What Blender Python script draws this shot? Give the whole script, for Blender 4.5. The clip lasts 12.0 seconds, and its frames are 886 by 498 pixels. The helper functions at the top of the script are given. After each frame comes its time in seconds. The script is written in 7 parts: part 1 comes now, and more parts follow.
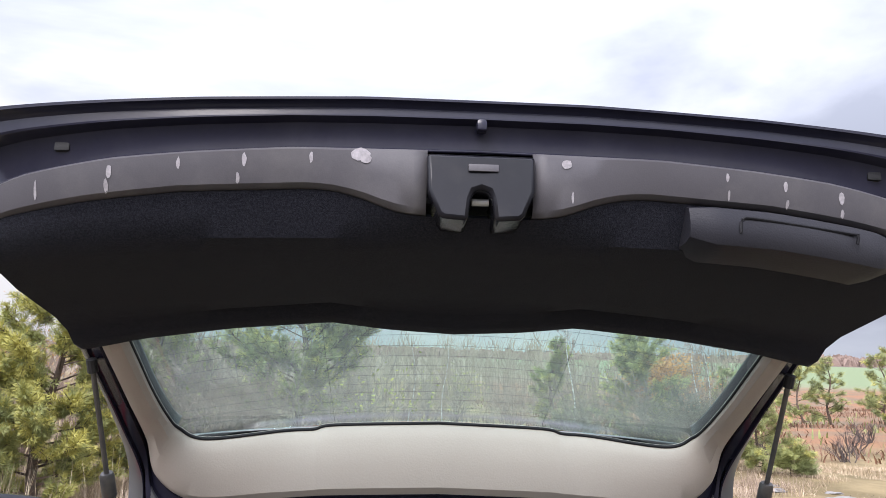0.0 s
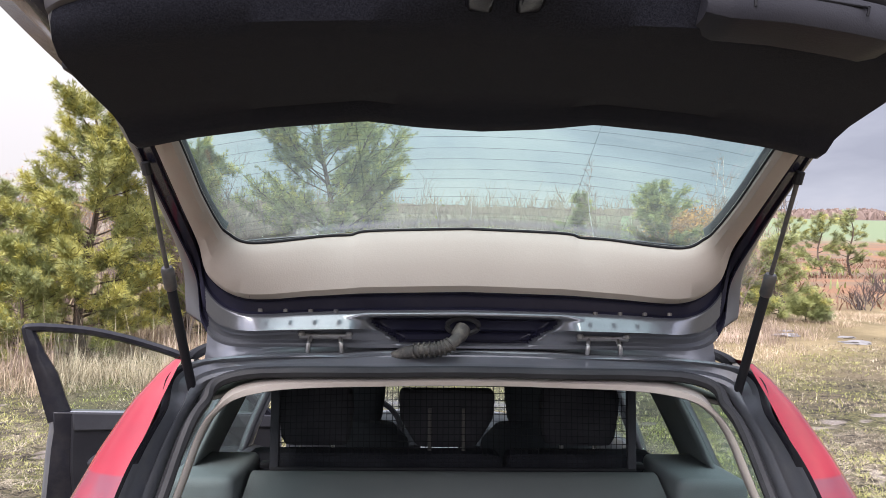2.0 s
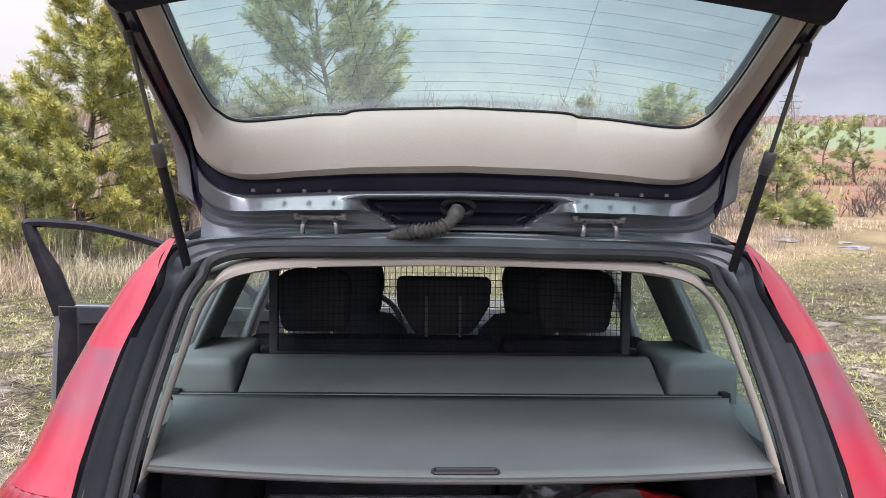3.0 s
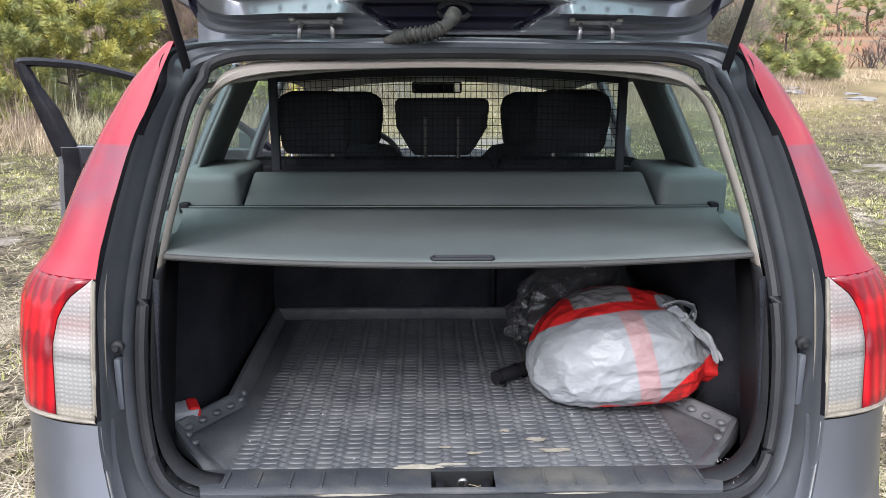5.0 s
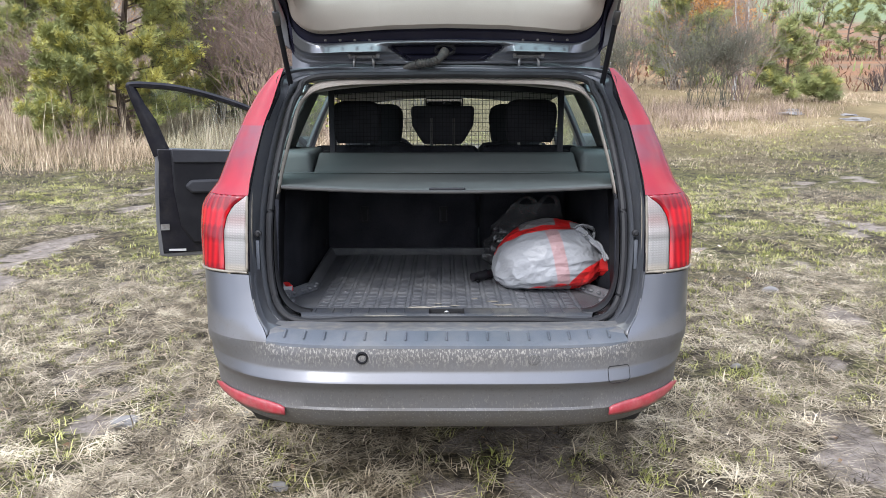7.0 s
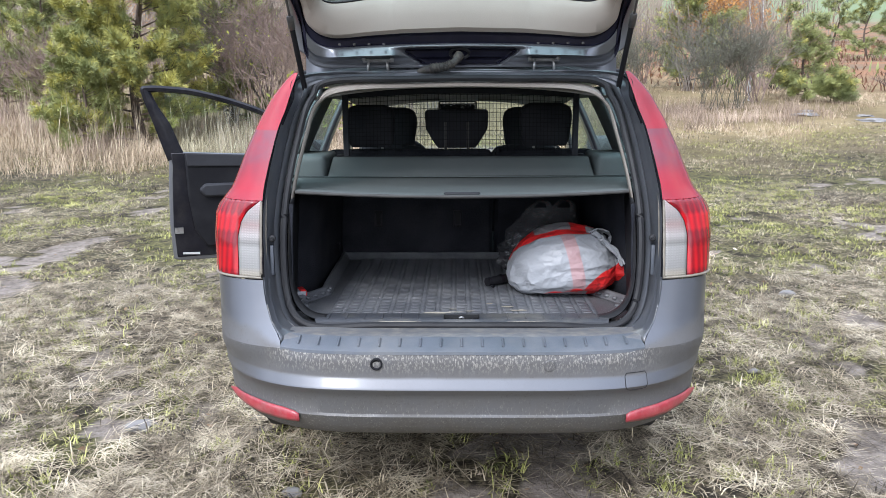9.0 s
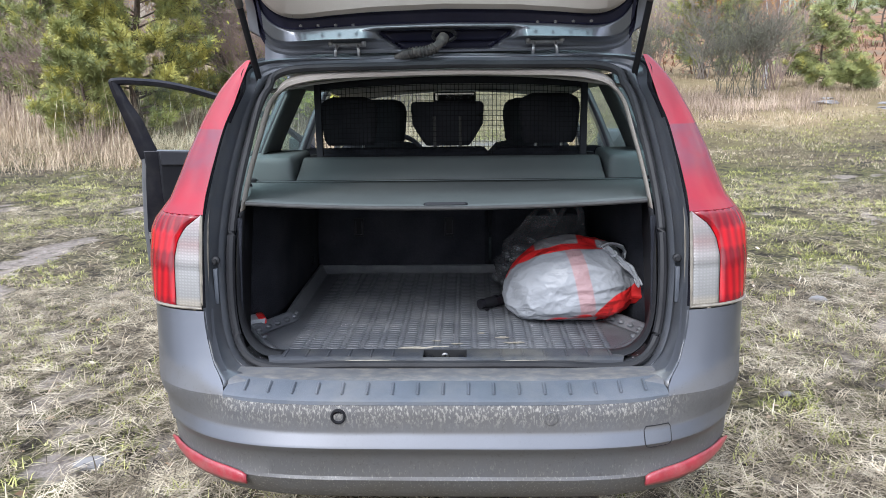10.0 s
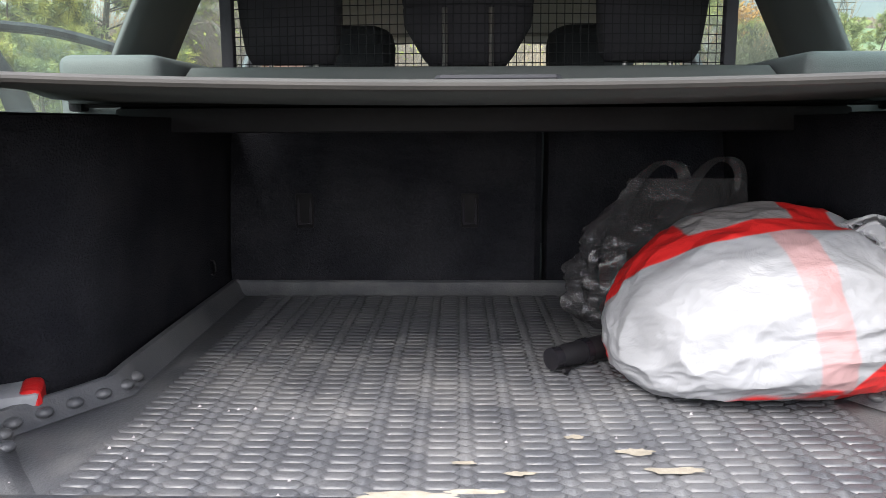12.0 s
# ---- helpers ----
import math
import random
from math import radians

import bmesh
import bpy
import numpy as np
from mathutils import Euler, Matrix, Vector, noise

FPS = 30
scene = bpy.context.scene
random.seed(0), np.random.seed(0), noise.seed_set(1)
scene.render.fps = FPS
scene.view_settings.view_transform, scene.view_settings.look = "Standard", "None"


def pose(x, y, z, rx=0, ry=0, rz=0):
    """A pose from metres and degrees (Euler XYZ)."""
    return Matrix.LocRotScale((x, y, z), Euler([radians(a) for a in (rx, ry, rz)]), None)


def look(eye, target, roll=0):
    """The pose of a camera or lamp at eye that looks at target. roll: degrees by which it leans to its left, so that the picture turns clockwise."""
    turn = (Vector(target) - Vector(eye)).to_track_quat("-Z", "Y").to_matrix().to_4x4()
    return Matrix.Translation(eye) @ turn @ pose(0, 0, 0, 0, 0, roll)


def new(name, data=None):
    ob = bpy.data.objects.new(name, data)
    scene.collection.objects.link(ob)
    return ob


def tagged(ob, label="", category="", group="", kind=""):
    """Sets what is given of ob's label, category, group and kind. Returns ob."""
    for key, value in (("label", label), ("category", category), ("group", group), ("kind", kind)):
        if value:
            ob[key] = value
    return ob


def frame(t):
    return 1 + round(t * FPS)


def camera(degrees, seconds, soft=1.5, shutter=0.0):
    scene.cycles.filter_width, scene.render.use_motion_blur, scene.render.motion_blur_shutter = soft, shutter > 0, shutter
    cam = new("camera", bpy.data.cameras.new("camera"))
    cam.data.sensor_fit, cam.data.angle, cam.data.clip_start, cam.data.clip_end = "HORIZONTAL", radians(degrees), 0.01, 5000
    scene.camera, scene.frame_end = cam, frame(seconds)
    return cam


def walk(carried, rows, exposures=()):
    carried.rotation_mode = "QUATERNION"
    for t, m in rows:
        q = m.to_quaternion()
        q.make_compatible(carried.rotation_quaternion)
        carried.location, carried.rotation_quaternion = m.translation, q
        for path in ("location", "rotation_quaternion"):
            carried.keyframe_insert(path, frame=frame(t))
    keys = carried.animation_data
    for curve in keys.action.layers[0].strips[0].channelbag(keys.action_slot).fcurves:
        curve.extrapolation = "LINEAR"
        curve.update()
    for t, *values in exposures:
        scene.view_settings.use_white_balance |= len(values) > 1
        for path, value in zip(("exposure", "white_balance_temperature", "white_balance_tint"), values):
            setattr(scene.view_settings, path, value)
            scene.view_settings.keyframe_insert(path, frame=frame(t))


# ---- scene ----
cam = camera(61.0, 12.0, soft=0.8)
METRES, EYE, TILT, LEAN, TURN = 3.8, 1.6, 8.7, 0.0, 0.0
PATH = [
    (0, (-0.078, -0.955, 1.737), (0.023, 0.976, 2.251), 1.0),
    (0.5, (-0.086, -1.032, 1.708), (-0.014, 0.908, 2.189), 1.0),
    (1, (-0.087, -1.04, 1.682), (-0.033, 0.921, 2.068), 0.7),
    (1.5, (-0.086, -1.024, 1.657), (-0.038, 0.957, 1.927), 0.6),
    (2, (-0.089, -1.016, 1.63), (-0.039, 0.978, 1.772), 0.6),
    (2.5, (-0.084, -1.002, 1.599), (-0.036, 0.997, 1.613), 0.7),
    (3, (-0.073, -1.0, 1.575), (-0.026, 0.997, 1.471), 0.7),
    (3.5, (-0.069, -1.009, 1.549), (-0.024, 0.979, 1.329), 0.7),
    (3.7, (-0.08, -1.012, 1.535), (-0.023, 0.97, 1.273), 0.7),
    (5.3, (-0.062, -1.112, 1.457), (-0.017, 0.829, 0.98), 0.1),
    (5.5, (-0.056, -1.176, 1.463), (-0.012, 0.766, 0.989), 0.1),
    (6, (-0.016, -1.532, 1.446), (0.013, 0.418, 1.004), -0.0),
    (6.5, (0.006, -1.881, 1.456), (0.017, 0.075, 1.037), -0.1),
    (7, (-0.003, -2.192, 1.423), (-0.01, -0.233, 1.02), -0.1),
    (9, (-0.012, -2.173, 1.43), (-0.051, -0.214, 1.032), -0.3),
    (9.5, (0.043, -1.964, 1.427), (-0.015, -0.008, 1.017), -0.5),
    (10, (0.067, -1.739, 1.429), (-0.003, 0.215, 1.007), -0.8),
    (10.5, (0.011, -1.405, 1.434), (-0.07, 0.546, 1.001), -1.0),
    (11, (-0.006, -1.105, 1.405), (-0.081, 0.845, 0.965), -1.2),
    (11.5, (0.02, -0.707, 1.294), (-0.069, 1.247, 0.873), -1.7),
    (12, (-0.034, -0.435, 1.071), (-0.078, 1.538, 0.745), -0.2),
]
EXPOSURES = [(0.0, 0.78, 6550, 15), (1.0, 0.70, 6620, 16), (2.0, 0.85, 6700, 18), (3.7, 0.82, 6600, 16), (5.5, 0.92, 6500, 10), (7.0, 0.65, 6400, 11), (9.5, 0.65, 6150, 10), (11.0, 0.78, 6300, 10), (11.5, 1.12, 6500, 8), (12.0, 1.55, 7000, 12)]
walk(cam, [(t, look(eye, target, roll)) for t, eye, target, roll in PATH], EXPOSURES)

# ---- light ----
world = bpy.data.worlds.new("world")
scene.world = world
world.use_nodes = True
wn, wl = world.node_tree.nodes, world.node_tree.links
sky = wn.new("ShaderNodeTexSky")
sky.sky_type, sky.sun_disc = "NISHITA", False
sky.sun_elevation, sky.sun_rotation = radians(38), radians(200)
sky.air_density, sky.dust_density, sky.ozone_density = 1.0, 2.0, 1.0
wt = wn.new("ShaderNodeTexCoord")
wmap = wn.new("ShaderNodeMapping")
wmap.inputs["Scale"].default_value = (1.0, 1.0, 2.6)
wmap.inputs["Location"].default_value = (0.35, 0.1, 0.0)
wl.new(wt.outputs["Generated"], wmap.inputs["Vector"])
wnoise = wn.new("ShaderNodeTexNoise")
wnoise.inputs["Scale"].default_value, wnoise.inputs["Detail"].default_value = 1.7, 7.0
wnoise.inputs["Roughness"].default_value, wnoise.inputs["Distortion"].default_value = 0.52, 0.35
wl.new(wmap.outputs["Vector"], wnoise.inputs["Vector"])
wramp = wn.new("ShaderNodeValToRGB")
wramp.color_ramp.elements[0].position, wramp.color_ramp.elements[0].color = 0.40, (0.44, 0.48, 0.58, 1)
wramp.color_ramp.elements[1].position, wramp.color_ramp.elements[1].color = 0.64, (0.97, 0.98, 1.0, 1)
mid = wramp.color_ramp.elements.new(0.50)
mid.color = (0.62, 0.67, 0.78, 1)
wl.new(wnoise.outputs["Fac"], wramp.inputs["Fac"])
wmix = wn.new("ShaderNodeMix")
wmix.data_type = "RGBA"
wmix.inputs["Factor"].default_value = 0.90
wscale = wn.new("ShaderNodeVectorMath")
wscale.operation = "SCALE"
wscale.inputs["Scale"].default_value = 0.12
wl.new(sky.outputs["Color"], wscale.inputs[0])
wl.new(wscale.outputs["Vector"], wmix.inputs["A"])
wl.new(wramp.outputs["Color"], wmix.inputs["B"])
# an overcast sky, far brighter overhead than at the horizon
wsep = wn.new("ShaderNodeSeparateXYZ")
wl.new(wt.outputs["Generated"], wsep.inputs["Vector"])
wgrad = wn.new("ShaderNodeMapRange")
wgrad.inputs["From Min"].default_value, wgrad.inputs["From Max"].default_value = 0.0, 1.0
wgrad.inputs["To Min"].default_value, wgrad.inputs["To Max"].default_value = 0.52, 3.6
wpow = wn.new("ShaderNodeMath")
wpow.operation = "POWER"
wpow.inputs[1].default_value = 2.4
wl.new(wsep.outputs["Z"], wpow.inputs[0])
wl.new(wpow.outputs[0], wgrad.inputs["Value"])
wmul = wn.new("ShaderNodeVectorMath")
wmul.operation = "SCALE"
wl.new(wmix.outputs["Result"], wmul.inputs[0])
# the clouds glow widely round the veiled sun behind the camera
wdot = wn.new("ShaderNodeVectorMath")
wdot.operation = "DOT_PRODUCT"
wl.new(wt.outputs["Generated"], wdot.inputs[0])
wdot.inputs[1].default_value = Vector((-4.0, -9.0, 7.0)).normalized()
wglow = wn.new("ShaderNodeMapRange")
wglow.interpolation_type = "SMOOTHSTEP"
wglow.inputs["From Min"].default_value, wglow.inputs["From Max"].default_value = 0.1, 1.0
wglow.inputs["To Max"].default_value = 1.75
wl.new(wdot.outputs["Value"], wglow.inputs["Value"])
wsum = wn.new("ShaderNodeMath")
wl.new(wgrad.outputs["Result"], wsum.inputs[0])
wl.new(wglow.outputs["Result"], wsum.inputs[1])
wl.new(wsum.outputs[0], wmul.inputs["Scale"])
wl.new(wmul.outputs["Vector"], wn["Background"].inputs["Color"])
wn["Background"].inputs["Strength"].default_value = 1.0

sun = new("sun", bpy.data.lights.new("sun", "SUN"))
sun.data.energy, sun.data.angle, sun.data.color = 1.4, radians(20), (1.0, 0.98, 0.96)
sun.matrix_world = look((-4.0, -9.0, 9.0), (0, 0, 0))

# ---- materials ----
def material(name, c1, c2=None, rough=0.6, metal=0.0, scale=8.0, bump=0.0, bump_scale=60.0, coat=0.0, fine=0.12, stretch=(1, 1, 1), spec=0.5, dust=0.0, dust_color=(0.25, 0.22, 0.17), dust_scale=3.0):
    """A principled surface: two tones mixed by broad noise, a fine grain, relief, and patches of dust."""
    m = bpy.data.materials.new(name)
    m.use_nodes = True
    n, l = m.node_tree.nodes, m.node_tree.links
    b = n["Principled BSDF"]
    c2 = c2 or tuple(v * 0.75 for v in c1)
    tc = n.new("ShaderNodeTexCoord")
    mp = n.new("ShaderNodeMapping")
    mp.inputs["Scale"].default_value = stretch
    l.new(tc.outputs["Object"], mp.inputs["Vector"])
    n1 = n.new("ShaderNodeTexNoise")
    n1.inputs["Scale"].default_value, n1.inputs["Detail"].default_value = scale, 5.0
    n2 = n.new("ShaderNodeTexNoise")
    n2.inputs["Scale"].default_value, n2.inputs["Detail"].default_value = bump_scale, 4.0
    for q in (n1, n2):
        l.new(mp.outputs["Vector"], q.inputs["Vector"])
    r = n.new("ShaderNodeMapRange")
    r.inputs["From Min"].default_value, r.inputs["From Max"].default_value = 0.35, 0.65
    l.new(n1.outputs["Fac"], r.inputs["Value"])
    mx = n.new("ShaderNodeMix")
    mx.data_type = "RGBA"
    mx.inputs["A"].default_value, mx.inputs["B"].default_value = (*c1, 1), (*c2, 1)
    l.new(r.outputs["Result"], mx.inputs["Factor"])
    grain = n.new("ShaderNodeMix")
    grain.data_type, grain.blend_type = "RGBA", "OVERLAY"
    grain.inputs["Factor"].default_value = fine
    l.new(mx.outputs["Result"], grain.inputs["A"])
    l.new(n2.outputs["Fac"], grain.inputs["B"])
    last = grain.outputs["Result"]
    b.inputs["Roughness"].default_value = rough
    if dust:
        n3 = n.new("ShaderNodeTexNoise")
        n3.inputs["Scale"].default_value, n3.inputs["Detail"].default_value = dust_scale, 8.0
        n3.inputs["Roughness"].default_value = 0.65
        l.new(mp.outputs["Vector"], n3.inputs["Vector"])
        r3 = n.new("ShaderNodeMapRange")
        r3.inputs["From Min"].default_value, r3.inputs["From Max"].default_value = 0.45, 0.72
        r3.inputs["To Max"].default_value = dust
        l.new(n3.outputs["Fac"], r3.inputs["Value"])
        d = n.new("ShaderNodeMix")
        d.data_type = "RGBA"
        d.inputs["B"].default_value = (*dust_color, 1)
        l.new(r3.outputs["Result"], d.inputs["Factor"])
        l.new(last, d.inputs["A"])
        last = d.outputs["Result"]
        rr = n.new("ShaderNodeMapRange")
        rr.inputs["To Min"].default_value, rr.inputs["To Max"].default_value = rough, 0.85
        l.new(r3.outputs["Result"], rr.inputs["Value"])
        l.new(rr.outputs["Result"], b.inputs["Roughness"])
    l.new(last, b.inputs["Base Color"])
    b.inputs["Metallic"].default_value = metal
    b.inputs["Coat Weight"].default_value = coat
    b.inputs["Coat Roughness"].default_value = 0.08
    b.inputs["Specular IOR Level"].default_value = spec
    if bump:
        bp = n.new("ShaderNodeBump")
        bp.inputs["Strength"].default_value, bp.inputs["Distance"].default_value = bump, 0.004
        l.new(n2.outputs["Fac"], bp.inputs["Height"])
        l.new(bp.outputs["Normal"], b.inputs["Normal"])
    return m


def glass_material(name, tint, gloss=0.12, dust=0.04):
    """Thin tinted glass: clear with a tint, a film of dust, and a mirror gloss."""
    m = bpy.data.materials.new(name)
    m.use_nodes = True
    n, l = m.node_tree.nodes, m.node_tree.links
    n.remove(n["Principled BSDF"])
    t, g, mx, f, p = (n.new(k) for k in ("ShaderNodeBsdfTransparent", "ShaderNodeBsdfGlossy", "ShaderNodeMixShader", "ShaderNodeLayerWeight", "ShaderNodeMath"))
    t.inputs["Color"].default_value = (*tint, 1)
    g.inputs["Roughness"].default_value = 0.02
    f.inputs["Blend"].default_value = 0.5
    p.operation = "POWER"
    p.inputs[1].default_value = 4.0
    q = n.new("ShaderNodeMapRange")
    q.inputs["To Min"].default_value, q.inputs["To Max"].default_value = 0.03, gloss * 5
    l.new(f.outputs["Facing"], p.inputs[0])
    l.new(p.outputs[0], q.inputs["Value"])
    l.new(q.outputs["Result"], mx.inputs["Fac"])
    haze, with_dust = n.new("ShaderNodeBsdfTranslucent"), n.new("ShaderNodeMixShader")
    haze.inputs["Color"].default_value = (0.85, 0.9, 0.88, 1)
    with_dust.inputs["Fac"].default_value = dust
    l.new(t.outputs["BSDF"], with_dust.inputs[1])
    l.new(haze.outputs["BSDF"], with_dust.inputs[2])
    l.new(with_dust.outputs["Shader"], mx.inputs[1])
    l.new(g.outputs["BSDF"], mx.inputs[2])
    l.new(mx.outputs["Shader"], n["Material Output"].inputs["Surface"])
    return m


def lens_material():
    """A clear lamp lens over a bright moulded reflector: rows of small facets in three zones."""
    m = bpy.data.materials.new("clear_lens")
    m.use_nodes = True
    n, l = m.node_tree.nodes, m.node_tree.links
    b = n["Principled BSDF"]
    tc, sep, zone, ramp = (n.new(k) for k in ("ShaderNodeTexCoord", "ShaderNodeSeparateXYZ", "ShaderNodeMapRange", "ShaderNodeValToRGB"))
    rows, ribs, cloud = n.new("ShaderNodeTexWave"), n.new("ShaderNodeTexWave"), n.new("ShaderNodeTexNoise")
    rows.bands_direction, rows.inputs["Scale"].default_value, rows.inputs["Distortion"].default_value = "Z", 40.0, 2.5
    ribs.bands_direction, ribs.inputs["Scale"].default_value = "X", 34.0
    cloud.inputs["Scale"].default_value, cloud.inputs["Detail"].default_value = 26.0, 4.0
    for q in (rows, ribs, cloud):
        l.new(tc.outputs["Object"], q.inputs["Vector"])
    l.new(tc.outputs["Object"], sep.inputs["Vector"])
    zone.inputs["From Min"].default_value, zone.inputs["From Max"].default_value = 0.865, 1.105
    l.new(sep.outputs["Z"], zone.inputs["Value"])
    l.new(zone.outputs["Result"], ramp.inputs["Fac"])
    e = ramp.color_ramp.elements
    e[0].position, e[0].color = 0.08, (0.288, 0.259, 0.216, 1)
    e[1].position, e[1].color = 0.95, (0.331, 0.274, 0.266, 1)
    for p, c in ((0.14, (0.235, 0.23, 0.222)), (0.40, (0.29, 0.285, 0.275)), (0.46, (0.18, 0.172, 0.165)), (0.56, (0.33, 0.305, 0.29)), (0.70, (0.25, 0.175, 0.165)), (0.80, (0.23, 0.21, 0.20))):
        k = e.new(p)
        k.color = (*c, 1)
    tone = n.new("ShaderNodeMix")
    tone.data_type, tone.blend_type = "RGBA", "MULTIPLY"
    tone.inputs["Factor"].default_value = 0.75
    both = n.new("ShaderNodeMath")
    both.operation = "MULTIPLY"
    l.new(rows.outputs["Fac"], both.inputs[0])
    l.new(ribs.outputs["Fac"], both.inputs[1])
    lift = n.new("ShaderNodeMapRange")
    lift.inputs["From Max"].default_value, lift.inputs["To Min"].default_value = 0.8, 0.80
    l.new(both.outputs[0], lift.inputs["Value"])
    l.new(ramp.outputs["Color"], tone.inputs["A"])
    l.new(lift.outputs["Result"], tone.inputs["B"])
    l.new(tone.outputs["Result"], b.inputs["Base Color"])
    b.inputs["Roughness"].default_value, b.inputs["Metallic"].default_value, b.inputs["Coat Weight"].default_value = 0.3, 0.0, 0.3
    bp = n.new("ShaderNodeBump")
    bp.inputs["Strength"].default_value, bp.inputs["Distance"].default_value = 0.25, 0.003
    l.new(both.outputs[0], bp.inputs["Height"])
    l.new(bp.outputs["Normal"], b.inputs["Normal"])
    return m


def zoned_lens():
    """The upper lamp lens: bright red at the top, a mauve panel with a sharp upper edge, deep red below."""
    m = material("zoned_red_lens", (0.34, 0.010, 0.024), (0.27, 0.008, 0.020), rough=0.18, coat=0.2, scale=7, fine=0.05, spec=0.35)
    n, l = m.node_tree.nodes, m.node_tree.links
    b = n["Principled BSDF"]
    was = b.inputs["Base Color"].links[0].from_socket
    tc, sep, fit, ramp, mx, cloud, mauve_mix = (n.new(k) for k in ("ShaderNodeTexCoord", "ShaderNodeSeparateXYZ", "ShaderNodeMapRange", "ShaderNodeValToRGB", "ShaderNodeMix", "ShaderNodeTexNoise", "ShaderNodeMath"))
    l.new(tc.outputs["Object"], sep.inputs["Vector"])
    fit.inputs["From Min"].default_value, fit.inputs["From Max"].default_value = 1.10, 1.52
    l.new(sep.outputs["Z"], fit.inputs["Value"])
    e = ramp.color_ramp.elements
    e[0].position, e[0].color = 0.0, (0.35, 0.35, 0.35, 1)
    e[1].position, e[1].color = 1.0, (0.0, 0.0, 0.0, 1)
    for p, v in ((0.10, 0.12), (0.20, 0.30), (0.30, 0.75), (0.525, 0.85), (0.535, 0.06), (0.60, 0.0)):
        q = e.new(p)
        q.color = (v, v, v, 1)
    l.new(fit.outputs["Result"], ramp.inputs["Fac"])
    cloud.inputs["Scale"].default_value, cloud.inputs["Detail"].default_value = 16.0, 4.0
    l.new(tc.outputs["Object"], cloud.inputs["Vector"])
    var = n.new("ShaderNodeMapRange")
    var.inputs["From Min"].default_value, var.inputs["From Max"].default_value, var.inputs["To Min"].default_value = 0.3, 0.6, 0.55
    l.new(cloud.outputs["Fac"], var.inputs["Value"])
    mauve_mix.operation = "MULTIPLY"
    l.new(ramp.outputs["Color"], mauve_mix.inputs[0])
    l.new(var.outputs["Result"], mauve_mix.inputs[1])
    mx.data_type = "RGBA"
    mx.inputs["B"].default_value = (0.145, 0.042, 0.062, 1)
    l.new(mauve_mix.outputs[0], mx.inputs["Factor"])
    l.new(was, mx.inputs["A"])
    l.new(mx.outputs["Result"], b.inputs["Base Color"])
    return m


def ribbed_red():
    """A red lamp lens moulded in upright ribs, darker across its middle."""
    m = material("ribbed_red_lens", (0.62, 0.006, 0.014), (0.52, 0.005, 0.012), rough=0.2, coat=0.2, scale=9, fine=0.08)
    n, l = m.node_tree.nodes, m.node_tree.links
    b = n["Principled BSDF"]
    was = b.inputs["Base Color"].links[0].from_socket
    tc, w, mx, bp, sep, fit, ramp, both = (n.new(k) for k in ("ShaderNodeTexCoord", "ShaderNodeTexWave", "ShaderNodeMix", "ShaderNodeBump", "ShaderNodeSeparateXYZ", "ShaderNodeMapRange", "ShaderNodeValToRGB", "ShaderNodeMath"))
    w.bands_direction, w.inputs["Scale"].default_value = "DIAGONAL", 17.0
    l.new(tc.outputs["Object"], sep.inputs["Vector"])
    flat = n.new("ShaderNodeCombineXYZ")
    side = n.new("ShaderNodeMath")
    side.operation = "ABSOLUTE"
    l.new(sep.outputs["X"], side.inputs[0])
    l.new(side.outputs[0], flat.inputs["X"])
    l.new(sep.outputs["Y"], flat.inputs["Y"])
    l.new(flat.outputs["Vector"], w.inputs["Vector"])
    fit.inputs["From Min"].default_value, fit.inputs["From Max"].default_value = 0.865, 1.11
    l.new(sep.outputs["Z"], fit.inputs["Value"])
    l.new(fit.outputs["Result"], ramp.inputs["Fac"])
    e = ramp.color_ramp.elements
    e[0].position, e[0].color = 0.04, (0.75, 0.75, 0.75, 1)
    e[1].position, e[1].color = 0.96, (0.85, 0.85, 0.85, 1)
    for p, v in ((0.12, 0.25), (0.36, 0.3), (0.44, 0.75), (0.56, 0.7), (0.62, 0.1), (0.78, 0.1), (0.84, 0.7)):
        q = e.new(p)
        q.color = (v, v, v, 1)
    both.operation = "MULTIPLY_ADD"
    both.use_clamp = True
    l.new(w.outputs["Fac"], both.inputs[0])
    both.inputs[1].default_value = 0.55
    l.new(ramp.outputs["Color"], both.inputs[2])
    mx.data_type = "RGBA"
    mx.inputs["B"].default_value = (0.17, 0.003, 0.010, 1)
    l.new(was, mx.inputs["A"])
    l.new(both.outputs[0], mx.inputs["Factor"])
    l.new(mx.outputs["Result"], b.inputs["Base Color"])
    bp.inputs["Strength"].default_value, bp.inputs["Distance"].default_value = 0.3, 0.003
    l.new(w.outputs["Fac"], bp.inputs["Height"])
    l.new(bp.outputs["Normal"], b.inputs["Normal"])
    return m


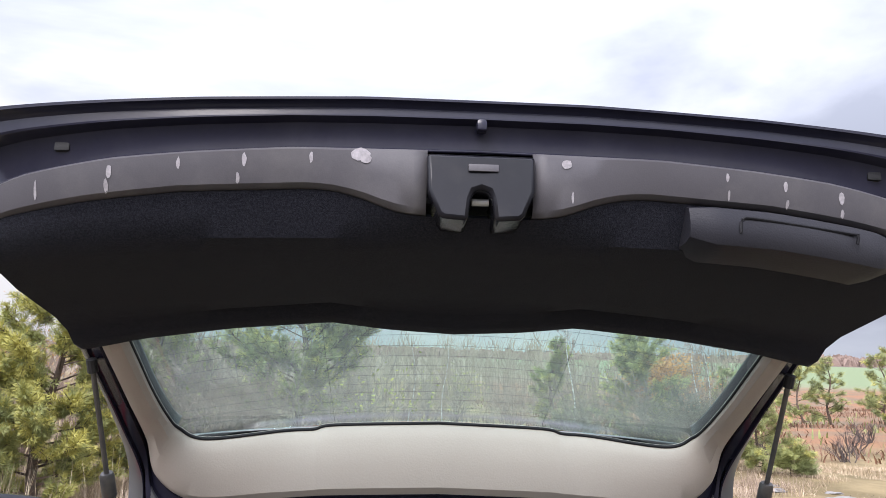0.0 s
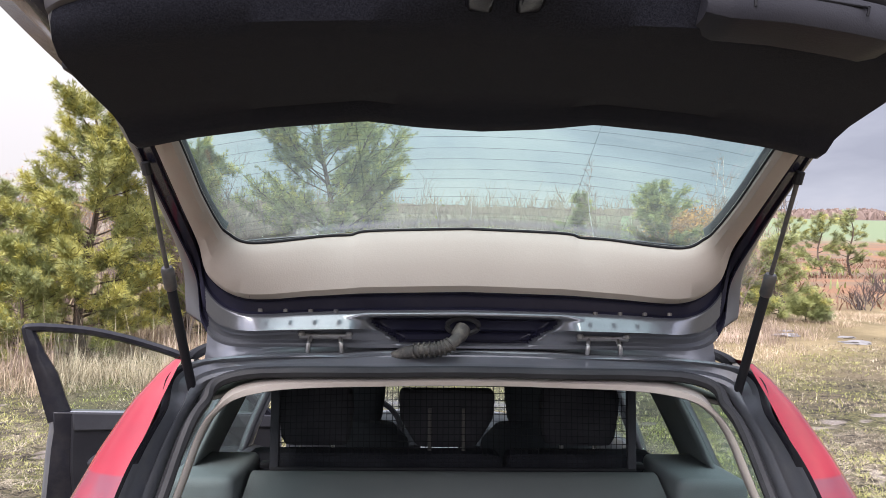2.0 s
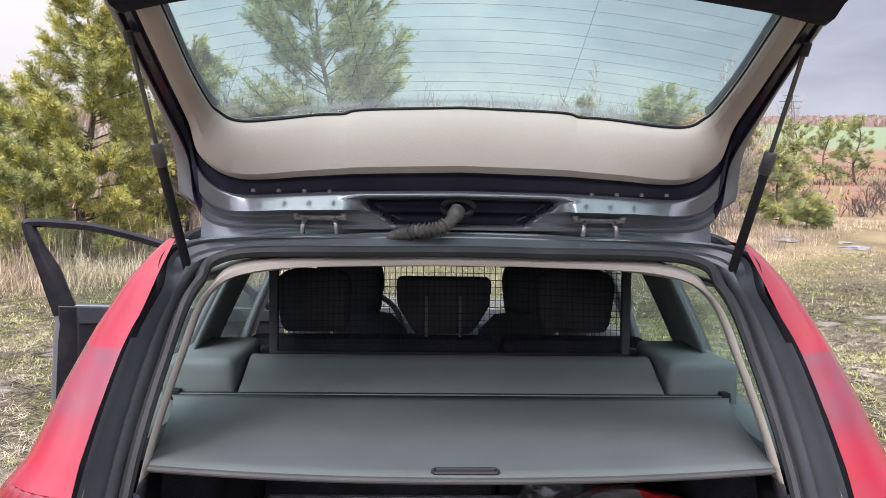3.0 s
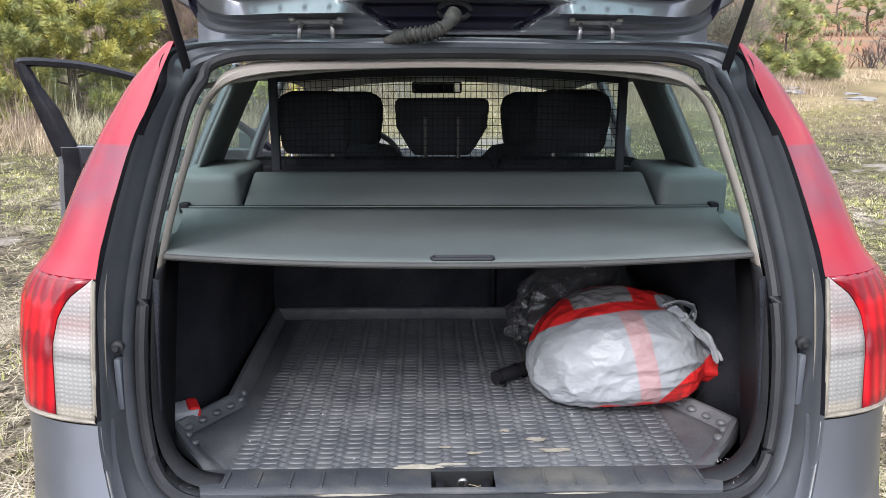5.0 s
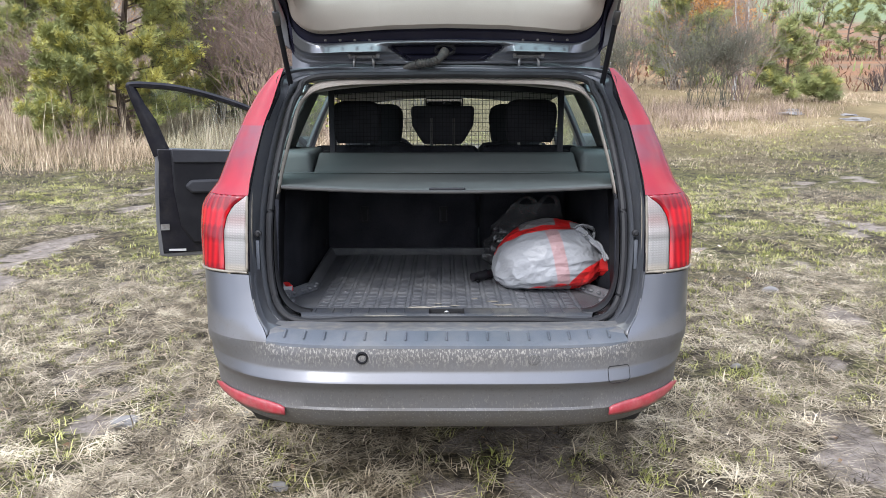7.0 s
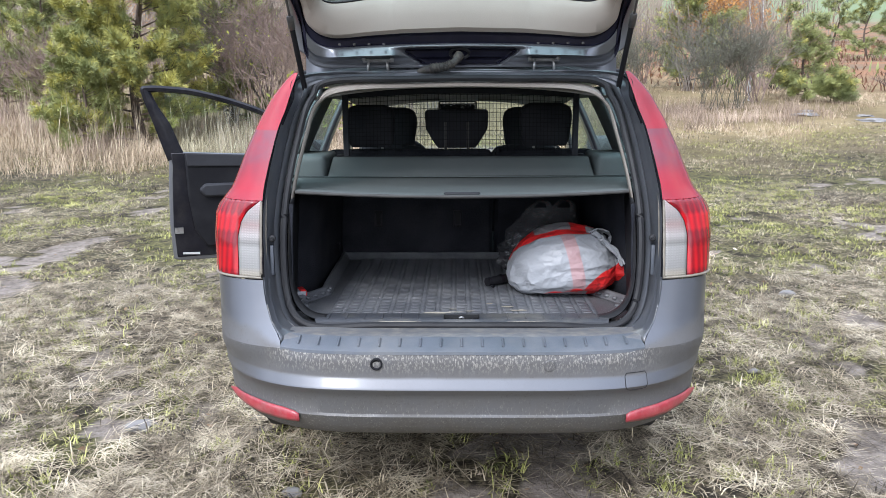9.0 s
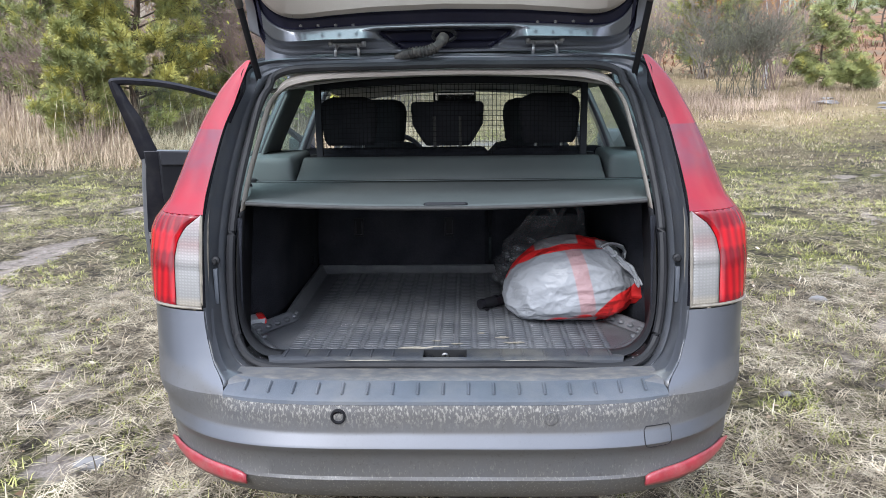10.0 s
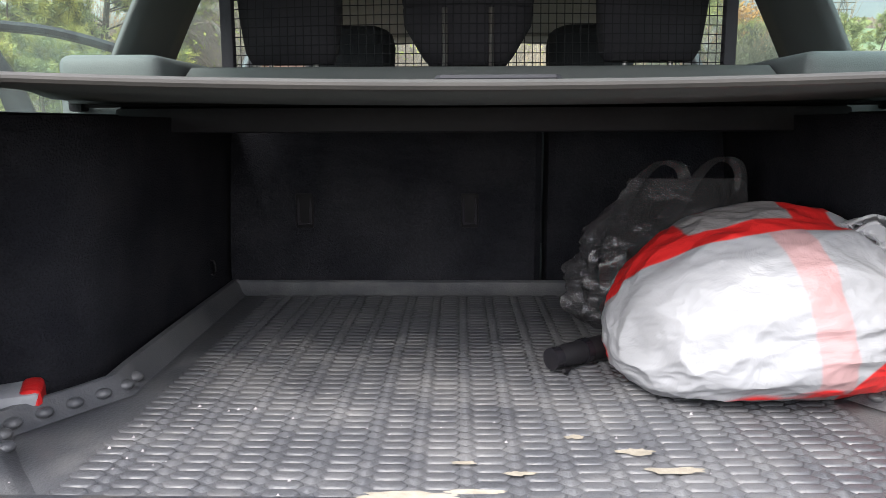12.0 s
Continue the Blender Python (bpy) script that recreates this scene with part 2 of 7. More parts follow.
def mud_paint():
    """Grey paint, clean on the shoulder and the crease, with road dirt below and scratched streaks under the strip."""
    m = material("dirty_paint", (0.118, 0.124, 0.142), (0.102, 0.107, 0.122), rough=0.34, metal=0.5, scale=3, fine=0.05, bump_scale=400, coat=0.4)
    n, l = m.node_tree.nodes, m.node_tree.links
    b = n["Principled BSDF"]
    was = b.inputs["Base Color"].links[0].from_socket
    tc, sep, mp, ax = (n.new(k) for k in ("ShaderNodeTexCoord", "ShaderNodeSeparateXYZ", "ShaderNodeMapping", "ShaderNodeMath"))
    l.new(tc.outputs["Object"], sep.inputs["Vector"])
    l.new(tc.outputs["Object"], mp.inputs["Vector"])
    mp.inputs["Scale"].default_value = (1, 1, 0.45)
    ax.operation = "ABSOLUTE"
    l.new(sep.outputs["X"], ax.inputs[0])

    def noise_of(scale, source, detail=6.0):
        q = n.new("ShaderNodeTexNoise")
        q.inputs["Scale"].default_value, q.inputs["Detail"].default_value, q.inputs["Roughness"].default_value = scale, detail, 0.62
        l.new(source, q.inputs["Vector"])
        return q.outputs["Fac"]

    def calc(op, *args):
        q = n.new("ShaderNodeMath")
        q.operation = op
        for i, a in enumerate(args):
            if isinstance(a, (int, float)):
                q.inputs[i].default_value = a
            else:
                l.new(a, q.inputs[i])
        return q.outputs[0]

    def ramp(v, a, c, lo=0.0, hi=1.0):
        q = n.new("ShaderNodeMapRange")
        q.interpolation_type = "SMOOTHSTEP"
        for key, w in (("From Min", a), ("From Max", c), ("To Min", lo), ("To Max", hi)):
            q.inputs[key].default_value = w
        l.new(v, q.inputs["Value"])
        return q.outputs["Result"]

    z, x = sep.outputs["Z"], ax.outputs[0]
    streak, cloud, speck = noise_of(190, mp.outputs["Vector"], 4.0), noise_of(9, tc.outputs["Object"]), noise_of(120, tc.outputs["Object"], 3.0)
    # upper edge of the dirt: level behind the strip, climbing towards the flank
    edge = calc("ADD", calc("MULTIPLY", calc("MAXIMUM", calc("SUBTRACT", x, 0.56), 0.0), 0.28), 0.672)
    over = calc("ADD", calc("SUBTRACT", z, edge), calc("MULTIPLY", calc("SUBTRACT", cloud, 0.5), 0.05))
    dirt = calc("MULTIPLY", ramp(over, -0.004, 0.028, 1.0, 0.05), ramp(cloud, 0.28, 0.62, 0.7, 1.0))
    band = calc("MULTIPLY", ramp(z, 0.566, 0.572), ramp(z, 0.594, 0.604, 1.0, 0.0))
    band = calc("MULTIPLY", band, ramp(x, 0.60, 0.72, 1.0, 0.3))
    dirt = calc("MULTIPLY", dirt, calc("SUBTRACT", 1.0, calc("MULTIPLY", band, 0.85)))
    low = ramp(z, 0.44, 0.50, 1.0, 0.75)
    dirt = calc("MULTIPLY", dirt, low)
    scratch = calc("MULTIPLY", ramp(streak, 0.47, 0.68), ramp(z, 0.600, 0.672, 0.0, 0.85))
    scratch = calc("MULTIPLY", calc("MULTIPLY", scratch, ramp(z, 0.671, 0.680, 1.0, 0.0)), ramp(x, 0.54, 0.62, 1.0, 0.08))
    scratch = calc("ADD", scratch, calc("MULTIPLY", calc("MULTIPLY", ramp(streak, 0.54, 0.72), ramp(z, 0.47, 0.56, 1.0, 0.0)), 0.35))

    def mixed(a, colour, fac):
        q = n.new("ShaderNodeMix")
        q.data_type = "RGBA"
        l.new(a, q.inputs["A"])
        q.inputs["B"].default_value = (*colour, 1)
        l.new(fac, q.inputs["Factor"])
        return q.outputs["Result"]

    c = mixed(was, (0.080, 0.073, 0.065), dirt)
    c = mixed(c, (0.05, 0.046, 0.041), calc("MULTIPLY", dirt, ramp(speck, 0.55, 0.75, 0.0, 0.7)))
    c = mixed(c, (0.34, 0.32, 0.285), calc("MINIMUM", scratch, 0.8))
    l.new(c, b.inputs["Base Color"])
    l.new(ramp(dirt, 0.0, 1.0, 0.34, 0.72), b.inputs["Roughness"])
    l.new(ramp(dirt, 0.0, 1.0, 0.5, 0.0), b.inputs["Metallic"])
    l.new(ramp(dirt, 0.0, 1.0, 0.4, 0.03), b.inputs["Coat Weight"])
    return m


PAINT = material("grey_paint", (0.15, 0.155, 0.17), (0.13, 0.135, 0.15), rough=0.38, metal=0.55, scale=3, fine=0.05, bump_scale=400, coat=0.35, dust=0.25, dust_color=(0.23, 0.21, 0.18), dust_scale=2.5)
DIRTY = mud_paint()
INNER = material("inner_paint", (0.145, 0.152, 0.170), (0.125, 0.132, 0.148), rough=0.28, metal=0.55, scale=2, fine=0.08, bump_scale=220, coat=0.6, dust=0.06, dust_color=(0.20, 0.19, 0.17), dust_scale=14)
FRAMEPAINT = material("frame_paint", (0.110, 0.116, 0.130), (0.090, 0.096, 0.108), rough=0.3, metal=0.4, scale=5, fine=0.1, bump_scale=220, coat=0.4, dust=0.15, dust_color=(0.22, 0.2, 0.17), dust_scale=22)
VALLEY = material("dusty_corner_paint", (0.115, 0.121, 0.136), (0.095, 0.10, 0.113), rough=0.36, metal=0.35, scale=5, fine=0.08, bump_scale=220, coat=0.3, dust=0.75, dust_color=(0.30, 0.27, 0.225), dust_scale=15)
LEDGE = material("dusty_ledge", (0.12, 0.121, 0.127), (0.09, 0.09, 0.094), rough=0.5, metal=0.2, scale=6, bump_scale=150, dust=0.55, dust_color=(0.27, 0.24, 0.20), dust_scale=55, stretch=(.5, 1.2, 1))
RUBBER = material("rubber", (0.016, 0.016, 0.018), (0.028, 0.028, 0.03), rough=0.5, spec=0.22, bump=0.15, bump_scale=200)
BOOT = material("dusty_rubber", (0.05, 0.046, 0.043), (0.035, 0.033, 0.031), rough=0.6, spec=0.3, dust=0.4, dust_color=(0.24, 0.21, 0.17), dust_scale=60)
EDGEGREY = material("cover_edge", (0.062, 0.060, 0.058), (0.05, 0.049, 0.048), rough=0.6, spec=0.25)
STRIP = material("grey_plastic_strip", (0.085, 0.095, 0.115), (0.07, 0.08, 0.095), rough=0.5, bump=0.2, bump_scale=300, dust=0.25, dust_color=(0.25, 0.23, 0.2), dust_scale=6)
BLACK = material("black_plastic", (0.010, 0.010, 0.012), (0.016, 0.016, 0.018), rough=0.5, spec=0.10, bump=0.15, bump_scale=350)
GLOSSBLACK = material("gloss_black", (0.008, 0.008, 0.011), (0.012, 0.012, 0.016), rough=0.22, spec=0.22, coat=0.0, bump_scale=90, dust=0.04, dust_scale=12)
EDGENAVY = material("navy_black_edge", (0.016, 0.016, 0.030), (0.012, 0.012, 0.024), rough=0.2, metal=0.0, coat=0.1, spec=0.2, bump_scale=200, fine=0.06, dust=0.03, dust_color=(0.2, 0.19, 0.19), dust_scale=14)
HANDLEGREY = material("handle_plastic", (0.028, 0.028, 0.034), (0.022, 0.022, 0.028), rough=0.5, spec=0.16, bump=0.12, bump_scale=500, fine=0.08)
SCUFF = material("scuff_mark", (0.33, 0.31, 0.325), (0.24, 0.225, 0.24), rough=0.8, scale=300)
BLACKHOLE = material("black_socket", (0.006, 0.006, 0.007), (0.01, 0.01, 0.011), rough=0.7)
CARPET = material("black_carpet", (0.011, 0.0115, 0.017), (0.026, 0.027, 0.036), rough=0.95, bump=0.4, bump_scale=1100, spec=0.08, fine=0.9, scale=500)
CARPET.node_tree.nodes["Principled BSDF"].inputs["Sheen Weight"].default_value = 0.06
CARPET.node_tree.nodes["Principled BSDF"].inputs["Sheen Roughness"].default_value = 0.4
LOADCARPET = material("load_carpet", (0.017, 0.018, 0.023), (0.030, 0.031, 0.037), rough=0.95, bump=0.9, bump_scale=300, spec=0.08, fine=0.4)
TRIMGREY = material("grey_trim_plastic", (0.075, 0.071, 0.080), (0.064, 0.060, 0.068), rough=0.5, spec=0.3, bump=0.05, bump_scale=600, fine=0.1, dust=0.1, dust_color=(0.4, 0.38, 0.34), dust_scale=9)
CREAM = material("cream_trim_plastic", (0.350, 0.310, 0.274), (0.315, 0.279, 0.247), rough=0.6, scale=3, bump=0.08, bump_scale=300, fine=0.05)
VINYL = material("grey_vinyl_cover", (0.104, 0.115, 0.113), (0.088, 0.098, 0.097), rough=0.75, scale=4, bump=0.25, bump_scale=500, fine=0.12, spec=0.2)
TRIMGREEN = material("grey_green_trim", (0.105, 0.125, 0.125), (0.09, 0.106, 0.106), rough=0.65, scale=5, bump=0.25, bump_scale=450)
SEAT = material("black_seat_fabric", (0.030, 0.030, 0.035), (0.044, 0.044, 0.050), rough=0.9, bump=0.5, bump_scale=350, spec=0.08)
MAT = material("cargo_mat_rubber", (0.092, 0.096, 0.105), (0.070, 0.073, 0.081), rough=0.33, bump=0.25, bump_scale=250, spec=0.55, dust=0.42, dust_color=(0.25, 0.247, 0.242), dust_scale=9)
SILL = material("sill_plastic", (0.040, 0.043, 0.050), (0.050, 0.052, 0.059), rough=0.42, spec=0.3, bump=0.2, bump_scale=260, dust=0.25, dust_color=(0.3, 0.27, 0.2), dust_scale=9)
DEEPRED = ribbed_red()
ZONED = zoned_lens()
CLEAR = lens_material()
LAMPTRIM = material("lamp_edge", (0.25, 0.225, 0.185), (0.17, 0.15, 0.125), rough=0.45, spec=0.3, scale=40)
REFL = material("reflector_red", (0.34, 0.028, 0.042), (0.24, 0.03, 0.038), rough=0.35, coat=0.25, scale=30, fine=0.3, dust=0.3, dust_color=(0.3, 0.24, 0.21), dust_scale=40)
MUD = material("pale_mud", (.36, .325, .265), (.25, .225, .18), rough=.95, scale=60, bump=.5)
STEEL = material("steel", (0.42, 0.42, 0.43), (0.3, 0.29, 0.28), rough=0.35, metal=0.9, scale=40)
DARKSTEEL = material("dark_steel", (0.06, 0.06, 0.065), (0.09, 0.085, 0.08), rough=0.4, metal=0.6, scale=30, dust=0.4, dust_color=(0.22, 0.19, 0.16), dust_scale=14)
DASH = material("dashboard_plastic", (0.030, 0.031, 0.035), (0.024, 0.024, 0.028), rough=0.6, bump=0.2, spec=0.14)
SILVER = material("silver_plastic", (0.62, 0.62, 0.63), (0.55, 0.55, 0.56), rough=0.35, metal=0.4)
LINER = material("headliner_cloth", (0.30, 0.29, 0.27), (0.26, 0.25, 0.23), rough=0.95, bump=0.4, bump_scale=300)
TYRE = material("tyre_rubber", (0.02, 0.02, 0.02), (0.05, 0.045, 0.04), rough=0.85, bump=0.4, bump_scale=120)
BARK = material("bark", (0.13, 0.09, 0.065), (0.07, 0.055, 0.045), rough=0.95, scale=12, bump=0.8, bump_scale=50)
TWIG = material("twigs", (0.225, 0.19, 0.162), (0.15, 0.125, 0.108), rough=0.95, scale=1.5)
WOODBROWN = material("bare_wood_bark", (0.31, 0.26, 0.20), (0.21, 0.172, 0.135), rough=0.95, scale=0.3)
TWIGRED = material("reddish_twigs", (0.275, 0.20, 0.165), (0.195, 0.14, 0.118), rough=0.95, scale=1.5)
BIRCH = material("birch_bark", (0.62, 0.60, 0.57), (0.2, 0.19, 0.18), rough=0.9, scale=7, stretch=(1, 1, 3))
TWIGOLIVE = material("olive_twigs", (0.135, 0.128, 0.098), (0.09, 0.086, 0.066), rough=0.95, scale=1.5)
PINE = material("pine_needles", (0.30, 0.315, 0.105), (0.165, 0.19, 0.072), rough=0.7, scale=1.3, fine=0.3, bump_scale=9)
PINEGOLD = material("yellowish_pine_needles", (0.46, 0.42, 0.10), (0.29, 0.29, 0.085), rough=0.7, scale=0.9, fine=0.3, bump_scale=9)


def grass_material(name, dark, mid, light, patch=0.8, rough=0.9):
    """Blades that differ one by one between three tones, with broad patches."""
    m = bpy.data.materials.new(name)
    m.use_nodes = True
    n, l = m.node_tree.nodes, m.node_tree.links
    b = n["Principled BSDF"]
    b.inputs["Roughness"].default_value, b.inputs["Specular IOR Level"].default_value = rough, 0.25
    geo, tc, q, r, ramp = (n.new(k) for k in ("ShaderNodeNewGeometry", "ShaderNodeTexCoord", "ShaderNodeTexNoise", "ShaderNodeMath", "ShaderNodeValToRGB"))
    q.inputs["Scale"].default_value, q.inputs["Detail"].default_value = patch, 3.0
    l.new(tc.outputs["Object"], q.inputs["Vector"])
    r.operation = "MULTIPLY_ADD"
    l.new(geo.outputs["Random Per Island"], r.inputs[0])
    r.inputs[1].default_value = 0.45
    half = n.new("ShaderNodeMath")
    half.operation = "MULTIPLY_ADD"
    l.new(q.outputs["Fac"], half.inputs[0])
    half.inputs[1].default_value, half.inputs[2].default_value = 2.1, -0.75
    l.new(half.outputs[0], r.inputs[2])
    e = ramp.color_ramp.elements
    e[0].position, e[0].color = 0.12, (*dark, 1)
    e[1].position, e[1].color = 0.92, (*light, 1)
    k = e.new(0.52)
    k.color = (*mid, 1)
    l.new(r.outputs[0], ramp.inputs["Fac"])
    l.new(ramp.outputs["Color"], b.inputs["Base Color"])
    return m


LEAFORANGE = material("orange_leaves", (0.42, 0.19, 0.045), (0.30, 0.15, 0.04), rough=0.8, scale=2)
LITTER = grass_material("leaf_litter", (0.10, 0.055, 0.03), (0.30, 0.20, 0.12), (0.62, 0.52, 0.42), 3.0)
WEED = grass_material("dead_weeds", (0.17, 0.125, 0.098), (0.36, 0.275, 0.215), (0.60, 0.475, 0.375), 0.6)
LEAFOLIVE = material("olive_leaves", (0.105, 0.11, 0.06), (0.07, 0.075, 0.045), rough=0.8, scale=2)
LEAFYELLOW = material("yellow_green_leaves", (0.34, 0.33, 0.05), (0.16, 0.19, 0.04), rough=0.8, scale=2)
STRAWDULL = grass_material("dead_grass", (0.025, 0.02, 0.015), (0.19, 0.155, 0.108), (0.50, 0.43, 0.32), 9.0)
STRAW = grass_material("dry_grass", (0.12, 0.094, 0.064), (0.42, 0.35, 0.24), (0.74, 0.65, 0.48), 6.0)
REED = grass_material("tall_dry_grass", (0.17, 0.128, 0.086), (0.41, 0.315, 0.215), (0.68, 0.55, 0.40), 0.5)
GREEN = grass_material("green_grass", (0.085, 0.095, 0.032), (0.325, 0.335, 0.095), (0.58, 0.56, 0.22), 5.0)
HEATH = material("rusty_heath", (0.24, 0.125, 0.075), (0.15, 0.10, 0.07), rough=0.95, scale=0.15, fine=0.4, bump_scale=2)
DARKHEATH = material("dark_brush", (0.085, 0.062, 0.058), (0.06, 0.05, 0.045), rough=0.95, scale=0.3)
STONE = material("pale_stone", (0.23, 0.22, 0.21), (0.16, 0.152, 0.147), rough=0.9, scale=9, bump=0.5, bump_scale=40)
REARGLASS = glass_material("tinted_rear_glass", (0.80, 0.92, 0.88), dust=0.03)
SIDEGLASS = glass_material("tinted_side_glass", (0.78, 0.88, 0.84), dust=0.012)
SCREENGLASS = glass_material("windscreen_glass", (0.86, 0.92, 0.88), dust=0.012)


# ---- shapes ----
def curve(pts, k=6):
    """Points on a smooth line through pts, k to a stretch."""
    p = [Vector(q) for q in pts]
    out = []
    for i in range(len(p) - 1):
        a, b, c, d = p[max(i - 1, 0)], p[i], p[i + 1], p[min(i + 2, len(p) - 1)]
        for s in range(k):
            t = s / k
            out.append(0.5 * ((2 * b) + (c - a) * t + (2 * a - 5 * b + 4 * c - d) * t * t + (3 * b - a - 3 * c + d) * t ** 3))
    return out + [p[-1]]


def mirrored(line):
    """A line from the middle outwards, made whole: from the left end to the right one."""
    return [Vector((-p.x, p.y, p.z)) for p in reversed(line)] + [p.copy() for p in line[1:]]


def loft(rows, close=False, bm=None):
    bm = bm or bmesh.new()
    grid = [[bm.verts.new(p) for p in row] for row in rows]
    for a, b in zip(grid, grid[1:]):
        n = len(a)
        for i in range(n if close else n - 1):
            j = (i + 1) % n
            bm.faces.new((a[i], a[j], b[j], b[i]))
    return bm


def tube(path, r, n=8, bm=None, closed=False, cap=True):
    bm = bm or bmesh.new()
    path = [Vector(p) for p in path]
    rings = []
    for i, p in enumerate(path):
        a = path[i - 1] if i or closed else p
        b = path[(i + 1) % len(path)] if i < len(path) - 1 or closed else p
        d = (b - a).normalized()
        up = Vector((0, 0, 1)) if abs(d.z) < 0.9 else Vector((1, 0, 0))
        u = d.cross(up).normalized()
        v = d.cross(u)
        rr = r[i] if isinstance(r, (list, tuple)) else r
        rings.append([bm.verts.new(p + rr * (math.cos(q) * u + math.sin(q) * v)) for q in (2 * math.pi * k / n for k in range(n))])
    pairs = list(zip(rings, rings[1:])) + ([(rings[-1], rings[0])] if closed else [])
    for a, b in pairs:
        for k in range(n):
            bm.faces.new((a[k], a[(k + 1) % n], b[(k + 1) % n], b[k]))
    if cap and not closed:
        bm.faces.new(rings[0][::-1])
        bm.faces.new(rings[-1])
    return bm


def block(x0, x1, y0, y1, z0, z1, bevel=0.0, seg=2, bm=None):
    own = bmesh.new()
    bmesh.ops.create_cube(own, size=1.0, matrix=Matrix.Translation(((x0 + x1) / 2, (y0 + y1) / 2, (z0 + z1) / 2)) @ Matrix.Diagonal((x1 - x0, y1 - y0, z1 - z0, 1)))
    if bevel:
        bmesh.ops.bevel(own, geom=own.edges[:], offset=bevel, segments=seg, affect="EDGES", profile=0.6)
    if bm is None:
        return own
    tmp = bpy.data.meshes.new("tmp")
    own.to_mesh(tmp)
    bm.from_mesh(tmp)
    bpy.data.meshes.remove(tmp)
    return bm


def lathe(profile, n=24, axis="x", centre=(0, 0, 0)):
    rows = []
    for k in range(n):
        q = 2 * math.pi * k / n
        rows.append([Vector(centre) + (Vector((h, r * math.cos(q), r * math.sin(q))) if axis == "x" else Vector((r * math.cos(q), r * math.sin(q), h))) for r, h in profile])
    return loft(rows + [rows[0]])


def part(name, bm, mat, parent=None, label="", thick=0.0, bevel=0.0, smooth=True, at=None):
    """Links a bmesh as one mesh object, under a thing or a part where parent is given."""
    bmesh.ops.remove_doubles(bm, verts=bm.verts[:], dist=1e-5)
    bmesh.ops.recalc_face_normals(bm, faces=bm.faces[:])
    me = bpy.data.meshes.new(name)
    bm.to_mesh(me)
    bm.free()
    for m in mat if isinstance(mat, (list, tuple)) else (mat,):
        me.materials.append(m)
    ob = new(name, me)
    if smooth:
        me.polygons.foreach_set("use_smooth", [True] * len(me.polygons))
        me.set_sharp_from_angle(angle=radians(35))
    if thick:
        s = ob.modifiers.new("thick", "SOLIDIFY")
        s.thickness, s.offset = thick, -1.0
    if bevel:
        v = ob.modifiers.new("edge", "BEVEL")
        v.width, v.segments, v.limit_method, v.angle_limit = bevel, 2, "ANGLE", radians(40)
    if parent:
        ob.parent = parent
    if at:
        ob.location = at
    if label:
        ob["label"] = label
    return ob


def lerp(a, b, t):
    return a + (b - a) * t


def table(keys, values, v):
    return float(np.interp(v, keys, values))


def span(a, b, n):
    return [float(v) for v in np.linspace(a, b, n)]

# ---- ground ----
def height(x, y):
    """The lie of the land: level round the car, then rising away from it."""
    z = table([-400, 4, 8, 12, 16, 20, 40, 100, 400, 1200, 1600, 4000], [0, 0, 0.12, 0.32, 0.62, 1.0, 2.9, 9.0, 41, 146, 150, 150], y)
    far = min(max((abs(y) + abs(x)) / 30.0, 0.0), 1.0)
    z += far * 0.5 * noise.noise(Vector((x * 0.06, y * 0.06, 0.0)))
    if y > 200:
        z += 5.0 * noise.noise(Vector((x * 0.003, y * 0.003, 2.0))) * min((y - 200) / 400, 1.5)
    return z + 0.018 * noise.noise(Vector((x * 0.9, y * 0.9, 1.0))) * (0 if (abs(x) < 1 and 0.3 < y < 4.4) else 1)


def bare(x, y):
    """How far the turf is worn down to soil, from 0 to 1: small scuffed patches, and two old wheel tracks."""
    v = noise.noise(Vector((x * 1.15, y * 1.0, 3.0))) + .60 * noise.noise(Vector((x * 3.3, y * 2.9, 7.0))) + .3 * noise.noise(Vector((x * 9.0, y * 8.0, 5.0)))
    if y > 3.0:
        track = min(abs(x + 3.6 + .14 * (y - 4)), abs(x + 5.2 + .14 * (y - 4)))
        v += .20 * max(0.0, 1.0 - track / .5) * (1 if y < 9 else 0)
    v += .10 * min(max((3.0 - y) / 2, 0), 1) - .22 * min(max((y - 4.5) / 5, 0), 1.3)
    return min(max((v - .31) / .18, 0.0), 1.0)


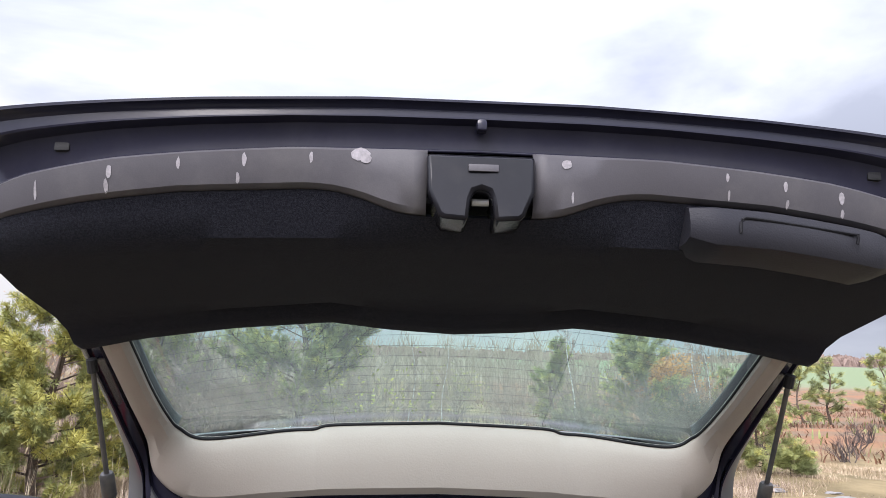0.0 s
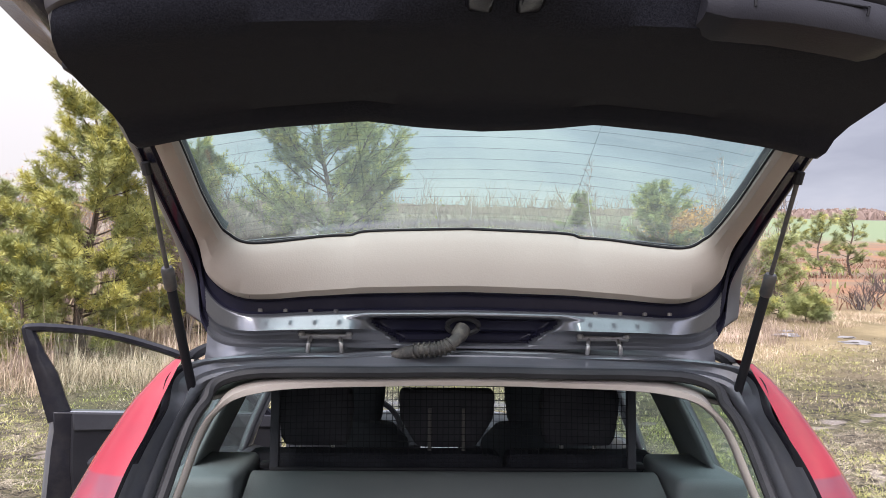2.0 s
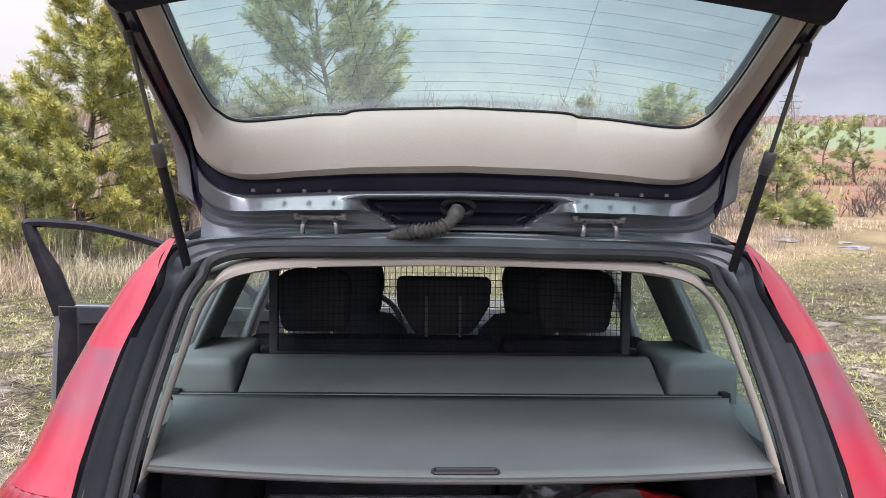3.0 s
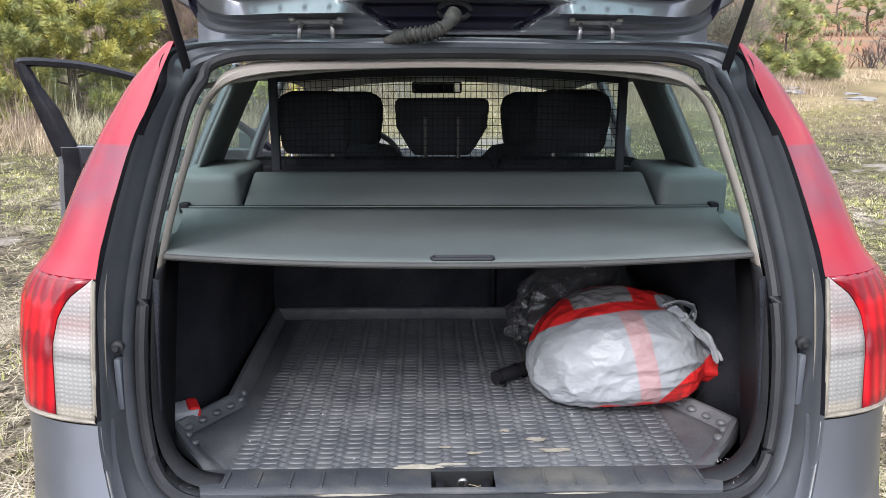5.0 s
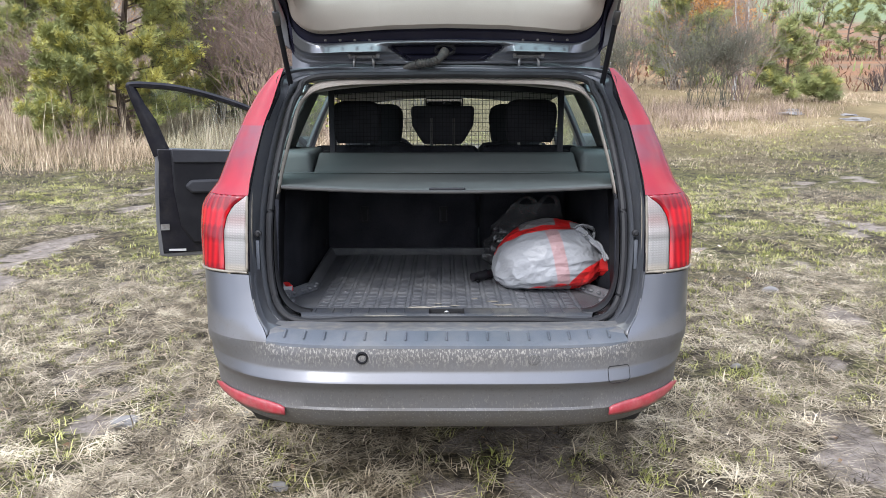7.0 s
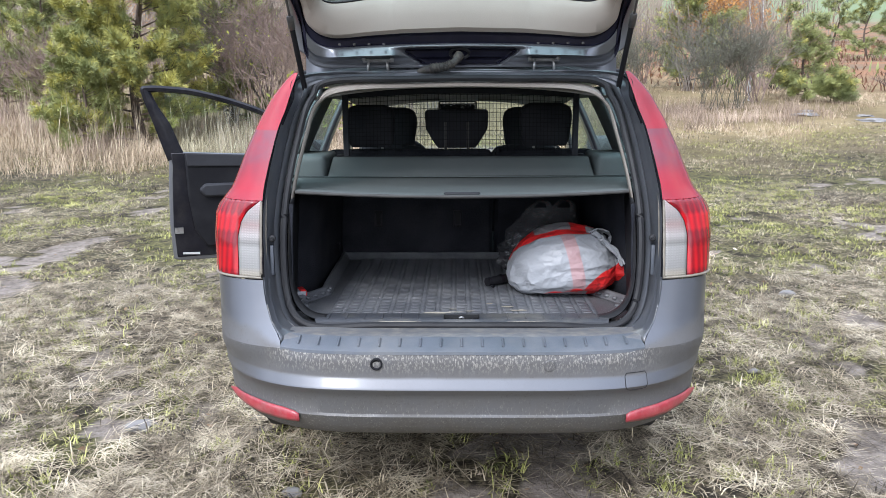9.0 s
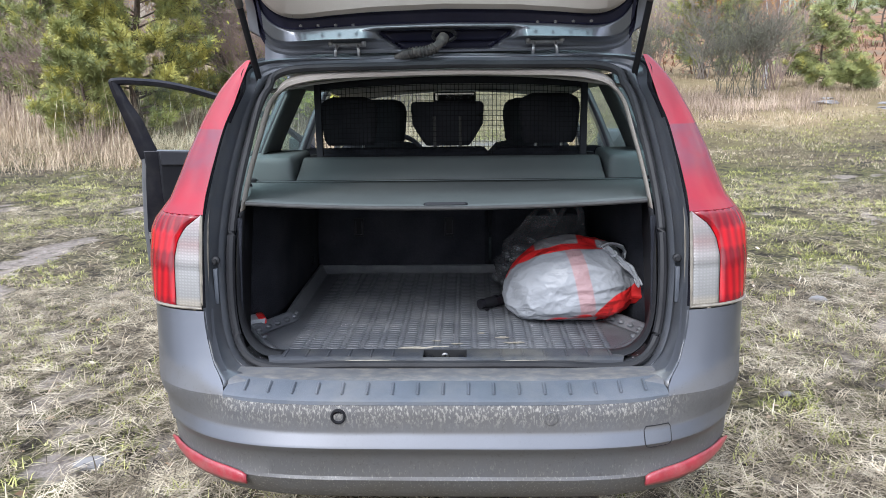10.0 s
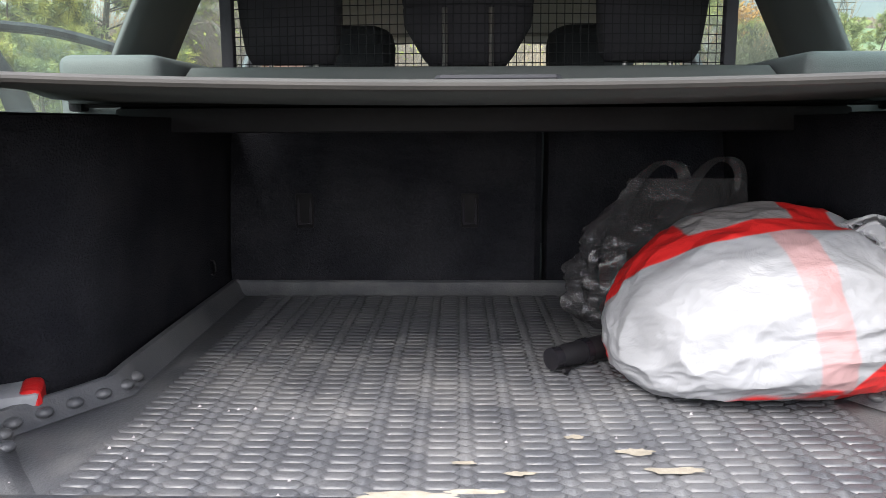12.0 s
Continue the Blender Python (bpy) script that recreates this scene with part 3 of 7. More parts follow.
def ground_material():
    m = bpy.data.materials.new("meadow")
    m.use_nodes = True
    n, l = m.node_tree.nodes, m.node_tree.links
    b = n["Principled BSDF"]
    b.inputs["Roughness"].default_value, b.inputs["Specular IOR Level"].default_value = 0.95, 0.2
    tc = n.new("ShaderNodeTexCoord")

    def noise_node(scale, detail=6.0, rough=0.6):
        q = n.new("ShaderNodeTexNoise")
        q.inputs["Scale"].default_value, q.inputs["Detail"].default_value, q.inputs["Roughness"].default_value = scale, detail, rough
        l.new(tc.outputs["Object"], q.inputs["Vector"])
        return q.outputs["Fac"]

    def mixed(a, c, fac):
        q = n.new("ShaderNodeMix")
        q.data_type = "RGBA"
        for key, v in (("A", a), ("B", c)):
            if isinstance(v, tuple):
                q.inputs[key].default_value = (*v, 1)
            else:
                l.new(v, q.inputs[key])
        l.new(fac, q.inputs["Factor"])
        return q.outputs["Result"]

    def ranged(v, a, c):
        q = n.new("ShaderNodeMapRange")
        q.inputs["From Min"].default_value, q.inputs["From Max"].default_value = a, c
        l.new(v, q.inputs["Value"])
        return q.outputs["Result"]

    fine = noise_node(34, 9, 0.72)
    # near-black tones: dark humus and painted-in shade down between the blades
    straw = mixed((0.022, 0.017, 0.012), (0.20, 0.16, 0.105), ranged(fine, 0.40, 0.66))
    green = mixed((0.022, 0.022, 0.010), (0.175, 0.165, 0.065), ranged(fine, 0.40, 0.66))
    soil = mixed((0.115, 0.094, 0.078), (0.26, 0.225, 0.195), ranged(noise_node(11, 9, 0.7), 0.36, 0.64))
    soil = mixed(soil, (0.055, 0.044, 0.036), ranged(noise_node(60, 5), 0.60, 0.72))
    grass = mixed(straw, green, ranged(noise_node(0.55), 0.40, 0.60))
    # scattered dark patches, soil and the shade of gaps between tufts as colour
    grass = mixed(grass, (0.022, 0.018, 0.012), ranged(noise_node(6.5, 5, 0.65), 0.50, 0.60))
    worn = n.new("ShaderNodeAttribute")
    worn.attribute_name = "bare"
    near = mixed(grass, soil, ranged(worn.outputs["Fac"], 0.30, 0.62))
    sep = n.new("ShaderNodeSeparateXYZ")
    l.new(tc.outputs["Object"], sep.inputs["Vector"])
    wob = n.new("ShaderNodeMath")
    wob.operation = "MULTIPLY_ADD"
    l.new(noise_node(0.12), wob.inputs[0])
    wob.inputs[1].default_value = 14.0
    l.new(sep.outputs["Y"], wob.inputs[2])
    dry = mixed((0.24, 0.185, 0.10), (0.15, 0.115, 0.06), ranged(noise_node(0.6), 0.4, 0.6))
    a = mixed(near, dry, ranged(wob.outputs[0], 17.0, 21.0))
    heath = mixed((0.24, 0.125, 0.07), (0.16, 0.12, 0.08), ranged(noise_node(0.16), 0.42, 0.58))
    rust = n.new("ShaderNodeMath")
    rust.operation = "MULTIPLY"
    l.new(ranged(wob.outputs[0], 33.0, 40.0), rust.inputs[0])
    l.new(ranged(sep.outputs["X"], 6.0, 14.0), rust.inputs[1])
    a = mixed(a, heath, rust.outputs[0])
    field = mixed((0.22, 0.18, 0.13), (0.16, 0.20, 0.11), ranged(sep.outputs["X"], 40.0, 160.0))
    a = mixed(a, field, ranged(wob.outputs[0], 160.0, 220.0))
    wood = mixed((0.16, 0.11, 0.09), (0.10, 0.085, 0.08), ranged(noise_node(0.05), 0.4, 0.6))
    a = mixed(a, wood, ranged(wob.outputs[0], 930.0, 990.0))
    l.new(a, b.inputs["Base Color"])
    bp = n.new("ShaderNodeBump")
    bp.inputs["Strength"].default_value, bp.inputs["Distance"].default_value = 0.8, 0.03
    l.new(noise_node(26, 8), bp.inputs["Height"])
    l.new(bp.outputs["Normal"], b.inputs["Normal"])
    return m


def lines(stops):
    out = [stops[0][0]]
    for (a, s), (c, _) in zip(stops, stops[1:]):
        k = max(int(round((c - a) / s)), 1)
        out += [a + (c - a) * i / k for i in range(1, k + 1)]
    return out


gx = lines([(-2500, 300), (-400, 60), (-80, 8), (-24, 1.0), (-9, 0.16), (-4.5, 0.09), (4.5, 0.16), (9, 1.0), (24, 8), (80, 60), (400, 300), (2500, 1)])
gy = lines([(-2500, 300), (-300, 50), (-40, 5), (-6, 0.5), (-2, 0.09), (6, 0.16), (14, 1.0), (30, 5), (100, 40), (500, 50), (1700, 300), (4000, 1)])


def relief(x, y):
    """Small lumps of turf, and the worn soil a little lower."""
    if not (-9 <= x <= 9 and -2 <= y <= 14):
        return 0.0
    return .014 * noise.noise(Vector((x * 4.0, y * 4.0, 9.0))) - .012 * bare(x, y)


gv = [(x, y, height(x, y) + relief(x, y)) for y in gy for x in gx]
gm = bpy.data.meshes.new("ground")
gm.from_pydata(gv, [], [(j * len(gx) + i, j * len(gx) + i + 1, (j + 1) * len(gx) + i + 1, (j + 1) * len(gx) + i) for j in range(len(gy) - 1) for i in range(len(gx) - 1)])
gm.attributes.new("bare", "FLOAT", "POINT").data.foreach_set("value", [bare(x, y) * min(1.0, max(0.0, 10 - abs(x))) * min(1.0, max(0.0, y + 2.4)) * min(1.0, max(0.0, 15 - y)) for x, y, z in gv])
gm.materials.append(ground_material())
gm.polygons.foreach_set("use_smooth", [True] * len(gm.polygons))
ground = new("ground", gm)
tagged(ground, "trampled meadow of straw and short grass with bare soil", "ground", kind="structure")

# ---- car ----
car = new("car")
tagged(car, "dusty grey estate car with its tailgate and front door open", "car")

# rear opening: three lines round it, from the middle of the sill up to the middle of the roof
K = 12
L_IN = curve([(0, .165, .735), (.28, .165, .735), (.44, .17, .728), (.515, .178, .755), (.553, .20, .834), (.558, .238, .985), (.556, .305, 1.126), (.528, .402, 1.29), (.494, .473, 1.406), (.395, .498, 1.449), (.15, .51, 1.46), (0, .512, 1.462)], K)
L_SEAL = curve([(0, .14, .70), (.28, .14, .70), (.45, .15, .69), (.535, .16, .715), (.575, .187, .80), (.593, .228, .96), (.591, .292, 1.10), (.574, .389, 1.268), (.540, .48, 1.42), (.47, .517, 1.478), (.15, .524, 1.487), (0, .525, 1.489)], K)
L_OUT = curve([(0, .075, .702), (.28, .075, .702), (.50, .085, .702), (.575, .09, .725), (.62, .11, .81), (.632, .15, .97), (.632, .185, 1.105), (.608, .315, 1.31), (.578, .404, 1.415), (.550, .50, 1.507), (.20, .60, 1.522), (0, .61, 1.525)], K)
DEEP = [table(range(12), [0, 0, .1, .4, 1, 1, 1, 1, .8, .5, .25, .25], i / K) for i in range(len(L_IN))]


def ring(s, dy, a=L_SEAL, b=L_OUT):
    return [lerp(p, q, s) + Vector((0, dy * w, 0)) for p, q, w in zip(a, b, DEEP)]


def whole(line):
    """A half line made a closed loop."""
    return line + [Vector((-p.x, p.y, p.z)) for p in reversed(line[1:-1])]


rows = [whole(ring(s, d)) for s, d in ((0, .02), (0, 0), (.14, -.008), (.30, -.006), (.40, .022), (.46, .034), (.74, .038), (.82, .012), (.90, 0), (1, 0), (1.0, .05))]
bm = loft(rows, close=True)
for f in bm.faces:
    c = f.calc_center_median()
    near = min(range(4 * K, 9 * K), key=lambda i: (L_OUT[i] - Vector((abs(c.x), c.y, c.z))).length)
    if .868 < c.z < 1.50 and (L_OUT[near] - Vector((abs(c.x), c.y, c.z))).length < .016:
        f.material_index = 1
opening_frame = part("opening_frame", bm, (FRAMEPAINT, GLOSSBLACK), car, "dark painted frame of the load opening")

for s in (1, -1):
    part("latch_plate", block(s * .611 - .006, s * .611 + .006, .186, .202, .865, .962, .004), STRIP, opening_frame, "grey plastic filler")
    bolt = part("frame_bolt", lathe([(.0, -.012), (.005, -.012), (.006, -.006), (.011, -.004), (.011, .006)], 14, "z"), RUBBER, opening_frame)
    bolt.location, bolt.rotation_euler = (s * .607, .188, .985), (radians(-90), 0, 0)
# weatherstrip round the opening, and the trim inside it
part("weatherstrip", tube(whole([lerp(a, b, table([0, 8.2, 9.2, 11], [.40, .40, -.10, -.10], i / K)) + Vector((0, -.012 - .010 * (1 - w), 0)) for i, (a, b, w) in enumerate(zip(L_SEAL, L_IN, DEEP))]), .0115, 8, closed=True), RUBBER, car, "black rubber seal")
trim = [[lerp(a, b, lerp(s, 1.0, table([0, 8.2, 9.2, 11], [.45, .45, -.8, -.8], i / K))) + Vector((0, d, 0)) for i, (a, b) in enumerate(zip(L_SEAL, L_IN))] for s, d in ((.62, .0), (.78, -.008), (.97, .0), (1.0, .012), (1.0, .03))]
low = 6 * K - 2
part("cream_surround", loft([mirrored(list(reversed(r[low:]))) for r in trim]), CREAM, car, "cream plastic surround", thick=.002)
for s in (1, -1):
    part("side_surround", loft([[Vector((s * p.x, p.y, p.z)) for p in r[2 * K:low + 1]] for r in trim]), RUBBER, car, thick=.002)

# bumper
def plan(x):
    return -.045 + .89 * abs(x) ** 5


def wing_row(z, s):
    t = (z - .676) / (.862 - .676)
    xi = table([0, .12, .35, .68, 1], [.556, .562, .596, .620, .628], t)
    yi = table([0, .12, .35, .68, 1], [plan(.556) + .014, .04, .075, .11, .134], t)
    ctrl = Vector((.784 + .012 * t, yi + .045 - .02 * t, z))
    a, b = Vector((xi, yi, z)), Vector((.812, .28, z))
    out = [a + Vector((-.012, .03, 0)), a + Vector((0, .006, 0))]
    out += [(1 - u) ** 2 * a + 2 * u * (1 - u) * ctrl + u * u * b for u in span(0, 1, 10)]
    out += curve([b, Vector((.824, .40, z)), Vector((.832, .585, z))], 4)[1:]
    return [Vector((s * p.x, p.y, p.z)) for p in out]


def even(pts, n):
    """The same line in n points, evenly spaced."""
    acc = [0.0]
    for a, b in zip(pts, pts[1:]):
        acc.append(acc[-1] + (b - a).length)
    return [Vector([table(acc, [p[k] for p in pts], v) for k in range(3)]) for v in span(0, acc[-1], n)]


def bumper_row(z, dy, sx):
    sx *= 1.012
    half = [Vector((x * (1 + (sx - 1) * min(x / .74, 1) ** 2), plan(x) + dy, z)) for x in span(0, .74, 30)]
    half += curve([half[-1], Vector((.795 * sx, .26 + dy * .5, z)), Vector((.818 * sx, .40, z)), Vector((.828 * sx, .585, z))], 5)[1:]
    inner = half[:22]
    own = even(half[21:], 26)
    w = min(max((z - .585) / (.676 - .585), 0), 1)
    wing = even([inner[-1]] + wing_row(.676, 1)[2:], 26)
    return mirrored(inner + [lerp(a, Vector((b.x, b.y, z)), w * w * (3 - 2 * w)) for a, b in zip(own, wing)][1:])


PROFILE = [(.42, .20, .90), (.395, .10, .925), (.396, .065, .94), (.412, .040, .952), (.44, .020, .962), (.470, .004, .972), (.477, .001, .974), (.484, .006, .975), (.53, .006, .980), (.554, -.004, .985), (.564, -.014, .988), (.570, -.0165, .989), (.576, -.014, .990), (.600, .003, .996), (.606, .0055, .998), (.64, .005, 1.008), (.665, .009, 1.018), (.676, .014, 1.022)]
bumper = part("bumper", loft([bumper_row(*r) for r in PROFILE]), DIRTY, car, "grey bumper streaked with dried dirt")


for s in (1, -1):
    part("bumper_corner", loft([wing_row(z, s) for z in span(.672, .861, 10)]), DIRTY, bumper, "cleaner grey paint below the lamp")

# painted valley between the wing and the frame of the opening
for s in (1, -1):
    zs = span(.690, .862, 14)
    frame_line = ring(.92, .0)[2 * K:5 * K]
    inner, outer = [], []
    for z in zs:
        q = min(frame_line, key=lambda p: abs(p.z - z))
        inner.append(Vector((s * q.x, q.y, z)))
        outer.append(wing_row(max(z, .676), s)[2] + Vector((0, .004, 0)))
    part("corner_valley", loft([inner, [lerp(a, b, .5) + Vector((0, .012, 0)) for a, b in zip(inner, outer)], [lerp(a, b, .9) + Vector((0, .006, 0)) for a, b in zip(inner, outer)], outer]), VALLEY, bumper, "dusty grey paint curving in towards the opening", thick=.002)


def strip_row(dy, z, w):
    return mirrored([Vector((x, plan(x) + dy, z)) for x in span(0, w, 16)])


strip = part("rub_strip", loft([strip_row(.010, .672, .555), strip_row(.012, .681, .556), strip_row(.020, .687, .556), strip_row(.085, .7055, .545), strip_row(.093, .700, .54)]), STRIP, bumper, "ribbed grey plastic loading strip")
for i in range(17):
    x = -.50 + i * .0625
    y = plan(x)
    bm = block(-.0035, .0035, 0, .046, 0, .006, .0025, 1)
    bmesh.ops.transform(bm, matrix=Matrix.Translation((x, y + .030, .6895)) @ Matrix.Rotation(math.atan2(.0185, .065), 4, "X"), verts=bm.verts[:])
    part("rib", bm, STRIP, strip)
part("ledge", loft([mirrored([Vector((x, y + max(0, plan(x)) * .6, z)) for x in span(0, .552, 14)]) for y, z in ((.040, .690), (.052, .701), (.085, .706), (.112, .708), (.130, .709), (.136, .700))]), LEDGE, bumper, "dusty painted ledge")
# parking sensor hole, tow-eye lid, reflectors
bm = lathe([(.0, .004), (.012, .003), (.0155, -.004), (.0185, -.003), (.019, .004)], 20, "x")
bmesh.ops.transform(bm, matrix=Matrix.Translation((-.256, plan(.256) + .0035, .645)) @ Matrix.Rotation(radians(90), 4, "Z"), verts=bm.verts[:])
part("sensor_hole", bm, BLACK, bumper)
for x in (.262, -.66, .66):
    bm = lathe([(.0, .0025), (.016, .002), (.0175, -.001)], 20, "x")
    a = math.atan(.89 * 5 * abs(x) ** 4) * (1 if x > 0 else -1)
    bmesh.ops.transform(bm, matrix=Matrix.Translation((x, plan(x) + .004, .640)) @ Matrix.Rotation(radians(-90) + a, 4, "Z"), verts=bm.verts[:])
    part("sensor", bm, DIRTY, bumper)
lid = [(.492, .600), (.492, .573), (.497, .563), (.507, .558), (.547, .558), (.557, .563), (.562, .573), (.562, .600), (.557, .608), (.497, .608)]
part("tow_eye_lid", tube([Vector((x, plan(x) + table([.554, .564, .570, .576, .600, .61], [-.004, -.014, -.0165, -.014, .003, .0055], z) - .0005, z)) for x, z in [lerp(Vector(lid[i]), Vector(lid[(i + 1) % len(lid)]), k / 4) for i in range(len(lid)) for k in range(4)]], .0013, 5, closed=True), RUBBER, bumper)
for s in (1, -1):
    rr = []
    for v in span(0, 1, 5):
        rr.append([Vector((s * x * .991, plan(x) - .004 - .006 * math.sin(math.pi * v), lerp(table([.50, .52, .56, .66, .76, .785], [.476, .486, .492, .495, .487, .474], x), table([.50, .515, .56, .66, .76, .785], [.452, .451, .451, .453, .460, .470], x), v))) for x in span(.505, .785, 22)])
    part("reflector", loft(rr), REFL, bumper, "red rear reflector", thick=.006)
part("valance", loft([mirrored([Vector((x, y + (plan(x) + .045 if y < 1 else 0), z)) for x in span(0, .62, 8)]) for y, z in ((.12, .425), (.35, .34), (.62, .30), (4.2, .24))]), RUBBER, car, thick=.01)

# rear lamps
ZL = [.864, .90, .95, 1.00, 1.05, 1.085, 1.11, 1.14, 1.18, 1.25, 1.32, 1.38, 1.43, 1.47, 1.495, 1.512]


def lamp_row(z, s, n=17):
    xi = table([.86, 1.1, 1.15, 1.23, 1.32, 1.39, 1.45, 1.512], [.630, .632, .632, .621, .607, .589, .578, .566], z)
    yi = table([.86, .98, 1.1, 1.15, 1.23, 1.32, 1.39, 1.45, 1.512], [.132, .150, .181, .214, .262, .328, .384, .434, .494], z)
    xo = table([.86, .98, 1.06, 1.085, 1.11, 1.14, 1.20, 1.26, 1.35, 1.43, 1.49, 1.515], [.808, .818, .815, .807, .788, .766, .745, .726, .692, .656, .614, .587], z)
    yo = table([.86, .98, 1.06, 1.11, 1.25, 1.35, 1.45, 1.515], [.245, .27, .29, .312, .375, .43, .495, .54], z)
    a, b = Vector((xi, yi, z)), Vector((xo, yo, z))
    c = Vector((lerp(xi, xo, .86), lerp(yi, yo, .25), z))
    out = [(1 - u) ** 2 * a + 2 * u * (1 - u) * c + u * u * b for u in span(0, 1, n)]
    out += [b + Vector((.006, .05, 0)), b + Vector((.010, .12, 0))]
    return [Vector((s * p.x, p.y, p.z)) for p in out]


def split(z):
    """How far the clear lens reaches from the inner edge, of 1."""
    return table([.86, 1.0, 1.04, 1.075, 1.095, 1.11], [.30, .285, .25, .17, .08, 0], z)


for s, side in ((1, "right"), (-1, "left")):
    lamp = part("rear_lamp", loft([[p + Vector((-s * .008, .025 + .035 * (z > 1.2), -.004)) for p in lamp_row(z, s)] for z in ZL]), LAMPTRIM, car, "tall rear lamp running up the pillar")
    fine = list(span(.868, 1.108, 25))
    clear = loft([[Vector(lamp_rowpoint) for lamp_rowpoint in (lerp(Vector(q[int(u * 15.999)]), Vector(q[min(int(u * 15.999) + 1, 16)]), u * 15.999 % 1) for u in span(.02, max(split(z), .022), 7))] for z in fine for q in (lamp_row(z, s),)])
    part("clear_lens", clear, CLEAR, lamp, "clear lens", thick=.004)
    low = loft([[lerp(q[int(u * 15.999)], q[min(int(u * 15.999) + 1, 16)], u * 15.999 % 1) for u in span(min(split(z) + .015, .99), .9999, 9)] + q[17:] for z in fine for q in (lamp_row(z, s),)])
    part("lower_red_lens", low, DEEPRED, lamp, "ribbed red lens", thick=.004)
    part("upper_red_lens", loft([lamp_row(z, s) for z in span(1.1081, 1.512, 28)]), ZONED, lamp, "glossy red lens with a mauve band")
    edge_line = [lamp_row(z, s)[0] + Vector((s * .003, .0, 0)) for z in span(1.105, .868, 16)] + [p + Vector((0, -.001, .003)) for p in lamp_row(.866, s)[1:17]]
    part("lamp_edge", tube(edge_line, .0040, 6), LAMPTRIM, lamp, "yellowed rim of the lens")

# body sides
def side_x(y, z):
    x = .838 - .03 * ((z - .72) / .4) ** 2 if z < 1.0 else .823 - .215 * (max(z - 1.0, 0) / .49) ** 1.25
    return x * (1 - .05 * max(0, min(1, (1.2 - y) / 1.0)) - .07 * max(0, min(1, (y - 3.2) / 1.25)) ** 2)


def belt(y):
    return table([.2, 1.2, 3.5, 4.3], [1.085, 1.065, 1.0, .84], y)


WHEELS = (1.01, 3.61)


def low_edge(y):
    if y < .66:
        return .56
    for c in WHEELS:
        if abs(y - c) < .36:
            return max(.27, .31 + math.sqrt(.36 ** 2 - (y - c) ** 2))
    return .27


def side_panel(y0, y1, s, n):
    rows = []
    for y in span(y0, y1, n):
        a, b = low_edge(y), belt(y)
        rows.append([Vector((s * side_x(y, z), y, z)) for z in span(a, b, 12)])
    return loft(rows)


def pillar(name, s, rear, front, mat=INNER, top=1.475, z0=None):
    """A pillar between two lines of (z, y), on the body's side."""
    zs = span(z0 or rear[0][0], top, 10)
    rows = []
    for z in zs:
        a, b = table(*zip(*rear), z), table(*zip(*front), z)
        rows.append([Vector((s * side_x(y, z), y, z)) for y in span(a, b, 6)])
    part(name, loft(rows), mat, car, thick=.03)


def pane(name, s, rear, front, z0, z1, mat=SIDEGLASS, parent=None):
    rows = []
    for z in span(z0, z1, 8):
        a, b = table(*zip(*rear), z), table(*zip(*front), z)
        rows.append([Vector((s * (side_x(y, z) - .012), y, z)) for y in span(a, b, 8)])
    ob = part(name, loft(rows), mat, parent or car, thick=.004)
    ob.visible_shadow = False
    return ob


D_R, D_F = [(1.06, .29), (1.25, .375), (1.45, .495), (1.5, .53)], [(1.06, .43), (1.475, .63)]
C_R, C_F = [(1.06, 1.14), (1.475, 1.16)], [(1.06, 1.235), (1.475, 1.25)]
B_R, B_F = [(1.03, 2.02), (1.475, 1.98)], [(1.03, 2.14), (1.475, 2.10)]
A_R, A_F = [(1.0, 3.22), (1.25, 2.98), (1.42, 2.68), (1.475, 2.5)], [(1.0, 3.42), (1.25, 3.08), (1.475, 2.66)]
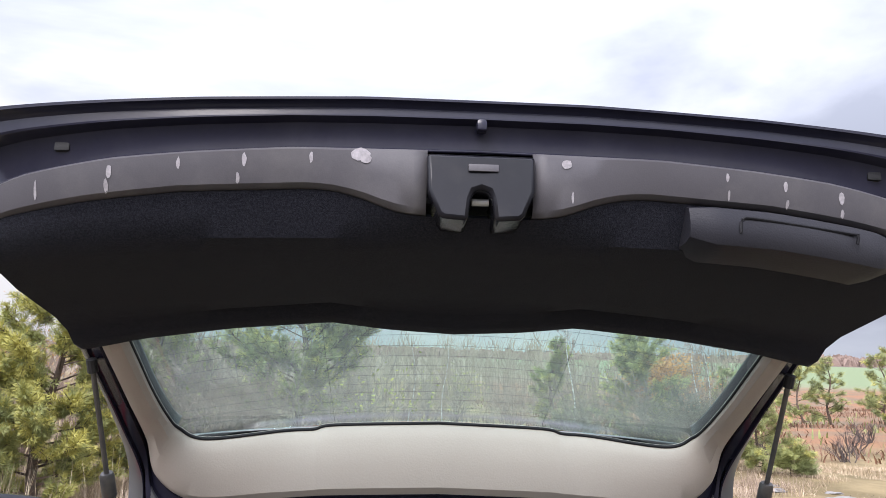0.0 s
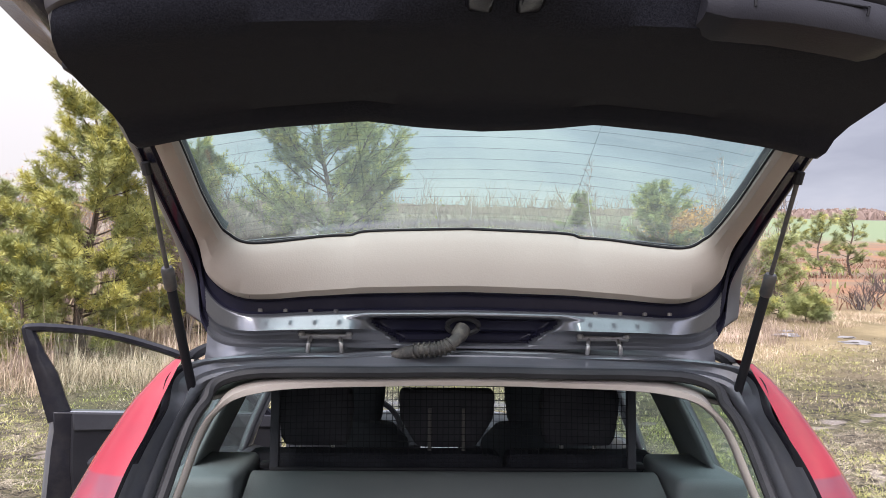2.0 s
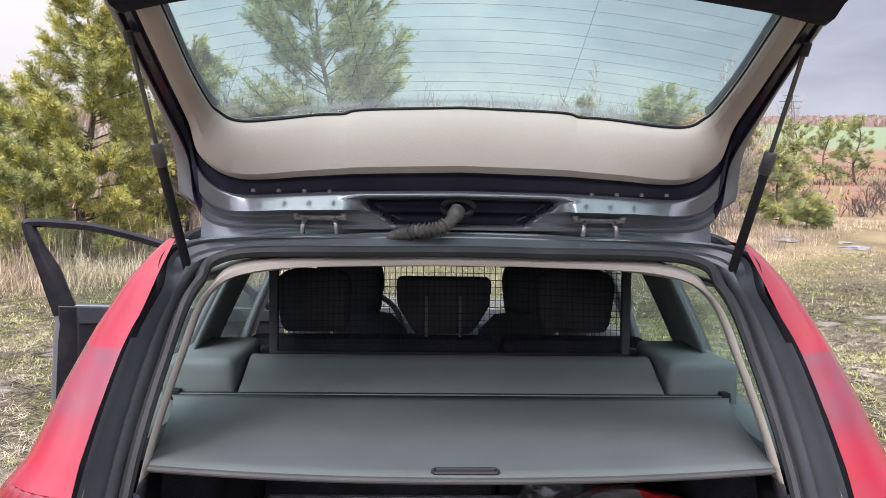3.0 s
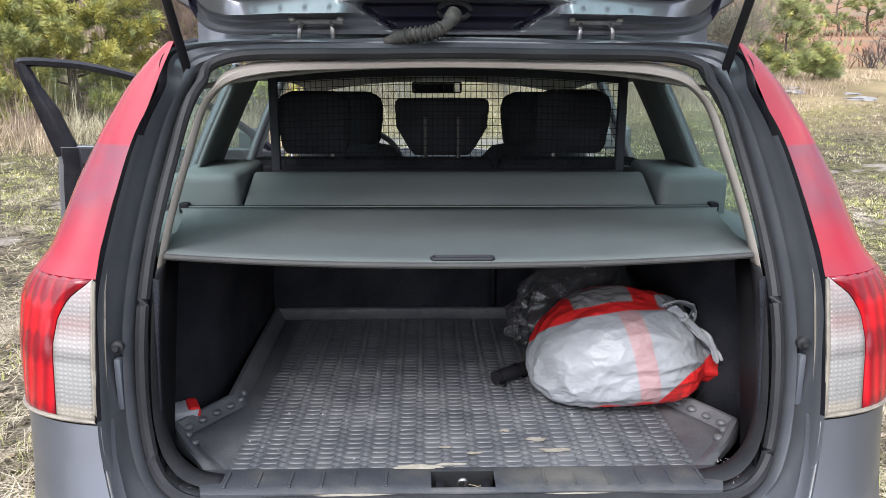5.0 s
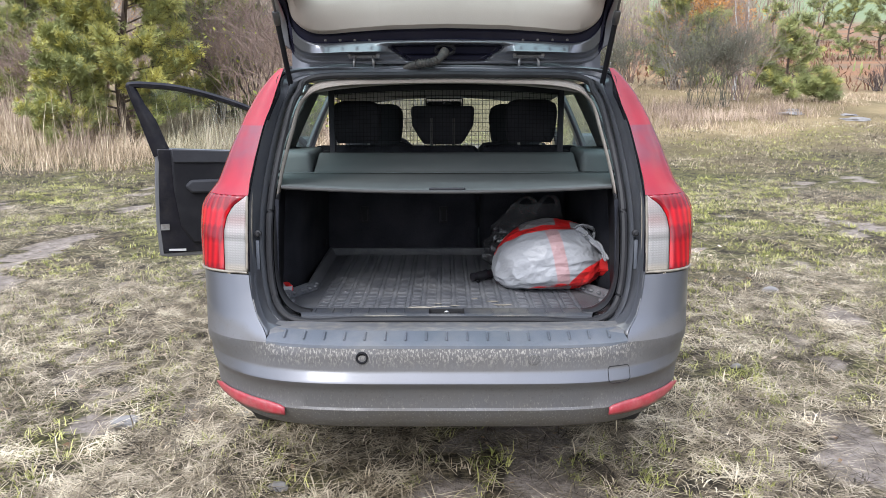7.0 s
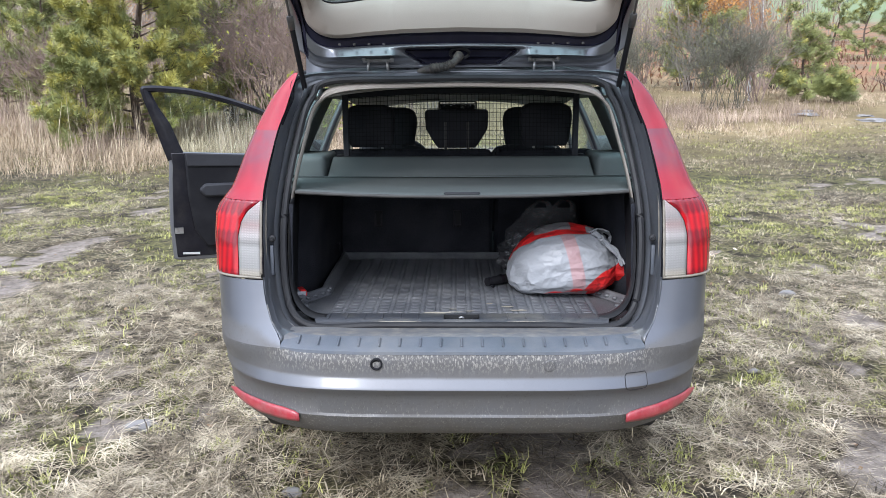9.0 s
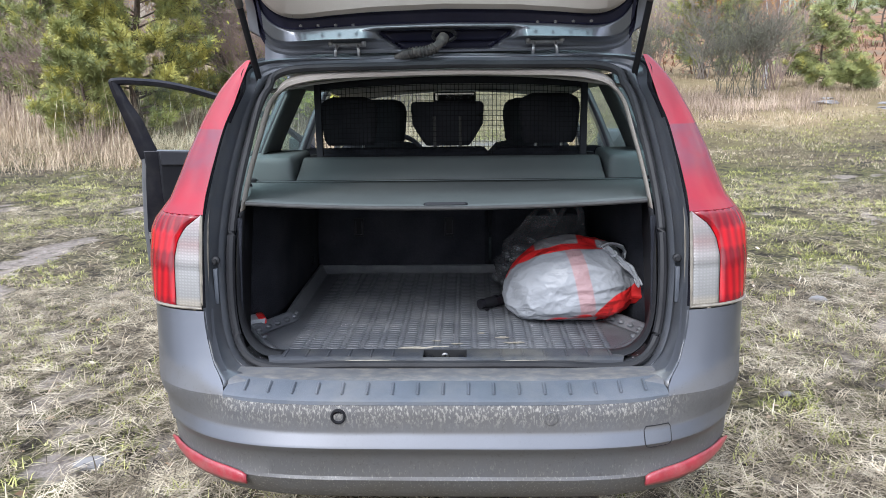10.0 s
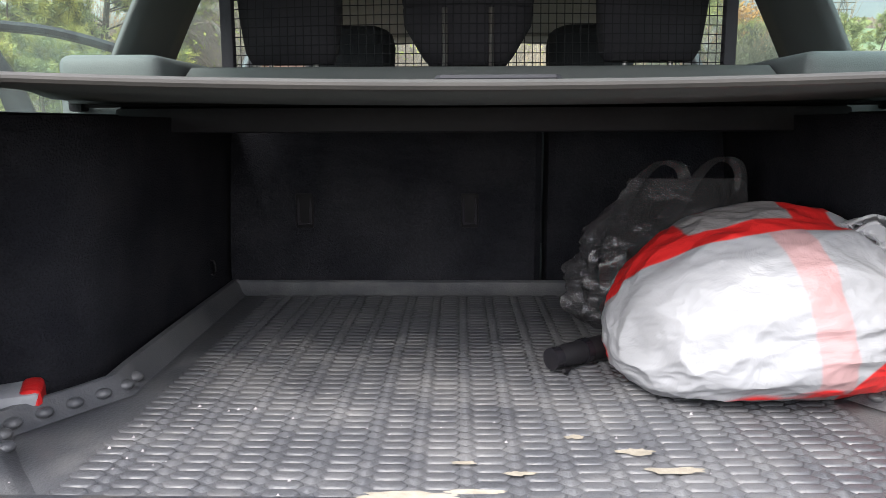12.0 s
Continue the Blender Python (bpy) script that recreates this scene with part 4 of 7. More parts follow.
for s in (1, -1):
    part("rear_quarter", side_panel(.55, 1.24, s, 40), PAINT, car, thick=.012)
    part("rear_door", side_panel(1.245, 2.10, s, 20), PAINT, car, thick=.03)
    if s == 1:
        part("front_door", side_panel(2.105, 3.20, s, 20), PAINT, car, thick=.03)
    part("front_wing", side_panel(3.205, 4.30, s, 60), PAINT, car, thick=.012)
    part("door_sill", block(s * .80 - .03, s * .80 + .03, 1.35, 3.22, .24, .36, .02), PAINT, car)
    pillar("rear_pillar", s, D_R, D_F, PAINT, 1.49)
    pillar("quarter_pillar", s, C_R, C_F)
    pillar("middle_pillar", s, B_R, B_F)
    pillar("windscreen_pillar", s, A_R, A_F)
    pane("quarter_window", s, D_F, C_R, 1.065, 1.47)
    pane("rear_door_window", s, C_F, B_R, 1.045, 1.47)
    if s == 1:
        pane("front_door_window", s, B_F, A_R, 1.02, 1.46)
    # inside of the rear pillar and the side trim below the windows
    part("pillar_trim", loft([[Vector((s * (side_x(y, z) - .055 - .02 * math.sin(math.pi * v)), y, z)) for v, y in ((v, lerp(table([1.06, 1.25, 1.47], [.33, .42, .52], z), table(*zip(*D_F), z) + .01, v)) for v in span(0, 1, 6))] for z in span(1.08, 1.465, 9)]), TRIMGREEN, car, "grey green pillar trim", thick=.01)
    part("c_pillar_trim", loft([[Vector((s * (side_x(y, z) - .05), y, z)) for y in span(table(*zip(*C_R), z) - .13, table(*zip(*C_F), z) + .08, 6)] for z in span(1.05, 1.465, 8)]), TRIMGREEN, car, thick=.01)
    part("window_ledge", loft([[Vector((s * x, y, z)) for y in span(.36, 1.30, 12)] for x, z in ((.785, 1.06), (.765, 1.085), (.70, 1.088), (.668, 1.075), (.662, 1.02))]), TRIMGREEN, car, "grey green side trim", thick=.004)
    part("door_ledge", loft([[Vector((s * x, y, z)) for y in span(1.30, 2.05, 8)] for x, z in ((.80, 1.04), (.76, 1.06), (.72, 1.05), (.70, .80), (.70, .35))]), DASH, car, thick=.004)

# roof, windscreen, bonnet and nose
def roof_z(x, y):
    return table([.45, .61, 1.2, 2.0, 2.66, 2.8], [1.523, 1.527, 1.545, 1.53, 1.475, 1.45], y) - .055 * (abs(x) / .6) ** 2.4


def roof_row(x):
    y0 = table([0, .2, .5, .6], [.612, .602, .56, .545], abs(x))
    return [Vector((x, lerp(y0, 2.72 - .10 * (abs(x) / .6) ** 2, v), roof_z(x, lerp(y0, 2.72, v)))) for v in span(0, 1, 16)]


part("roof", loft([roof_row(x) for x in span(-.612, .612, 21)]), PAINT, car, thick=.012)
part("headliner", loft([[p + Vector((0, .05 if i == 0 else 0, -.055)) for i, p in enumerate(roof_row(x))] for x in span(-.60, .60, 13)]), LINER, car, thick=.01)
for s in (1, -1):
    part("roof_rail", tube(curve([(s * .60, .62, 1.475), (s * .598, .75, 1.515), (s * .60, 1.5, 1.53), (s * .60, 2.3, 1.50), (s * .605, 2.42, 1.46)], 6), .013, 8), BLACK, car)
ws = part("windscreen", loft([[Vector((lerp(.58, .70, v) * u, lerp(2.72 - .1 * u * u, 3.55 - .28 * u * u, v), lerp(1.47 - .05 * u * u, 1.0, v))) for u in span(-1, 1, 11)] for v in span(0, 1, 6)]), SCREENGLASS, car, thick=.004)
ws.visible_shadow = False
part("bonnet", loft([[Vector((u * lerp(.74, .70, v), lerp(3.50 - .26 * u * u, 4.36 - .22 * u ** 4, v), lerp(1.0, .80, v ** 1.5) - .05 * u * u)) for u in span(-1, 1, 13)] for v in span(0, 1, 8)]), PAINT, car, thick=.01)
part("nose", loft([[Vector((u * .79, 4.46 - .30 * u ** 4 - d, z)) for u in span(-1, 1, 15)] for z, d in ((.26, .12), (.34, .03), (.5, 0), (.62, .01), (.72, .05), (.80, .10))]), PAINT, car, thick=.01)


def wheel(x, y):
    t = part("wheel", lathe([(.0, .02), (.06, .03), (.08, .085)], 20, "x", (0, 0, 0)), STEEL, car, "steel wheel with dirty tyre")
    t.location, t.rotation_euler = (x, y, .318), (0, 0, 0 if x > 0 else math.pi)
    part("tyre", lathe([(.205, -.09), (.25, -.102), (.295, -.098), (.315, -.08), (.318, 0), (.315, .08), (.295, .098), (.25, .102), (.205, .09), (.205, -.09)], 40, "x"), TYRE, t, "black tyre")
    part("rim", lathe([(.08, .085), (.15, .07), (.19, .085), (.206, .09), (.20, -.02), (.205, -.09)], 30, "x"), STEEL, t, "alloy rim")


for y in WHEELS:
    for s in (1, -1):
        wheel(s * .735, y)
        part("arch_liner", loft([[Vector((x, y + .37 * math.cos(q), .31 + .37 * math.sin(q))) for q in span(.4, math.pi - .4, 16)] for x in (s * .80, s * .62)]), RUBBER, car, thick=.006)

# ---- tailgate, open ----
E_LINE = curve([(0, .61, 1.532), (.20, .61, 1.532), (.28, .61, 1.532), (.38, .61, 1.532), (.51, .61, 1.535), (.558, .60, 1.58), (.568, .575, 1.68), (.582, .47, 1.77), (.584, .34, 1.845), (.575, .18, 1.92), (.568, .05, 1.96)], K)
F_LINE = curve([(0, .57, 1.655), (.20, .57, 1.65), (.245, .57, 1.648), (.32, .57, 1.643), (.46, .57, 1.637), (.535, .57, 1.68), (.552, .54, 1.75), (.548, .42, 1.808), (.538, .30, 1.855), (.528, .17, 1.905), (.52, .05, 1.94)], K)
G_LINE = curve([(0, .567, 1.785), (.20, .567, 1.778), (.245, .567, 1.769), (.30, .56, 1.765), (.44, .53, 1.747), (.488, .51, 1.765), (.497, .46, 1.785), (.498, .36, 1.825), (.492, .25, 1.868), (.489, .15, 1.91), (.486, .05, 1.95)], K)


def between(a, b, s, dy=0.0, dz=0.0):
    return [lerp(p, q, s) + Vector((0, dy, dz)) for p, q in zip(a, b)]


def ease(a, b, v):
    t = min(max((v - a) / (b - a), 0.0), 1.0)
    return t * t * (3 - 2 * t)


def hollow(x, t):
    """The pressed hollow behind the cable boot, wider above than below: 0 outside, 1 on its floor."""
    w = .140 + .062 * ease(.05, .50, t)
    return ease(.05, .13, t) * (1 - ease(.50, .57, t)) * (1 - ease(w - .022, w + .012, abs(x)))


def pressed(x, t):
    """How far the inner panel lies in (+) or stands out (-): hinge shelf, pads, hollow and the roll under the trim."""
    x = abs(x)
    pad = ease(.30, .35, t) * (1 - ease(.62, .68, t)) * ease(.200, .245, x) * (1 - ease(.43, .52, x))
    d = .014 * ease(.06, .14, t) * (1 - ease(.24, .33, t)) - .036 * pad * (1 - (t - .32) / .36)
    d -= .010 * ease(.52, .57, t) * (1 - ease(.60, .70, t)) * (1 - ease(.20, .26, x))
    d += .014 * ease(.64, .72, t) * (1 - ease(.90, 1.0, t))
    return d + .042 * hollow(x, t)


def finer(line, k=3):
    return [lerp(a, b, i / k) for a, b in zip(line, line[1:]) for i in range(k)] + [line[-1]]


fine_e, fine_f = finer(E_LINE), finer(F_LINE)
rows, dark = [[p + Vector((0, .03, 0)) for p in fine_e]], []
for t in span(0, 1, 44):
    rows.append([lerp(p, q, t) + Vector((0, pressed(lerp(p, q, t).x, t), 0)) for p, q in zip(fine_e, fine_f)])
bm = bmesh.new()
grid = [[bm.verts.new(p) for p in mirrored(r)] for r in rows]
for j, (ra, rb) in enumerate(zip(grid, grid[1:])):
    t = (j - .5) / 43
    for i in range(len(ra) - 1):
        f = bm.faces.new((ra[i], ra[i + 1], rb[i + 1], rb[i]))
        c = f.calc_center_median()
        # upper roll and corners are navy; the hollow's shade is put in with this colour too
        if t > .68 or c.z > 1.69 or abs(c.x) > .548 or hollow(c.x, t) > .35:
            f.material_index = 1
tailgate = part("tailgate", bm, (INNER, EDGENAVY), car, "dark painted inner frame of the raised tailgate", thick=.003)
rows = [between(F_LINE, G_LINE, 0, .012), between(F_LINE, G_LINE, .03, -.006, -.004), between(F_LINE, G_LINE, .15, -.018, -.008), between(F_LINE, G_LINE, .5, -.020, -.012), between(F_LINE, G_LINE, .85, -.012, -.010), between(F_LINE, G_LINE, .97, -.004, -.006), between(F_LINE, G_LINE, 1.0, .004, .004)]
cream = part("window_surround", loft([mirrored(r) for r in rows]), CREAM, tailgate, "cream plastic window surround", thick=.002)
part("window_gasket", tube(mirrored(between(F_LINE, G_LINE, 1.0, .0, .001)), .0034, 8), BLACK, tailgate)
for s in (1, -1):
    part("trim_seam", tube([lerp(a, b, t) + Vector((0, d - .001, e)) for a, b in ((F_LINE[int(4 * K) - 1], G_LINE[int(4 * K) - 1]),) for t, d, e in ((.06, -.012, -.006), (.15, -.018, -.008), (.5, -.020, -.012), (.85, -.012, -.010), (.96, -.005, -.006))] if s == 1 else [Vector((-q.x, q.y, q.z)) for a, b in ((F_LINE[int(4 * K) - 1], G_LINE[int(4 * K) - 1]),) for q in (lerp(a, b, t) + Vector((0, d - .001, e)) for t, d, e in ((.06, -.012, -.006), (.15, -.018, -.008), (.5, -.020, -.012), (.85, -.012, -.010), (.96, -.005, -.006)))], .0005, 4), TRIMGREY, cream)


def glass_z(x, y):
    return table([.03, .15, .36, .58], [1.995, 1.955, 1.868, 1.782], y) - .047 * (abs(x) / .48) ** 2


window = part("rear_window", loft([[Vector((x, y, glass_z(x, y) + .012)) for x in span(-.505, .505, 17)] for y in span(.06, .585, 10)]), REARGLASS, tailgate, "tinted rear window with heating wires", thick=.004)
window.visible_shadow = False
for i in range(11):
    y = .20 + i * .032
    part("heating_wire", tube([Vector((x, y + .012 * (abs(x) / .47) ** 2, glass_z(x, y) + .009)) for x in span(-.475, .475, 13)], .00022, 4), HANDLEGREY, window)
for x in (-.205, .205):
    part("heating_bar", tube([Vector((x, y, glass_z(x, y) + .008)) for y in span(.16, .565, 8)], .0003, 4), HANDLEGREY, window)


def trim_low(x):
    return table([0, .055, .08, .10, .125, .15, .18, .23, .32, .42, .515, .54], [1.977, 1.977, 1.978, 1.984, 1.994, 2.001, 2.004, 2.001, 1.996, 1.984, 1.970, 1.962], abs(x))


def trim_high(x):
    return table([0, .2, .3, .39, .49, .56], [2.048, 2.045, 2.037, 2.028, 2.012, 1.992], abs(x))


def edge_top(x):
    return table([0, .12, .3, .47, .52, .585, .64], [2.103, 2.103, 2.095, 2.084, 2.081, 2.076, 2.070], abs(x))


def glass_edge(x):
    return table([0, .10, .185, .33, .46, .54], [1.904, 1.909, 1.918, 1.905, 1.886, 1.868], abs(x))


XS = span(-1, 1, 61)
rows = []
for dy, dz, base, w in ((.20, .05, glass_edge, .535), (.185, .004, glass_edge, .540), (.172, .0, glass_edge, .545), (.150, .006, glass_edge, .548), (.128, .022, glass_edge, .550)):
    rows.append([Vector((w * u, dy - .02 * (abs(u)) ** 2 * 0, base(w * u) + dz)) for u in XS])
for y, z, sag, w in ((.06, 1.937, .035, .552), (-.06, 1.946, .030, .548), (-.125, 1.953, .026, .543), (-.155, 1.960, .022, .537)):
    rows.append([Vector((w * u, y + .03 * abs(u) ** 6, z - sag * abs(u) ** 2.2)) for u in XS])
rows.append([Vector((.532 * u, -.176 + .035 * abs(u) ** 6, lerp(1.967 - .022 * abs(u) ** 2, trim_low(.53 * u), .5))) for u in XS])
rows.append([Vector((.528 * u, -.186 + .04 * abs(u) ** 6, trim_low(.528 * u))) for u in XS])
rows.append([Vector((.524 * u, -.170 + .04 * abs(u) ** 6, trim_low(.528 * u) + .004)) for u in XS])
panel = part("carpet_panel", loft(rows), CARPET, tailgate, "black carpeted lower lining")
for s in (1, -1):
    part("panel_side", loft([[Vector((s * r[60].x, r[60].y, r[60].z)) for r in rows[1:11]], [Vector((s * (r[60].x + .012), r[60].y, r[60].z + .06)) for r in rows[1:11]]]), INNER, tailgate, thick=.003)
    us = span(.057, .535, 30)
    tr = [[Vector((s * x, y + .045 * (x / .53) ** 6, lerp(trim_low(x), trim_high(x), t))) for x in us] for t, y in ((0, -.176), (.02, -.190), (.10, -.196), (.5, -.202), (.92, -.205), (.99, -.203), (1, -.19))]
    plate = part("trim_plate", loft(tr), TRIMGREY, tailgate, "scuffed grey plastic trim", thick=.003)
    for x, t, w, h in (((.128, .84, .010, .008), (.122, .76, .006, .006), (.18, .70, .0022, .006), (.25, .68, .0028, .007), (.256, .22, .002, .006), (.318, .66, .002, .006), (.39, .60, .003, .007), (.393, .24, .0025, .007), (.47, .45, .0015, .01)) if s == -1 else ((.093, .82, .006, .005), (.10, .25, .0014, .006), (.27, .70, .0018, .005), (.272, .24, .0016, .006), (.335, .66, .0025, .006), (.338, .2, .002, .005), (.40, .6, .003, .007), (.402, .2, .002, .005))):
        z = lerp(trim_low(x), trim_high(x), t)
        bm = bmesh.new()
        bmesh.ops.create_circle(bm, cap_ends=True, radius=1, segments=9)
        for v in bm.verts:
            k = 1 + .35 * noise.noise(Vector((v.co.x * 3 + x * 90, v.co.y * 3, t * 7)))
            v.co = Vector((s * x + v.co.x * w * k, table([0, .02, .10, .5, .92, 1], [-.182, -.190, -.196, -.202, -.205, -.203], (z + v.co.y * h * k - trim_low(x)) / (trim_high(x) - trim_low(x))) + .045 * (x / .53) ** 6 - .0009, z + v.co.y * h * k))
        part("scuff", bm, SCUFF, plate)

rows = []
for dy, f, w in ((.004, 0.0, .560), (.006, .04, .562), (.004, .30, .572), (.0, .50, .582), (-.004, .52, .588), (-.011, .56, .602), (-.011, .59, .610), (-.003, .63, .620), (-.002, .80, .634), (-.005, .86, .642), (-.012, .90, .646), (-.012, .95, .650), (.0, 1.0, .654), (.02, 1.04, .655)):
    rows.append([Vector((w * u, -.204 + dy + .06 * abs(u) ** 6, lerp(trim_high(w * u), edge_top(w * u), f))) for u in XS])
for y, z in ((-.12, 2.106), (0, 2.105), (.10, 2.08), (.17, 2.03)):
    rows.append([Vector((lerp(.655, .605, (y + .2) / .37) * u, y + .04 * abs(u) ** 6, z - .032 * abs(u) ** 2.5)) for u in XS])
part("lower_edge", loft(rows), EDGENAVY, tailgate, "black lower edge with a rubber lip", thick=.003)
for s in (1, -1):
    flank = ([(.655, -.145, 2.070), (.664, -.11, 2.056), (.664, -.06, 2.036), (.650, .0, 2.010), (.625, .08, 1.975), (.605, .15, 1.95)],
             [(.628, -.152, 2.060), (.622, -.130, 2.038), (.612, -.09, 2.012), (.597, -.02, 1.985), (.582, .07, 1.955), (.572, .14, 1.930)],
             [(.585, -.158, 2.045), (.578, -.148, 2.015), (.570, -.12, 1.988), (.562, -.05, 1.960), (.560, .05, 1.938), (.558, .13, 1.915)],
             [(.530, -.158, 2.035), (.528, -.150, 1.998), (.532, -.140, 1.972), (.545, -.08, 1.950), (.550, .04, 1.925), (.548, .12, 1.905)])
    part("edge_flank", loft([[Vector((s * x, y, z)) for x, y, z in curve(r, 5)] for r in flank]), EDGENAVY, tailgate, "dark rounded flank of the edge", thick=.003)
part("edge_clip", block(-.006, .006, -.221, -.205, 2.064, 2.078, .005), EDGENAVY, tailgate)
for s in (1, -1):
    part("edge_stop", block(s * .445 - .008, s * .445 + .008, -.190, -.165, 2.036, 2.046, .002), RUBBER, tailgate)
    part("side_buffer", block(s * .565 - .012, s * .565 + .014, -.02, .02, 1.935, 1.955, .006), RUBBER, tailgate)
    side = [between(E_LINE, E_LINE, 0, .0, .0)[5 * K:], [lerp(p, Vector((.62, p.y + .02, p.z + .035)), .6) for p in E_LINE[5 * K:]], [lerp(p, q, .3) + Vector((0, .02, .06)) for p, q in zip(E_LINE[5 * K:], G_LINE[5 * K:])], [q + Vector((0, .012, .024)) for q in G_LINE[5 * K:]]]
    part("side_skin", loft([[Vector((s * p.x, p.y, p.z)) for p in r] for r in side]), PAINT, tailgate, thick=.003)
part("roof_spoiler", loft([[Vector((.575 * u, y, z - .035 * abs(u) ** 2.5)) for u in span(-1, 1, 17)] for y, z in ((.575, 1.778), (.61, 1.781), (.66, 1.765), (.70, 1.71), (.71, 1.64), (.70, 1.56), (.69, 1.535), (.655, 1.505))]), PAINT, tailgate, thick=.003)

# lock, handle, hinges, cable boot, struts
outline = [(-.058, 2.040), (.058, 2.040), (.056, 1.998), (.045, 1.971), (.040, 1.967), (.014, 1.965), (.0115, 1.988), (.008, 1.997), (0, 2.0), (-.008, 1.997), (-.0115, 1.988), (-.014, 1.965), (-.040, 1.967), (-.045, 1.971), (-.056, 1.998)]
bm = bmesh.new()
f = bm.faces.new([bm.verts.new((x, -.212 if z > 2.001 else -.218, z)) for x, z in outline])
g = bmesh.ops.extrude_face_region(bm, geom=[f])
bmesh.ops.translate(bm, vec=(0, .055, 0), verts=[v for v in g["geom"] if isinstance(v, bmesh.types.BMVert)])
lock = part("lock", bm, GLOSSBLACK, tailgate, "black tailgate lock", bevel=.005)
part("lock_label", block(-.014, .018, -.2175, -.2150, 2.019, 2.027, .001), TRIMGREY, lock)
part("lock_pin", tube([(-.009, -.200, 1.990), (.009, -.200, 1.990)], .004, 10), STEEL, lock)
part("lock_recess", block(-.064, .064, -.190, -.150, 1.990, 2.050, .004), BLACK, tailgate)
us = span(.228, .463, 20)
rows = []
for i, x in enumerate(us):
    k = min(1, .80 + .2 * min(i, len(us) - 1 - i) / 2)
    rows.append([Vector((x, -.155 + k * (y + .155) + .03 * (x / .5) ** 6, trim_low(x) - .004 + k * z)) for y, z in ((-.16, .002), (-.196, .0), (-.204, -.004), (-.207, -.016), (-.206, -.034), (-.200, -.043), (-.186, -.047), (-.14, -.048), (-.12, -.03))])
bm = loft(rows, close=True)
for r in (rows[0], rows[-1]):
    bm.faces.new([bm.verts.new(p) for p in r])
handle = part("pull_handle", bm, HANDLEGREY, tailgate, "dark grey plastic pull handle")
part("handle_groove", tube(curve([(.278, -.2065, 1.964), (.281, -.2065, 1.979), (.30, -.206, 1.980), (.40, -.200, 1.969), (.408, -.203, 1.966), (.407, -.202, 1.957)], 4), .0016, 6), BLACK, handle)
for s in (1, -1):
    c = s * .296
    hinge = part("hinge", tube([(c - .055, .598, 1.556), (c + .055, .598, 1.556)], .006, 8), STEEL, tailgate, "steel wire hinge")
    for q in (-.036, .036):
        part("hinge_arm", tube(curve([(c + q * .85, .598, 1.556), (c + q * .95, .585, 1.540), (c + q, .59, 1.52), (c + q * 1.05, .607, 1.505)], 5), .005, 8), STEEL, hinge)
        part("bolt", lathe([(.0, .0), (.007, .001), (.008, .006), (.006, .010), (0, .010)], 10, "z", (c + q * 1.4, .590, 1.556)), STEEL, hinge)
    part("hinge_plate", block(c - .05, c + .05, .60, .62, 1.498, 1.508, .003), LEDGE, hinge)
    for i in range(4):
        x = s * (.27 + i * .052)
        part("plate_bolt", lathe([(.0, .0), (.005, .0), (.005, .006), (0, .007)], 8, "z", (x, .552, 1.607)), DARKSTEEL, tailgate)
boot = curve([(-.165, .612, 1.508), (-.13, .592, 1.522), (-.09, .575, 1.530), (-.05, .570, 1.534), (-.022, .574, 1.550), (-.004, .598, 1.575)], 8)
cable = part("cable_boot", tube(boot, [.008 + .0055 * min(i / 8, 1) + (.004 if i > 34 else 0) for i in range(len(boot))], 12), BOOT, tailgate, "dusty corrugated rubber cable boot")
for i in range(13, 31, 2):
    d = (boot[i + 1] - boot[i - 1]).normalized()
    u = d.orthogonal().normalized()
    v = d.cross(u)
    part("corrugation", tube([boot[i] + .0150 * (math.cos(q) * u + math.sin(q) * v) for q in span(0, 2 * math.pi * 15 / 16, 16)], .0026, 5, closed=True), BOOT, cable)
part("boot_flange", tube([(-.004 + .034 * math.cos(q), .603 - .004 * math.sin(q), 1.580 + .017 * math.sin(q)) for q in span(0, 2 * math.pi * 23 / 24, 24)], .006, 6, closed=True), RUBBER, cable)
for s in (1, -1):
    a, b = Vector((s * .542, .503, 1.440)), Vector((s * .572, .280, 1.866))
    strut = part("gas_strut", tube([lerp(a, b, t) for t in (0, .57)], .0090, 14), BLACK, car, "black gas strut")
    part("strut_collar", tube([lerp(a, b, t) for t in (.49, .50, .575, .585)], [.0095, .0118, .0118, .0095], 14), DARKSTEEL, strut)
    part("strut_rod", tube([lerp(a, b, t) for t in (.55, .97)], .0042, 10), DARKSTEEL, strut)
    part("strut_joint", tube([lerp(a, b, t) for t in (.955, 1.0)], .0085, 10), RUBBER, strut)
    part("strut_joint", tube([a + Vector((-s * .0, .0, -.012)), a + Vector((0, 0, .015))], .012, 10), RUBBER, strut)

# ---- load space ----
rows = [[Vector((x, y, z)) for x in span(-.62, .62, 5)] for y, z in ((.20, .62), (1.25, .60))]
part("load_floor", loft(rows), LOADCARPET, car, thick=.01)
